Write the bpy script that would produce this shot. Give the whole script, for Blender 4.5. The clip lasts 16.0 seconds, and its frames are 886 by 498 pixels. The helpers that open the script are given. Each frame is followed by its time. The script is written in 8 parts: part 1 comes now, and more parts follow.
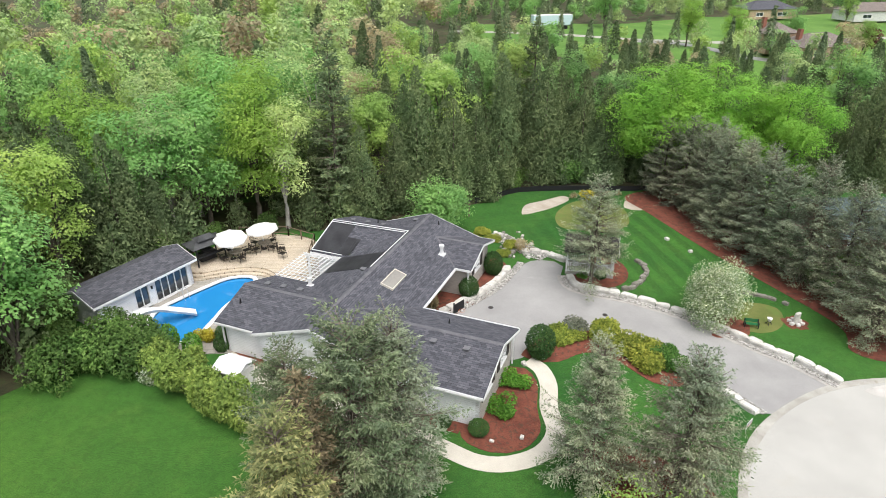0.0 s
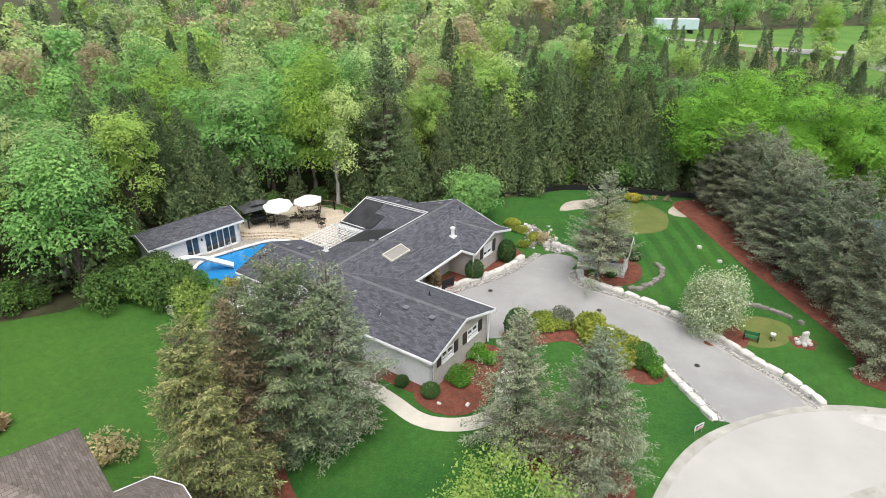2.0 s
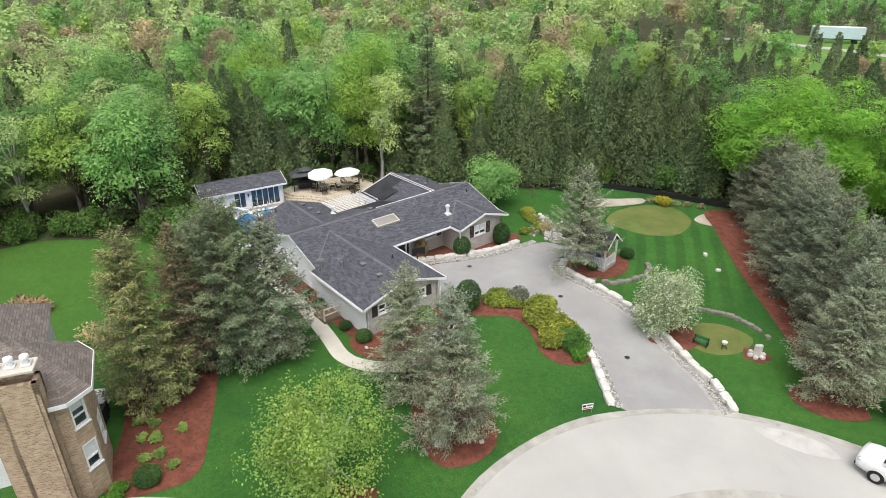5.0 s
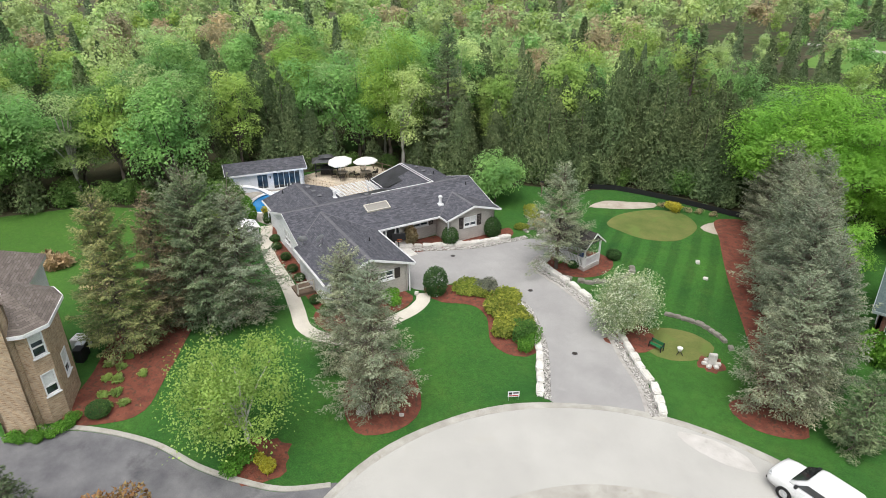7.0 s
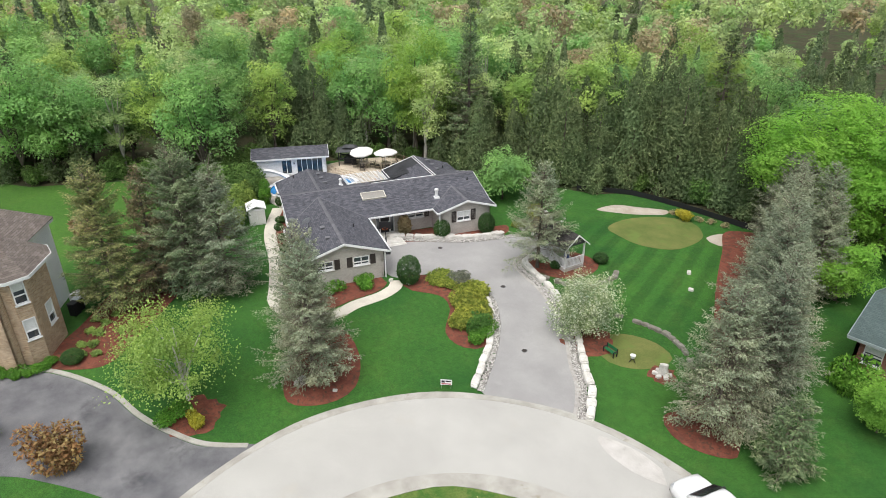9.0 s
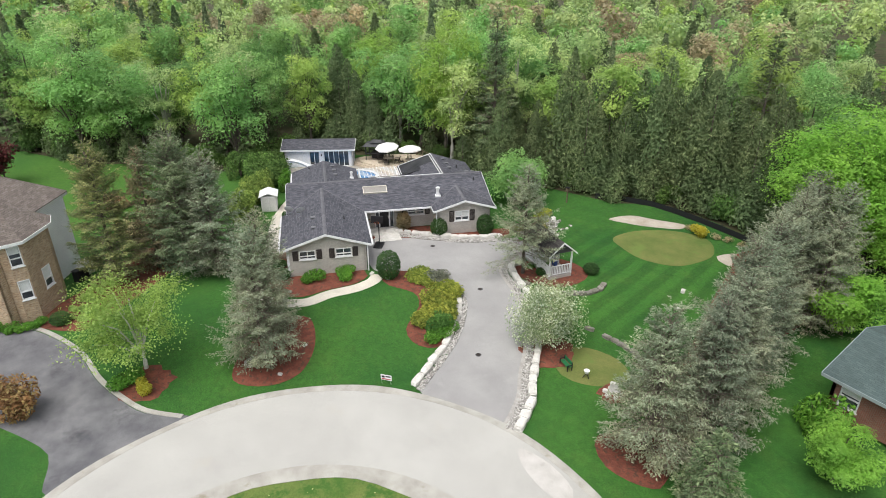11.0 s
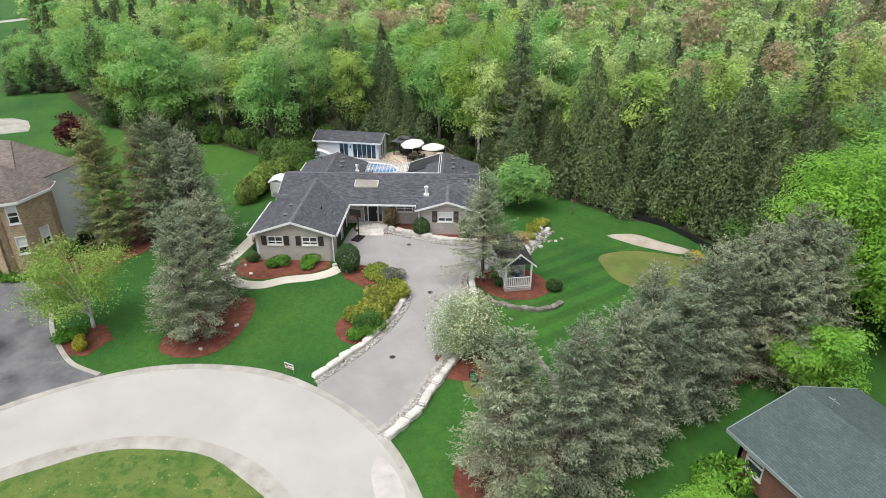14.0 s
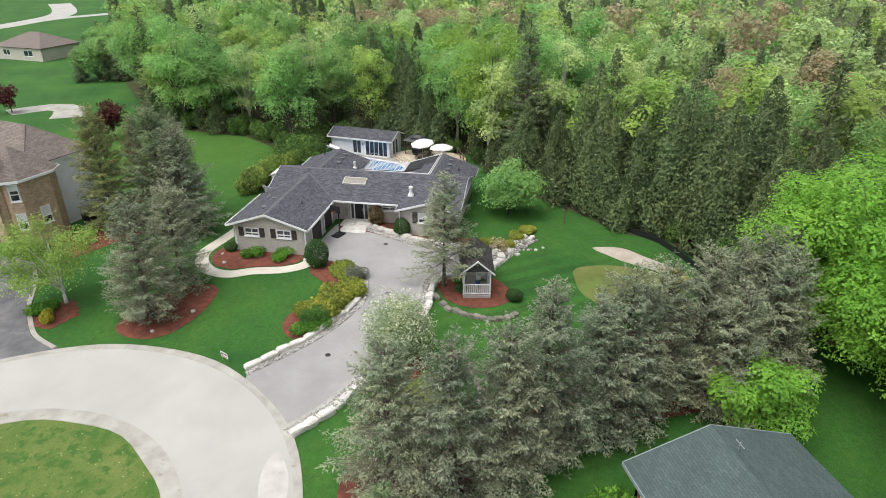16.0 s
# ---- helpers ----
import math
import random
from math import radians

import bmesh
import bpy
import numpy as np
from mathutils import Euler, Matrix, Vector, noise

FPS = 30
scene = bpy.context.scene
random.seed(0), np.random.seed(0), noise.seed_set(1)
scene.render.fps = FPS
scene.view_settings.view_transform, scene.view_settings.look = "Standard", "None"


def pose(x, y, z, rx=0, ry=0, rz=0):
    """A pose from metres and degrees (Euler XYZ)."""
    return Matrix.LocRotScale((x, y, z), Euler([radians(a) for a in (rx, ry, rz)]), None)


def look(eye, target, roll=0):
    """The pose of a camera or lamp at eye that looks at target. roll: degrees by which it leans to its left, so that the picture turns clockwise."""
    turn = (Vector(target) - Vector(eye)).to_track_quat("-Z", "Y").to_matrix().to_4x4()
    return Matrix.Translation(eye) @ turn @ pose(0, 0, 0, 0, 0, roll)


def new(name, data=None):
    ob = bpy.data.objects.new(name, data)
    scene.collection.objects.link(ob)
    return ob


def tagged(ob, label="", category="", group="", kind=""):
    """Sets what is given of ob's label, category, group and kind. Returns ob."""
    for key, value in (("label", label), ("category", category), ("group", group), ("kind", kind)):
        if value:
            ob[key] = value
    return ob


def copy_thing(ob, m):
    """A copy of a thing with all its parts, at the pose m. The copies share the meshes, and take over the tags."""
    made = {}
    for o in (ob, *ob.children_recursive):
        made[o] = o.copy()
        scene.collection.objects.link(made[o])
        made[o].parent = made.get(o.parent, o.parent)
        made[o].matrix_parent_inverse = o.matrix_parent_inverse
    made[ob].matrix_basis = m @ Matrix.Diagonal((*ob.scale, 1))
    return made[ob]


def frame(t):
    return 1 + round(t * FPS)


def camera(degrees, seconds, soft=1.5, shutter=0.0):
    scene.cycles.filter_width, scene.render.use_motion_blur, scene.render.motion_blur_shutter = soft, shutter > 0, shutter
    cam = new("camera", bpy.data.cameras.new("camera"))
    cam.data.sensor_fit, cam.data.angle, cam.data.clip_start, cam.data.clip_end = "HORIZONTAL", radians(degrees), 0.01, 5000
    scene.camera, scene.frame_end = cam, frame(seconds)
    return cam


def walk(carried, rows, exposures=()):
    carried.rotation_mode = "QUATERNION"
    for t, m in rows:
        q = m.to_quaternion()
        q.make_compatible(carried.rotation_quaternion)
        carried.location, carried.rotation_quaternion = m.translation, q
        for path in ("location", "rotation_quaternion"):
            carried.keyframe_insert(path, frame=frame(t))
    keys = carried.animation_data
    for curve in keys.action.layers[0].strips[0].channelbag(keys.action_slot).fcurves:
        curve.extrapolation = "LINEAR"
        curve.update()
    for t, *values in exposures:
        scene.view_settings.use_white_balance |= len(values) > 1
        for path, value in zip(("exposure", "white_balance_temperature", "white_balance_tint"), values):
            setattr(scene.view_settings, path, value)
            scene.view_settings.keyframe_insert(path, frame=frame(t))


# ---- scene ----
cam = camera(70.7, 16.0, 0.55)
METRES, EYE, TILT, LEAN, TURN = 75.0, 25.5, -26.5, 0.0, 0.0
ROWS = [
    (0.0, 0.0, 0.0, 0.0, 0.0, 0.0, -0.0),
    (0.5, 0.0309, -0.008, -0.0035, 3.15, -0.05, -1.6),
    (1.0, 0.0623, -0.0156, -0.0074, 6.06, -0.14, -3.04),
    (1.5, 0.0935, -0.0226, -0.011, 8.96, -0.33, -4.51),
    (2.0, 0.1259, -0.0285, -0.014, 11.52, -0.54, -5.78),
    (2.5, 0.1585, -0.0331, -0.016, 13.86, -0.81, -6.9),
    (3.0, 0.1907, -0.0358, -0.0171, 16.35, -1.14, -8.08),
    (3.5, 0.223, -0.0366, -0.017, 18.79, -1.52, -9.22),
    (6.0, 0.3821, -0.0102, -0.0037, 30.44, -3.85, -14.21),
    (6.5, 0.4107, 0.0004, 0.0012, 32.6, -4.4, -15.07),
    (7.0, 0.4387, 0.0124, 0.0067, 34.81, -4.98, -15.92),
    (7.5, 0.4662, 0.026, 0.0132, 37.09, -5.63, -16.76),
    (8.0, 0.4921, 0.041, 0.0206, 39.45, -6.33, -17.6),
    (8.5, 0.5165, 0.0573, 0.0285, 41.64, -7.04, -18.36),
    (9.0, 0.5403, 0.0745, 0.0368, 43.93, -7.81, -19.13),
    (11.5, 0.6294, 0.184, 0.0882, 56.12, -12.12, -22.56),
    (12.0, 0.6432, 0.208, 0.0997, 58.49, -13.06, -23.12),
    (12.5, 0.6559, 0.233, 0.1115, 60.75, -13.95, -23.58),
    (13.0, 0.668, 0.2586, 0.1237, 63.01, -14.88, -24.04),
    (13.5, 0.6787, 0.2842, 0.1362, 65.38, -15.86, -24.45),
    (14.0, 0.6877, 0.3103, 0.1488, 67.71, -16.84, -24.85),
    (14.5, 0.6955, 0.3369, 0.1617, 70.12, -17.86, -25.2),
    (15.0, 0.7023, 0.364, 0.175, 72.33, -18.81, -25.51),
    (15.5, 0.708, 0.3912, 0.1884, 74.52, -19.77, -25.76),
    (16.0, 0.7125, 0.4182, 0.2016, 76.7, -20.73, -25.99),
]
walk(cam, [(t, pose(0, 0, EYE, TILT, LEAN, TURN) @ pose(METRES * x, METRES * y, METRES * z, 90 + pitch, roll, yaw)) for t, x, y, z, yaw, pitch, roll in ROWS], exposures=[(0.0, 0.68), (3.0, 0.6), (6.0, 0.54), (16.0, 0.53)])

# ---- light ----
world = bpy.data.worlds.new("world")
scene.world = world
world.use_nodes = True
wn, wl = world.node_tree.nodes, world.node_tree.links
wn.clear()
sky = wn.new("ShaderNodeTexSky")
sky.sky_type, sky.sun_disc = "NISHITA", False
sky.sun_elevation, sky.sun_rotation = radians(67), radians(157)
sky.air_density, sky.dust_density, sky.ozone_density = 1.0, 3.0, 1.0
cloud = wn.new("ShaderNodeHueSaturation")
cloud.inputs["Saturation"].default_value = 0.3
sky_light = wn.new("ShaderNodeBackground")
sky_light.inputs["Strength"].default_value = 0.15
sky_out = wn.new("ShaderNodeOutputWorld")
wl.new(sky.outputs[0], cloud.inputs["Color"])
wl.new(cloud.outputs[0], sky_light.inputs["Color"])
wl.new(sky_light.outputs[0], sky_out.inputs["Surface"])
sun = new("sun", bpy.data.lights.new("sun", "SUN"))
sun.data.energy, sun.data.angle, sun.data.color = 1.7, radians(55), (1.0, 0.97, 0.92)
sun.matrix_world = look((10, -23, 60), (0, 0, 0))
scene.view_settings.exposure = 0.6


# ---- node materials ----
def mat_nodes(name, rough=0.8, metal=0.0):
    m = bpy.data.materials.new(name)
    m.use_nodes = True
    nt = m.node_tree
    bsdf = nt.nodes["Principled BSDF"]
    bsdf.inputs["Roughness"].default_value = rough
    bsdf.inputs["Metallic"].default_value = metal
    bsdf.inputs["Specular IOR Level"].default_value = 0.3
    return m, nt, bsdf


def coords(nt, scale=1.0, space="Object"):
    tc = nt.nodes.new("ShaderNodeTexCoord")
    mp = nt.nodes.new("ShaderNodeMapping")
    mp.inputs["Scale"].default_value = scale if isinstance(scale, tuple) else (scale,) * 3
    nt.links.new(tc.outputs[space], mp.inputs["Vector"])
    return mp.outputs[0]


def place_coords(nt, scale=1.0):
    geo = nt.nodes.new("ShaderNodeNewGeometry")
    mp = nt.nodes.new("ShaderNodeMapping")
    mp.inputs["Scale"].default_value = scale if isinstance(scale, tuple) else (scale,) * 3
    nt.links.new(geo.outputs["Position"], mp.inputs["Vector"])
    return mp.outputs[0]


def noise_of(nt, vec, scale, detail=4, rough=0.6):
    n = nt.nodes.new("ShaderNodeTexNoise")
    n.inputs["Scale"].default_value, n.inputs["Detail"].default_value, n.inputs["Roughness"].default_value = scale, detail, rough
    nt.links.new(vec, n.inputs["Vector"])
    return n.outputs["Fac"]


def ramp(nt, fac, stops):
    r = nt.nodes.new("ShaderNodeValToRGB")
    els = r.color_ramp.elements
    while len(els) < len(stops):
        els.new(0.5)
    for e, (p, c) in zip(els, stops):
        e.position, e.color = p, (*c, 1)
    nt.links.new(fac, r.inputs[0])
    return r.outputs[0]


def blend(nt, fac, a, b, mode="MIX"):
    m = nt.nodes.new("ShaderNodeMix")
    m.data_type, m.blend_type = "RGBA", mode
    for sock, val in ((m.inputs[0], fac), (m.inputs[6], a), (m.inputs[7], b)):
        if isinstance(val, (int, float)):
            sock.default_value = val
        elif isinstance(val, tuple):
            sock.default_value = (*val, 1)
        else:
            nt.links.new(val, sock)
    return m.outputs[2]


def relief(nt, bsdf, height, strength=0.4, distance=0.02):
    b = nt.nodes.new("ShaderNodeBump")
    b.inputs["Strength"].default_value, b.inputs["Distance"].default_value = strength, distance
    nt.links.new(height, b.inputs["Height"])
    nt.links.new(b.outputs[0], bsdf.inputs["Normal"])


def surface(name, c1, c2, scale=3.0, fine=40.0, rough=0.8, metal=0.0, bump=0.3, dist=0.01, spots=None, space="place"):
    """Two-scale mottled surface."""
    m, nt, bsdf = mat_nodes(name, rough, metal)
    vec = place_coords(nt) if space == "place" else coords(nt)
    big, small = noise_of(nt, vec, scale), noise_of(nt, vec, fine, 3)
    col = ramp(nt, big, [(0.3, c1), (0.7, c2)])
    shade = ramp(nt, small, [(0.25, (0.78, 0.78, 0.78)), (0.75, (1.15, 1.15, 1.15))])
    col = blend(nt, 1.0, col, shade, "MULTIPLY")
    if spots:
        tone, at, sc = spots
        f = ramp(nt, noise_of(nt, vec, sc, 5, 0.65), [(at, (0, 0, 0)), (min(at + 0.12, 1), (1, 1, 1))])
        col = blend(nt, f, col, tone)
    nt.links.new(col, bsdf.inputs["Base Color"])
    if bump:
        relief(nt, bsdf, small, bump, dist)
    return m


def leaf_mat(name, stops, glow=0.25, rough=0.55, tree_tint=0.25):
    """Leaves: each one its own tone, each tree a little lighter or darker, and some light through the leaf."""
    m, nt, bsdf = mat_nodes(name, rough)
    bsdf.inputs["Specular IOR Level"].default_value = 0.12
    geo = nt.nodes.new("ShaderNodeNewGeometry")
    info = nt.nodes.new("ShaderNodeObjectInfo")
    col = ramp(nt, geo.outputs["Random Per Island"], stops)
    patch_n = noise_of(nt, place_coords(nt), 0.7, 3)
    stand_n = noise_of(nt, place_coords(nt), 0.11, 2)
    lo, hi = 1 - tree_tint, 1 + tree_tint
    col = blend(nt, 1.0, col, ramp(nt, info.outputs["Random"], [(0, (lo, lo, lo)), (1, (hi, hi * 0.99, hi * 0.94))]), "MULTIPLY")
    col = blend(nt, 1.0, col, ramp(nt, patch_n, [(0.3, (0.66, 0.71, 0.74)), (0.7, (1.27, 1.22, 1.2))]), "MULTIPLY")
    col = blend(nt, 1.0, col, ramp(nt, stand_n, [(0.35, (0.88, 0.97, 0.95)), (0.65, (1.1, 1.04, 1.0))]), "MULTIPLY")
    nt.links.new(col, bsdf.inputs["Base Color"])
    tr = nt.nodes.new("ShaderNodeBsdfTranslucent")
    nt.links.new(col, tr.inputs["Color"])
    mx = nt.nodes.new("ShaderNodeMixShader")
    mx.inputs[0].default_value = glow
    nt.links.new(bsdf.outputs[0], mx.inputs[1])
    nt.links.new(tr.outputs[0], mx.inputs[2])
    nt.links.new(mx.outputs[0], nt.nodes["Material Output"].inputs["Surface"])
    return m


def course_mat(name, c1, c2, mortar, w, h, gap=0.01, bump=0.5, rough=0.85, tone=0.8, shift=0.5, grain=60.0):
    """Bricks, shingles or boards in courses, in the piece's own plane (x along, y up)."""
    m, nt, bsdf = mat_nodes(name, rough)
    vec = coords(nt)
    b = nt.nodes.new("ShaderNodeTexBrick")
    b.offset = shift
    for key, val in (("Scale", 1.0), ("Brick Width", w), ("Row Height", h), ("Mortar Size", gap), ("Mortar Smooth", 0.2), ("Bias", 0.0)):
        b.inputs[key].default_value = val
    for key, val in (("Color1", c1), ("Color2", c2), ("Mortar", mortar)):
        b.inputs[key].default_value = (*val, 1)
    nt.links.new(vec, b.inputs["Vector"])
    wear = ramp(nt, noise_of(nt, vec, 0.6, 5), [(0.3, (tone, tone, tone)), (0.7, (1.12, 1.12, 1.12))])
    col = blend(nt, 1.0, b.outputs["Color"], wear, "MULTIPLY")
    col = blend(nt, 1.0, col, ramp(nt, noise_of(nt, vec, grain, 2), [(0.3, (0.8, 0.8, 0.8)), (0.7, (1.2, 1.2, 1.2))]), "MULTIPLY")
    nt.links.new(col, bsdf.inputs["Base Color"])
    inv = nt.nodes.new("ShaderNodeMath")
    inv.operation = "SUBTRACT"
    inv.inputs[0].default_value = 1.0
    nt.links.new(b.outputs["Fac"], inv.inputs[1])
    relief(nt, bsdf, inv.outputs[0], bump, 0.01)
    return m


def plain(name, c, rough=0.5, metal=0.0):
    d = tuple(v * 0.86 for v in c)
    return surface(name, d, c, 1.5, 30.0, rough, metal, 0.05, 0.003)


def glass_mat(name, tint=(0.02, 0.025, 0.03)):
    m, nt, bsdf = mat_nodes(name, 0.04)
    bsdf.inputs["Specular IOR Level"].default_value = 0.9
    nt.links.new(ramp(nt, noise_of(nt, place_coords(nt), 0.7, 1), [(0.35, tint), (0.7, tuple(v * 3 + 0.02 for v in tint))]), bsdf.inputs["Base Color"])
    return m


def grass_mat(name):
    m, nt, bsdf = mat_nodes(name, 0.9)
    vec = place_coords(nt)
    col = ramp(nt, noise_of(nt, vec, 0.12, 5), [(0.3, (0.017, 0.082, 0.014)), (0.7, (0.045, 0.135, 0.021))])
    wave = nt.nodes.new("ShaderNodeTexWave")
    mp = nt.nodes.new("ShaderNodeMapping")
    mp.inputs["Rotation"].default_value = (0, 0, radians(-12.8))
    nt.links.new(vec, mp.inputs["Vector"])
    nt.links.new(mp.outputs[0], wave.inputs["Vector"])
    wave.inputs["Scale"].default_value, wave.inputs["Distortion"].default_value, wave.inputs["Detail"].default_value, wave.inputs["Detail Scale"].default_value = 0.19, 1.5, 2.0, 0.4
    far = nt.nodes.new("ShaderNodeVectorMath")
    far.operation = "DISTANCE"
    nt.links.new(vec, far.inputs[0])
    far.inputs[1].default_value = (17.5, 51.5, 0.3)
    reach = nt.nodes.new("ShaderNodeMapRange")
    reach.inputs["From Min"].default_value, reach.inputs["From Max"].default_value = 12.0, 6.0
    nt.links.new(far.outputs["Value"], reach.inputs["Value"])
    mown = ramp(nt, wave.outputs["Fac"], [(0.25, (0.84, 0.86, 0.84)), (0.75, (1.18, 1.15, 1.12))])
    col = blend(nt, reach.outputs[0], col, blend(nt, 1.0, col, mown, "MULTIPLY"))
    back = nt.nodes.new("ShaderNodeVectorMath")
    back.operation = "DISTANCE"
    nt.links.new(vec, back.inputs[0])
    back.inputs[1].default_value = (-30.0, 17.0, 0.3)
    yellow = nt.nodes.new("ShaderNodeMapRange")
    yellow.inputs["From Min"].default_value, yellow.inputs["From Max"].default_value = 24.0, 9.0
    yellow.inputs["To Max"].default_value = 0.4
    nt.links.new(back.outputs["Value"], yellow.inputs["Value"])
    col = blend(nt, yellow.outputs[0], col, (0.085, 0.175, 0.022))
    dry = ramp(nt, noise_of(nt, vec, 0.5, 8, 0.75), [(0.5, (0, 0, 0)), (0.75, (0.3, 0.3, 0.3))])
    col = blend(nt, dry, col, (0.11, 0.175, 0.035))
    blades = noise_of(nt, vec, 14.0, 4, 0.75)
    col = blend(nt, 1.0, col, ramp(nt, blades, [(0.3, (0.5, 0.54, 0.5)), (0.7, (1.5, 1.45, 1.35))]), "MULTIPLY")
    tufts = noise_of(nt, vec, 3.2, 5, 0.7)
    col = blend(nt, 1.0, col, ramp(nt, tufts, [(0.3, (0.8, 0.82, 0.8)), (0.7, (1.2, 1.18, 1.15))]), "MULTIPLY")
    nt.links.new(col, bsdf.inputs["Base Color"])
    relief(nt, bsdf, blades, 0.8, 0.05)
    return m


def forest_floor_mat():
    return surface("leaf litter", (0.035, 0.04, 0.018), (0.09, 0.075, 0.04), 0.5, 9.0, 0.95, 0, 0.7, 0.05, ((0.04, 0.09, 0.02), 0.52, 0.25))


GRASS = grass_mat("mown grass")
LITTER = forest_floor_mat()
ASPHALT = surface("grey asphalt", (0.275, 0.268, 0.262), (0.345, 0.337, 0.328), 0.35, 45.0, 0.9, 0, 0.4, 0.006, ((0.36, 0.35, 0.34), 0.62, 0.5))
OLD_ASPHALT = surface("patched asphalt", (0.09, 0.09, 0.098), (0.19, 0.187, 0.192), 0.5, 30.0, 0.9, 0, 0.4, 0.006, ((0.07, 0.07, 0.075), 0.58, 0.3))
ROAD = surface("pale sandy road", (0.375, 0.365, 0.34), (0.45, 0.44, 0.41), 0.22, 35.0, 0.92, 0, 0.3, 0.006, ((0.40, 0.38, 0.34), 0.62, 0.4))
CURB = surface("worn curb concrete", (0.30, 0.285, 0.25), (0.44, 0.425, 0.385), 0.8, 30.0, 0.92, 0, 0.3, 0.006, ((0.25, 0.23, 0.17), 0.6, 1.2))
CONCRETE = surface("walk concrete", (0.52, 0.48, 0.41), (0.64, 0.6, 0.52), 0.7, 35.0, 0.9, 0, 0.25, 0.005)
MULCH = surface("red bark mulch", (0.125, 0.04, 0.026), (0.235, 0.078, 0.05), 1.4, 11.0, 0.95, 0, 1.0, 0.06, ((0.09, 0.05, 0.032), 0.52, 3.5))
SAND = surface("bunker sand", (0.36, 0.31, 0.25), (0.48, 0.43, 0.37), 0.9, 25.0, 0.95, 0, 0.4, 0.02)
SAND_PALE = surface("washed sand", (0.42, 0.40, 0.37), (0.54, 0.52, 0.49), 1.2, 25.0, 0.95, 0, 0.4, 0.02, ((0.28, 0.26, 0.23), 0.62, 1.5))
PUTT = surface("dry putting turf", (0.085, 0.128, 0.028), (0.17, 0.175, 0.055), 0.4, 12.0, 0.95, 0, 0.5, 0.01, ((0.12, 0.17, 0.04), 0.55, 0.6))
MOSSY = surface("mossy grey stone", (0.16, 0.15, 0.12), (0.30, 0.28, 0.25), 1.6, 14.0, 0.9, 0, 0.8, 0.03, ((0.08, 0.09, 0.05), 0.58, 3.0))
STONE = surface("pale limestone", (0.50, 0.48, 0.44), (0.72, 0.70, 0.66), 1.6, 14.0, 0.9, 0, 0.8, 0.03, ((0.36, 0.33, 0.28), 0.6, 3.0))
PEBBLE = surface("river pebbles", (0.36, 0.34, 0.31), (0.62, 0.60, 0.57), 6.0, 30.0, 0.8, 0, 0.2, 0.01)
PAVER = course_mat("patio pavers", (0.34, 0.315, 0.275), (0.41, 0.38, 0.335), (0.24, 0.22, 0.19), 0.6, 0.4, 0.012, 0.3)
SHINGLE = course_mat("grey asphalt shingles", (0.060, 0.061, 0.073), (0.122, 0.122, 0.140), (0.032, 0.033, 0.04), 0.33, 0.145, 0.008, 0.6, 0.92, 0.82, 0.37)
SHINGLE_BROWN = course_mat("brown asphalt shingles", (0.15, 0.125, 0.108), (0.235, 0.20, 0.18), (0.085, 0.07, 0.062), 0.33, 0.145, 0.008, 0.6, 0.92, 0.85, 0.37)
SHINGLE_GREEN = course_mat("green asphalt shingles", (0.066, 0.095, 0.092), (0.086, 0.118, 0.114), (0.04, 0.055, 0.055), 0.33, 0.145, 0.008, 0.6, 0.92, 0.85, 0.37)
CAP = surface("ridge shingles", (0.10, 0.10, 0.112), (0.16, 0.155, 0.168), 2.0, 30.0, 0.92)
BRICK_GREY = course_mat("painted grey brick", (0.43, 0.40, 0.365), (0.50, 0.465, 0.425), (0.36, 0.34, 0.31), 0.22, 0.075, 0.01, 0.5, 0.85, 0.9)
BRICK_TAN = course_mat("tan brick", (0.30, 0.19, 0.115), (0.56, 0.41, 0.27), (0.46, 0.38, 0.29), 0.22, 0.075, 0.012, 0.5, 0.88, 0.8)
BRICK_RED = course_mat("red brick", (0.20, 0.075, 0.05), (0.27, 0.10, 0.068), (0.22, 0.17, 0.14), 0.22, 0.075, 0.012, 0.5, 0.88, 0.85)
SIDING = course_mat("white siding", (0.74, 0.75, 0.77), (0.76, 0.77, 0.79), (0.5, 0.51, 0.53), 6.0, 0.13, 0.006, 0.5, 0.6, 0.95)
SIDING_GREY = course_mat("pale grey siding", (0.60, 0.59, 0.57), (0.63, 0.62, 0.60), (0.42, 0.41, 0.4), 6.0, 0.13, 0.006, 0.5, 0.6, 0.95)
WHITE = plain("white paint", (0.80, 0.80, 0.80), 0.5)
CREAM = plain("cream paint", (0.62, 0.58, 0.50), 0.55)
SHUTTER = plain("dark brown shutter paint", (0.055, 0.045, 0.042), 0.6)
BLACK = plain("black paint", (0.02, 0.02, 0.022), 0.5)
STEEL = plain("galvanised steel", (0.62, 0.63, 0.64), 0.35, 0.8)
GLASS = glass_mat("window glass")
BLIND = surface("pale blinds", (0.62, 0.63, 0.62), (0.7, 0.71, 0.7), 1.0, 20.0, 0.8)
SOLAR = surface("black solar mat", (0.018, 0.018, 0.02), (0.045, 0.045, 0.05), 0.8, 20.0, 0.55, 0, 0.2, 0.01)
BARK = surface("grey-brown bark", (0.075, 0.06, 0.048), (0.16, 0.135, 0.11), 1.5, 14.0, 0.95, 0, 0.8, 0.03)
BARK_PALE = surface("pale birch bark", (0.28, 0.26, 0.23), (0.46, 0.44, 0.40), 1.5, 9.0, 0.9, 0, 0.5, 0.02, ((0.08, 0.07, 0.06), 0.6, 4.0))

# ---- shape helpers ----
HOUSE_TURN = 68.15
U = Vector((0.928, -0.372, 0))


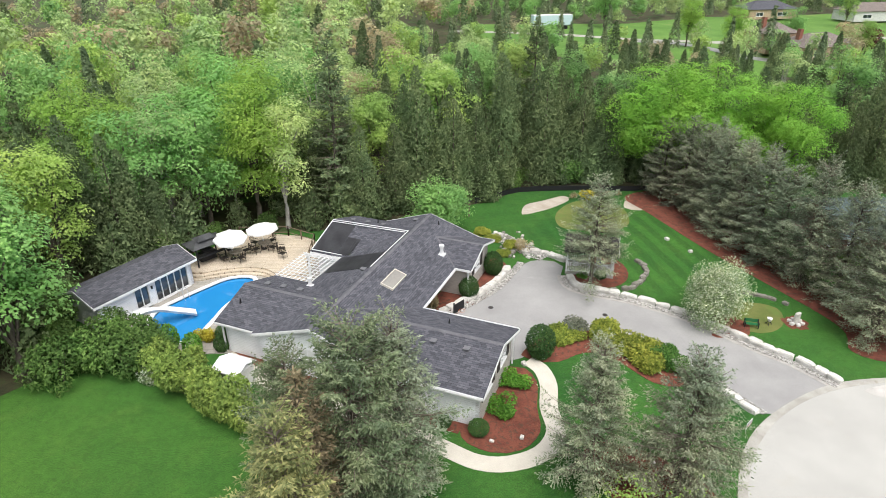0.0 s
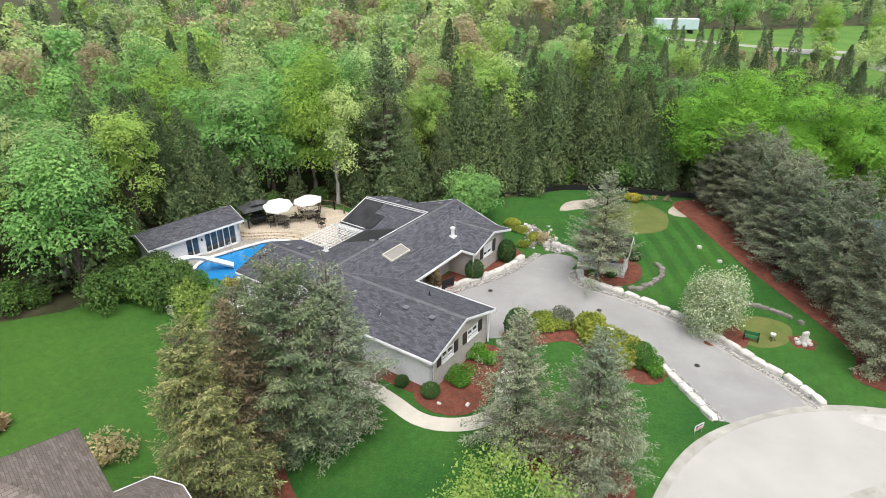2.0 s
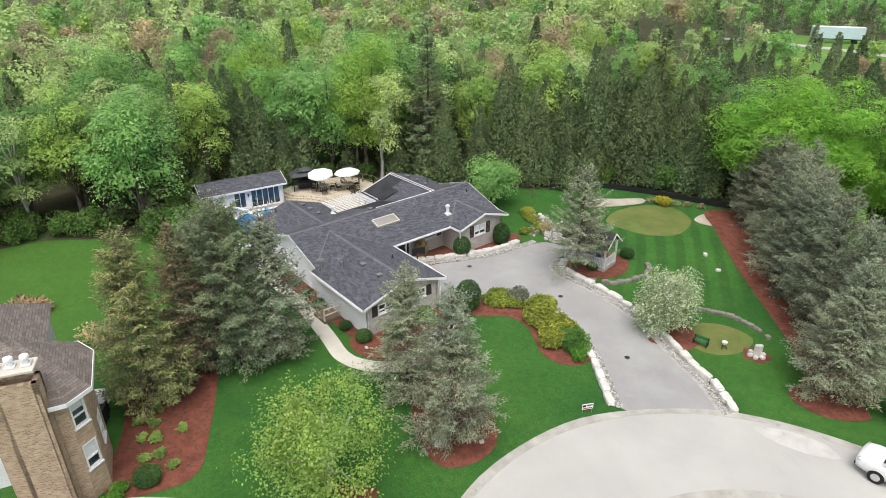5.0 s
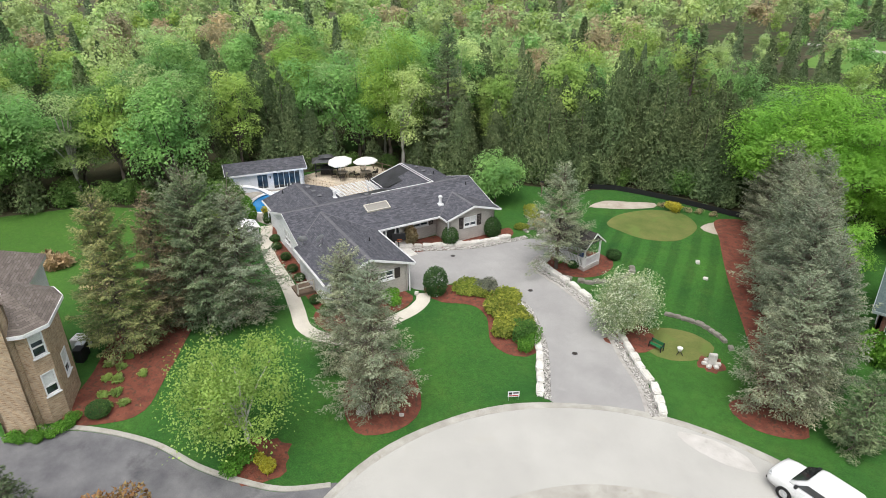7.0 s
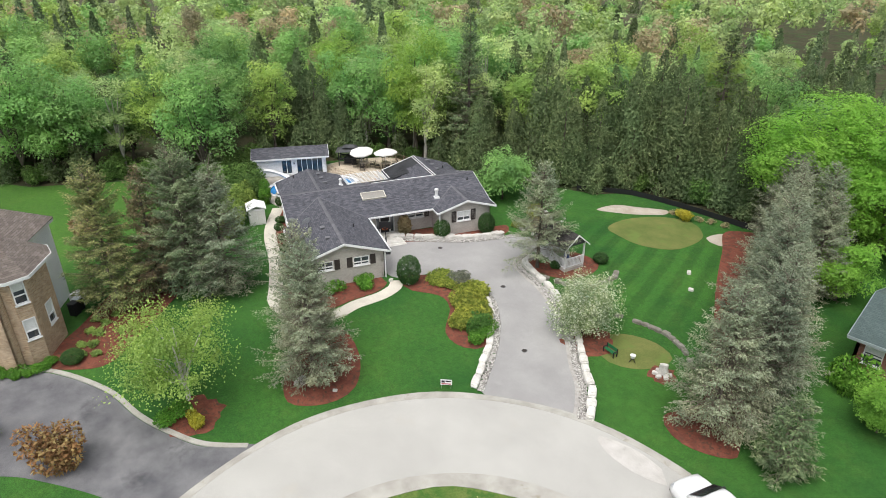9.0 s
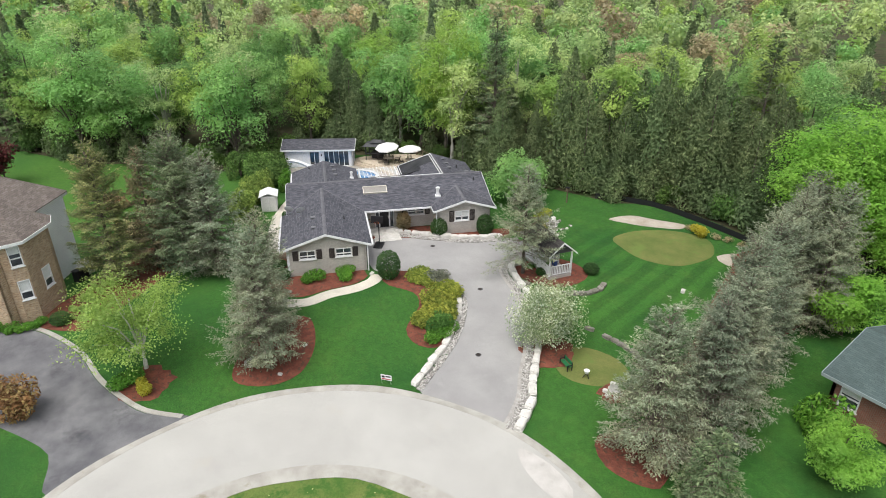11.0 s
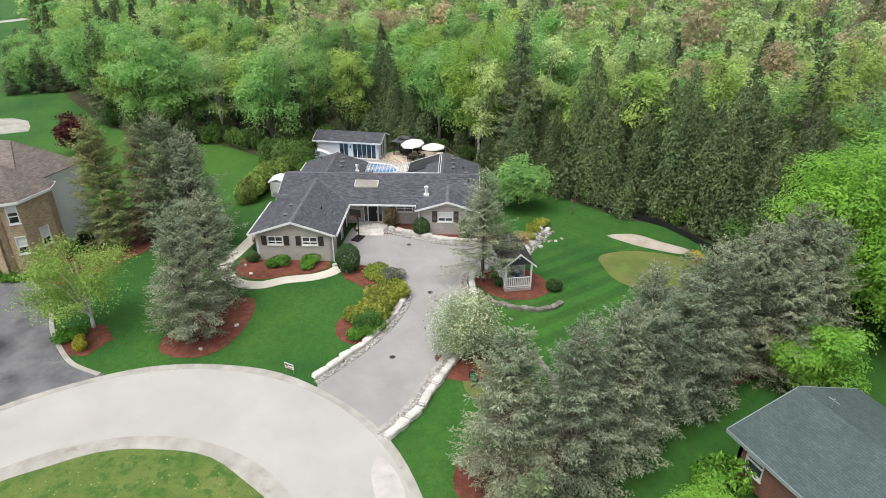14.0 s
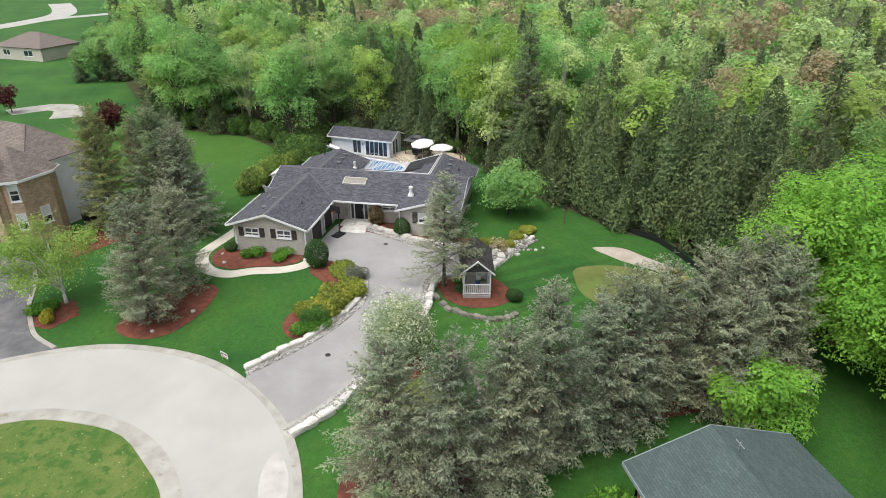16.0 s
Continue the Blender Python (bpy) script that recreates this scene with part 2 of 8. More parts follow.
def ground_z(x, y):
    """The lot falls gently from the house to the road."""
    s = min(max((x * U.x + y * U.y + 7.0) / 16.0, 0.0), 1.0)
    return 0.5 - 0.65 * s * s * (3 - 2 * s)


def np_mesh(name, verts, faces, mats):
    me = bpy.data.meshes.new(name)
    verts, faces = np.asarray(verts, float), np.asarray(faces, int)
    k = faces.shape[1]
    me.vertices.add(len(verts))
    me.vertices.foreach_set("co", verts.ravel())
    me.loops.add(faces.size)
    me.loops.foreach_set("vertex_index", faces.ravel())
    me.polygons.add(len(faces))
    me.polygons.foreach_set("loop_start", np.arange(0, faces.size, k))
    me.update(calc_edges=True)
    for m in mats:
        me.materials.append(m)
    return me


def part(name, bm, material, parent=None, label="", m=None):
    """One bmesh as one mesh object, under a thing or a part."""
    me = bpy.data.meshes.new(name)
    bm.normal_update()
    bm.to_mesh(me)
    bm.free()
    me.materials.append(material)
    ob = new(name, me)
    if m is not None:
        ob.matrix_basis = m
    ob.parent = parent
    if label:
        ob["label"] = label
    return ob


def mesh_part(name, me, parent=None, label="", m=None):
    ob = new(name, me)
    if m is not None:
        ob.matrix_basis = m
    ob.parent = parent
    if label:
        ob["label"] = label
    return ob


def thing(name, label, category, m=None, group="", kind=""):
    ob = new(name)
    ob.empty_display_size = 0.2
    if m is not None:
        ob.matrix_basis = m
    return tagged(ob, label, category, group, kind)


def box(bm, x0, y0, z0, x1, y1, z1, bevel=0.0):
    made = bmesh.ops.create_cube(bm, size=1.0, matrix=Matrix.Translation(((x0 + x1) / 2, (y0 + y1) / 2, (z0 + z1) / 2)) @ Matrix.Diagonal((x1 - x0, y1 - y0, z1 - z0, 1)))
    if bevel:
        edges = {e for v in made["verts"] for e in v.link_edges}
        bmesh.ops.bevel(bm, geom=list(edges), offset=bevel, segments=1, affect="EDGES")
    return bm


def boxed(x0, y0, z0, x1, y1, z1, bevel=0.0):
    return box(bmesh.new(), x0, y0, z0, x1, y1, z1, bevel)


def tube(bm, a, b, r0, r1=None, seg=8):
    a, b = Vector(a), Vector(b)
    d = b - a
    m = Matrix.Translation((a + b) / 2) @ d.to_track_quat("Z", "Y").to_matrix().to_4x4()
    bmesh.ops.create_cone(bm, cap_ends=True, segments=seg, radius1=r0, radius2=r0 if r1 is None else r1, depth=d.length, matrix=m)
    return bm


def smooth_line(pts, step=0.5, closed=False):
    """A rounded line through the corners given (Catmull-Rom)."""
    p = [Vector((*q, 0)) if len(q) == 2 else Vector(q) for q in pts]
    n, out = len(p), []
    for i in range(n if closed else n - 1):
        if closed:
            a, b, c, d = p[i - 1], p[i], p[(i + 1) % n], p[(i + 2) % n]
        else:
            a, b, c, d = p[max(i - 1, 0)], p[i], p[i + 1], p[min(i + 2, n - 1)]
        k = max(int((c - b).length / step), 1)
        for j in range(k):
            t = j / k
            out.append(0.5 * (2 * b + (c - a) * t + (2 * a - 5 * b + 4 * c - d) * t * t + (3 * b - a - 3 * c + d) * t ** 3))
    if not closed:
        out.append(p[-1])
    return out


def drape(name, outline, material, lift, label="", rounded=True, hole=None, edge=0.12):
    """A patch of ground laid on the terrain, with a skirt round it."""
    pts = smooth_line(outline, 0.6, True) if rounded else [Vector((*q, 0)) for q in outline]
    bm = bmesh.new()
    vs = [bm.verts.new((p.x, p.y, 0)) for p in pts]
    es = [bm.edges.new((vs[i], vs[(i + 1) % len(vs)])) for i in range(len(vs))]
    if hole:
        hs = [bm.verts.new((p[0], p[1], 0)) for p in hole]
        es += [bm.edges.new((hs[i], hs[(i + 1) % len(hs)])) for i in range(len(hs))]
    bmesh.ops.triangle_fill(bm, use_beauty=True, edges=es)
    for k in range(-8, 11):
        bmesh.ops.bisect_plane(bm, geom=bm.verts[:] + bm.edges[:] + bm.faces[:], plane_co=U * k, plane_no=U)
    rim = [e for e in bm.edges if e.is_boundary]
    skirt = bmesh.ops.extrude_edge_only(bm, edges=rim)["geom"]
    low = {v for v in skirt if isinstance(v, bmesh.types.BMVert)}
    for v in bm.verts:
        v.co.z = ground_z(v.co.x, v.co.y) + lift - (edge if v in low else 0)
    bmesh.ops.recalc_face_normals(bm, faces=bm.faces[:])
    if sum(f.normal.z * f.calc_area() for f in bm.faces) < 0:
        bmesh.ops.reverse_faces(bm, faces=bm.faces[:])
    return tagged(part(name, bm, material), label, name.split("_")[0], kind="structure")


def inside(x, y, poly):
    hit, n = False, len(poly)
    for i in range(n):
        (x0, y0), (x1, y1) = poly[i][:2], poly[(i + 1) % n][:2]
        if (y0 > y) != (y1 > y) and x < (x1 - x0) * (y - y0) / (y1 - y0) + x0:
            hit = not hit
    return hit


def hloc(X, Y):
    """World place of the house's own X (to its right) and Y (to its back)."""
    c, s = math.cos(radians(HOUSE_TURN)), math.sin(radians(HOUSE_TURN))
    return (X * c - Y * s, X * s + Y * c)


def ribbon(line, half):
    left, right = [], []
    for i, p in enumerate(line):
        d = (line[min(i + 1, len(line) - 1)] - line[max(i - 1, 0)]).normalized()
        n = Vector((-d.y, d.x, 0))
        left.append((p.x + n.x * half, p.y + n.y * half))
        right.append((p.x - n.x * half, p.y - n.y * half))
    return left + right[::-1]

# ---- ground ----
POOL = [(-21.1, 38.0), (-19.6, 36.0), (-17.6, 35.9), (-16.9, 38.2), (-16.5, 40.5), (-15.4, 43.0), (-15.6, 44.7), (-17.4, 44.6), (-18.8, 43.2), (-20.2, 41.4), (-21.2, 39.8)]
POOL_LINE = smooth_line(POOL, 0.4, True)
S = 900.0
drape("ground", [(-S, -S), (S, -S), (S, S), (-S, S)], GRASS, 0.0, "green mown lawn falling gently to the road", False, [(p.x, p.y) for p in POOL_LINE])

RING = (29.6, 16.9)


def circle(c, r, n=72, a0=0.0, wob=0.0):
    return [(c[0] + (r + wob * math.sin(5 * a + 1) + wob * math.sin(11 * a)) * math.cos(a), c[1] + (r + wob * math.sin(5 * a + 1) + wob * math.sin(11 * a)) * math.sin(a)) for a in (a0 + 2 * math.pi * i / n for i in range(n))]


drape("road", circle(RING, 15.3), ROAD, 0.03, "pale sandy asphalt turning circle", False, circle((31.3, 15.8), 11.1))
drape("curb_outer", circle(RING, 15.75, 90, 0, 0.05), CURB, 0.045, "worn pale concrete rolled curb", False, circle(RING, 15.25))
drape("curb_inner", circle((31.3, 15.8), 11.2), CURB, 0.05, "dusty sand edge round the island", False, circle((31.3, 15.8), 10.2, 60, 0, 0.09))
drape("sand_spill", [(26.6, 31.3), (28.4, 31.9), (30.4, 31.7), (31.2, 30.9), (29.6, 30.4), (27.6, 30.6)], SAND_PALE, 0.036, "pale washed-out sand on the road edge")
DRIVE_R = [(25.0, 31.6), (23.4, 34.0), (21.7, 35.6), (19.5, 37.9), (17.4, 39.6), (14.2, 41.3), (12.0, 42.0), (10.6, 42.6), (9.8, 43.6), (9.7, 45.2), (10.2, 46.8)]
DRIVE_TOP = [(9.6, 47.7), (7.6, 47.8), (6.2, 46.0), (4.5, 43.0), (2.5, 40.8), (0.5, 39.0), (-0.9, 37.2)]
DRIVE_L = [(6.9, 36.9), (9.7, 37.9), (12.4, 37.5), (14.3, 36.2), (16.2, 34.2), (17.6, 32.2), (19.4, 29.2)]
drape("driveway", DRIVE_R + DRIVE_TOP + [(-1.6, 36.2), (4.7, 33.7)] + DRIVE_L + [(22.4, 30.2)], ASPHALT, 0.02, "grey asphalt driveway widening to a court", True)
drape("driveway_neighbour", [(-6, 3.6), (-2.4, 7.4), (-0.1, 9.8), (3.8, 11.7), (7.4, 12.4), (10.0, 13.3), (12.2, 14.4), (14.2, 16.6), (15.0, 12.0), (15.9, 9.0), (13.5, 9.3), (11.9, 9.0), (8, 6.5), (3, 2.5)], OLD_ASPHALT, 0.02, "dark patched asphalt driveway of the neighbour")
drape("curb_neighbour", ribbon(smooth_line([(-2.6, 7.7), (-0.2, 10.0), (3.8, 11.9), (7.4, 12.6), (10.0, 13.5), (12.0, 14.5), (13.7, 16.2)], 0.5), 0.16), CURB, 0.07, "narrow tan concrete edging of the neighbour's driveway", False)
DRY_GRASS = surface("rough mottled grass", (0.062, 0.13, 0.022), (0.15, 0.185, 0.05), 0.45, 10.0, 0.95, 0, 0.8, 0.05, ((0.05, 0.12, 0.02), 0.5, 1.5))
drape("island_grass", circle((31.3, 15.8), 10.3, 60, 0, 0.09), DRY_GRASS, 0.02, "rough mottled grass of the round island", False)
rd = np.random.default_rng(9)
dn = 420
da, dr = rd.random(dn) * 6.283, 9.8 * np.sqrt(rd.random(dn))
dp = np.stack([31.3 + dr * np.cos(da), 15.8 + dr * np.sin(da), np.zeros(dn)], 1)
dp[:, 2] = [ground_z(x, y) + 0.07 for x, y, _ in dp]
dv = (dp[:, None, :] + 0.032 * np.array([(math.cos(k * 1.0472), math.sin(k * 1.0472), 0) for k in range(6)])[None]).reshape(-1, 3)
tagged(mesh_part("dandelions", np_mesh("dandelions", dv, np.arange(dn * 6).reshape(dn, 6), [plain("dandelion heads", (0.5, 0.5, 0.22), 0.8)])), "scattered pale dandelion heads in the island grass", "flowers", kind="stuff")
# walks and planting beds
WALK = smooth_line([(5.6, 33.6), (6.3, 32.8), (6.6, 31.2), (6.3, 29.0), (6.4, 27.0), (5.4, 25.4), (3.6, 24.6), (1.8, 24.7), (-0.4, 26.0), (-4.0, 28.0), (-8.5, 30.0), (-11.2, 31.6), (-14.5, 34.2)], 0.5)


drape("pavement_walk", ribbon(WALK, 0.55), CONCRETE, 0.03, "curving pale concrete garden walk", False)
drape("mulch_bed_front", [(1.0, 26.6), (2.6, 25.4), (4.3, 25.6), (5.5, 27.0), (5.6, 29.0), (5.9, 31.4), (5.3, 32.8), (4.2, 33.0), (1.6, 29.0)], MULCH, 0.022, "red bark mulch bed before the front gable")
drape("mulch_bed_spruces", [(12.1, 19.7), (13.8, 21.4), (13.7, 23.6), (11.4, 25.6), (8.4, 26.4), (7.6, 24.5), (9.5, 21.2)], MULCH, 0.022, "red mulch round the twin spruces")
drape("mulch_bed_shrubs", [(6.0, 33.6), (7.6, 33.5), (9.6, 34.6), (11.4, 34.0), (13.4, 31.7), (15.4, 31.5), (16.4, 32.8), (15.2, 34.8), (13.0, 36.8), (9.8, 37.5), (7.0, 36.4), (5.2, 34.2)], MULCH, 0.022, "red mulch under the shrub border")
drape("mulch_bed_spruce_row", [(19.6, 62.8), (21.1, 58.2), (23.6, 51.9), (27.0, 44.5), (29.2, 38.6), (28.3, 35.6), (30.2, 34.3), (32.6, 35.2), (32.4, 37.0), (30.4, 44.0), (28.8, 51.0), (28.0, 60.0), (25.0, 65.0)], MULCH, 0.022, "red mulch strip under the spruce row")
drape("mulch_bed_gazebo", [(10.6, 43.9), (12.4, 43.2), (14.4, 43.9), (15.5, 45.8), (15.1, 48.0), (13.0, 48.5), (10.9, 47.2)], MULCH, 0.022, "red mulch round the gazebo")
drape("mulch_bed_house", [hloc(33.6, 15.8), hloc(33.8, 13.9), hloc(36.5, 13.8), hloc(39.4, 12.6), hloc(42, 12.0), hloc(45.5, 12.3), hloc(46.4, 14.0), hloc(44.4, 14.2), hloc(39.4, 16.0)], MULCH, 0.022, "dark red mulch along the house front")
drape("mulch_bed_side", [hloc(25.2, 9.2), hloc(25.2, 23.0), hloc(26.3, 26.2), hloc(27.2, 26.0), hloc(27.2, 9.2)], MULCH, 0.02, "red mulch along the side wall", False)
drape("mulch_bed_blossom", circle((20.6, 38.6), 1.9, 24, 0, 0.1), MULCH, 0.02, "red mulch round the blossom tree")
drape("mulch_bed_neighbour", [(-4.8, 12.9), (-1.7, 9.6), (0.6, 11.2), (1.2, 13.0), (-0.6, 15.4), (-3.0, 18.2), (-6.0, 21.0), (-10, 20), (-8, 16)], MULCH, 0.02, "red mulch bed by the neighbour's brick house")
drape("mulch_bed_birch", circle((9.4, 14.9), 1.7, 24, 0, 0.15), MULCH, 0.02, "red mulch under the birch")
drape("putting_green", [(11.3, 55.0), (11.4, 58.0), (13.4, 61.0), (16.2, 62.0), (18.4, 60.0), (18.6, 57.4), (17.8, 55.2), (15.4, 53.9), (13.0, 54.2)], PUTT, 0.015, "dry olive putting green in the lawn")
drape("sand_bunker", [(8.0, 57.9), (8.6, 60.4), (10.6, 61.6), (13.0, 63.0), (13.4, 61.8), (11.2, 59.6), (9.6, 58.6)], SAND, 0.02, "pale sand bunker beside the putting green")
drape("sand_bunker_small", [(18.8, 59.8), (19.6, 62.0), (21.4, 62.4), (21.9, 60.4), (20.2, 59.2)], SAND, 0.02, "small pale sand bunker")
drape("dry_turf_circle", [(21.1, 39.5), (21.9, 41.2), (24.0, 42.0), (25.8, 41.2), (25.4, 39.2), (23.9, 37.9), (22.3, 37.9)], PUTT, 0.012, "dry round patch of turf")
drape("soil_bed_stone", circle((26.2, 39.1), 0.9, 20, 0, 0.1), MULCH, 0.02, "red mulch round a standing stone")
FOREST_EDGE = [(-260, -34), (-150, -18), (-72, 2), (-50, 10), (-38.7, 17), (-33, 26), (-27, 30), (-24.5, 33), (-27.5, 37), (-24, 46), (-19.5, 53.5), (-12, 54), (-6, 56), (-1, 59), (5.5, 61.5), (8, 65), (14, 66), (21, 65.5), (26, 69), (34, 70), (45, 66), (70, 62), (130, 60), (170, 140), (260, 330), (-300, 330), (-300, -30)]
drape("forest_floor", FOREST_EDGE, LITTER, 0.012, "brown leaf litter under the woods", False)

# ---- patio and pool ----
PATIO = [(-23.5, 36.5), (-19.0, 34.2), (-14.4, 34.4), (-11.5, 37.5), (-9.0, 44.0), (-11.0, 51.0), (-14.2, 52.6), (-19.0, 52.4), (-22.5, 47.6)]
drape("patio", PATIO, PAVER, 0.05, "tan stone-paved patio round the pool", False, [(p.x, p.y) for p in POOL_LINE])

# ---- the house ----
HOUSE = thing("house", "grey brick bungalow with dark grey shingle roofs", "house", pose(0, 0, 0, 0, 0, HOUSE_TURN))
PITCH = 0.326
EAVE = 3.06


def plane_frame(o, x_dir, up_dir):
    x, y = Vector(x_dir).normalized(), Vector(up_dir).normalized()
    z = x.cross(y).normalized()
    y = z.cross(x)
    m = Matrix((x, y, z)).transposed().to_4x4()
    return Matrix.Translation(o) @ m


def slope(parent, pts, z_of, along, up, material, name="roof", thick=0.12):
    """One roof plane, in its own frame: x along the eave, y up the slope."""
    p3 = [Vector((x, y, z_of(x, y))) for x, y in pts]
    u = Vector((*up, 0))
    rise = z_of(pts[0][0] + up[0], pts[0][1] + up[1]) - z_of(*pts[0])
    m = plane_frame(p3[0], (*along, 0), (u.x, u.y, rise))
    inv = m.inverted()
    bm = bmesh.new()
    loc = [inv @ p for p in p3]
    top = [bm.verts.new((p.x, p.y, 0)) for p in loc]
    low = [bm.verts.new((p.x, p.y, -thick)) for p in loc]
    f = bm.faces.new(top)
    f.normal_update()
    if f.normal.z < 0:
        bmesh.ops.reverse_faces(bm, faces=[f])
    g = bm.faces.new(low)
    n = len(top)
    for i in range(n):
        bm.faces.new((top[i], top[(i + 1) % n], low[(i + 1) % n], low[i]))
    bmesh.ops.recalc_face_normals(bm, faces=bm.faces[:])
    return part(name, bm, material, parent, m=m)


def z_y(y0, s, z0=EAVE):
    return lambda x, y: z0 + s * (y - y0)


def z_x(x0, s, z0=EAVE):
    return lambda x, y: z0 + s * (x - x0)


LX, RX = 26.05, 44.95
slope(HOUSE, [(LX, 15.1), (29.3, 18.35), (32.95, 14.7), (39.1, 14.7), (42.0, 17.4), (RX, 14.7), (RX, 19.15), (LX, 19.15)], z_y(14.7, PITCH), (1, 0), (0, 1), SHINGLE)
slope(HOUSE, [(RX, 23.6), (41.3, 19.8), (37.5, 23.6), (33.1, 23.6), (29.75, 20.25), (26.4, 23.6), (LX, 23.6), (LX, 19.15), (RX, 19.15)], lambda x, y: EAVE + PITCH * (23.6 - y), (-1, 0), (0, -1), SHINGLE)
slope(HOUSE, [(25.65, 15.1), (25.65, 7.9), (29.3, 7.9), (29.3, 18.35), (LX, 15.1)], z_x(25.65, PITCH), (0, -1), (1, 0), SHINGLE)
slope(HOUSE, [(32.95, 7.9), (32.95, 14.7), (29.3, 18.35), (29.3, 7.9)], lambda x, y: EAVE + PITCH * (32.95 - x), (0, 1), (-1, 0), SHINGLE)
slope(HOUSE, [(26.4, 26.7), (26.4, 23.6), (29.75, 20.25), (29.75, 26.7)], z_x(26.4, PITCH), (0, -1), (1, 0), SHINGLE)
slope(HOUSE, [(33.1, 23.6), (33.1, 26.7), (29.75, 26.7), (29.75, 20.25)], lambda x, y: EAVE + PITCH * (33.1 - x), (0, 1), (-1, 0), SHINGLE)
slope(HOUSE, [(37.5, 26.5), (37.5, 23.6), (41.3, 19.8), (41.3, 26.5)], z_x(37.5, PITCH), (0, -1), (1, 0), SHINGLE)
slope(HOUSE, [(45.1, 23.6), (45.1, 26.5), (41.3, 26.5), (41.3, 19.8)], lambda x, y: EAVE + PITCH * (45.1 - x), (0, 1), (-1, 0), SHINGLE)
G2 = 0.303
slope(HOUSE, [(39.1, 14.7), (39.1, 13.4), (42.02, 13.4), (42.02, 17.4)], z_x(39.1, G2), (0, -1), (1, 0), SHINGLE)
slope(HOUSE, [(44.95, 13.4), (44.95, 14.7), (42.02, 17.4), (42.02, 13.4)], lambda x, y: EAVE + G2 * (44.95 - x), (0, 1), (-1, 0), SHINGLE)


def wall(parent, a, b, z0, z1, material, openings=(), thick=0.2, gable=None, name="wall"):
    """A wall from a to b (outer face on its right-hand side), with openings (s0, s1, zlow, zhigh) cut through; gable: height of a peak above z1."""
    a, b = Vector((*a, 0)), Vector((*b, 0))
    d = (b - a).normalized()
    L = (b - a).length
    m = Matrix((d, Vector((0, 0, 1)), Vector((d.y, -d.x, 0)))).transposed().to_4x4()
    m = Matrix.Translation((a.x, a.y, 0)) @ m
    xs = sorted({0.0, L, *[v for o in openings for v in o[:2]]})
    ys = sorted({z0, z1, *[v for o in openings for v in o[2:4]]})
    bm = bmesh.new()
    for x0, x1 in zip(xs, xs[1:]):
        for y0, y1 in zip(ys, ys[1:]):
            mx, my = (x0 + x1) / 2, (y0 + y1) / 2
            if any(o[0] < mx < o[1] and o[2] < my < o[3] for o in openings):
                continue
            box(bm, x0, y0, -thick, x1, y1, 0)
    bmesh.ops.remove_doubles(bm, verts=bm.verts[:], dist=0.0005)
    seen = {}
    for f in bm.faces:
        seen.setdefault(tuple(sorted(v.index for v in f.verts)), []).append(f)
    if gable:
        peak, top = gable
        vs0 = [bm.verts.new((x, y, 0)) for x, y in ((0, z1), (L, z1), (peak, z1 + top))]
        vs1 = [bm.verts.new((x, y, -thick)) for x, y in ((0, z1), (L, z1), (peak, z1 + top))]
        bm.faces.new(vs0)
        bm.faces.new(vs1[::-1])
        for i in range(3):
            bm.faces.new((vs0[i], vs1[i], vs1[(i + 1) % 3], vs0[(i + 1) % 3]))
    bmesh.ops.recalc_face_normals(bm, faces=bm.faces[:])
    return part(name, bm, material, parent, m=m)


WT = 2.98
wall(HOUSE, (26.1, 8.3), (32.5, 8.3), 0.35, WT, BRICK_GREY, [(1.0, 2.3, 1.98, 2.74), (3.9, 5.2, 1.98, 2.74)], gable=(3.2, 1.02))
wall(HOUSE, (32.5, 8.3), (32.5, 16.2), 0.35, WT, BRICK_GREY, [(1.6, 4.2, 0.4, 2.5), (4.7, 7.0, 0.4, 2.5)])
wall(HOUSE, (32.5, 16.2), (39.55, 16.2), 0.35, WT + 0.4, BRICK_GREY, [(1.5, 3.3, 0.6, 2.75), (4.6, 6.2, 1.75, 2.7)])
wall(HOUSE, (39.55, 16.2), (39.55, 13.85), 0.35, WT, BRICK_GREY)
wall(HOUSE, (39.55, 13.85), (44.5, 13.85), 0.35, WT, BRICK_GREY, [(1.6, 2.95, 1.8, 2.78)], gable=(2.47, 0.76))
wall(HOUSE, (44.5, 13.85), (44.5, 26.1), 0.35, WT, BRICK_GREY)
wall(HOUSE, (44.5, 26.1), (37.95, 26.1), 0.35, WT, SIDING, [(1.5, 3.0, 1.2, 2.3)], gable=(3.2, 1.08))
wall(HOUSE, (37.95, 26.1), (37.95, 23.2), 0.35, WT, SIDING)
wall(HOUSE, (37.95, 23.2), (32.65, 23.2), 0.35, WT, SIDING, [(1.0, 2.8, 0.6, 2.6)])
wall(HOUSE, (32.65, 23.2), (32.65, 26.3), 0.35, WT, SIDING)
wall(HOUSE, (32.65, 26.3), (26.85, 26.3), 0.35, WT, SIDING, gable=(2.9, 0.95))
wall(HOUSE, (26.85, 26.3), (26.85, 23.2), 0.35, WT, SIDING)
wall(HOUSE, (26.5, 23.2), (26.5, 15.0), 0.35, WT, SIDING, [(2.6, 4.3, 1.3, 2.6)], gable=(4.05, 1.3))
wall(HOUSE, (26.1, 15.4), (26.1, 8.3), 0.35, WT, SIDING)


def wall_frame(a, b):
    a, b = Vector((*a, 0)), Vector((*b, 0))
    d = (b - a).normalized()
    return Matrix.Translation((a.x, a.y, 0)) @ Matrix((d, Vector((0, 0, 1)), Vector((d.y, -d.x, 0)))).transposed().to_4x4()


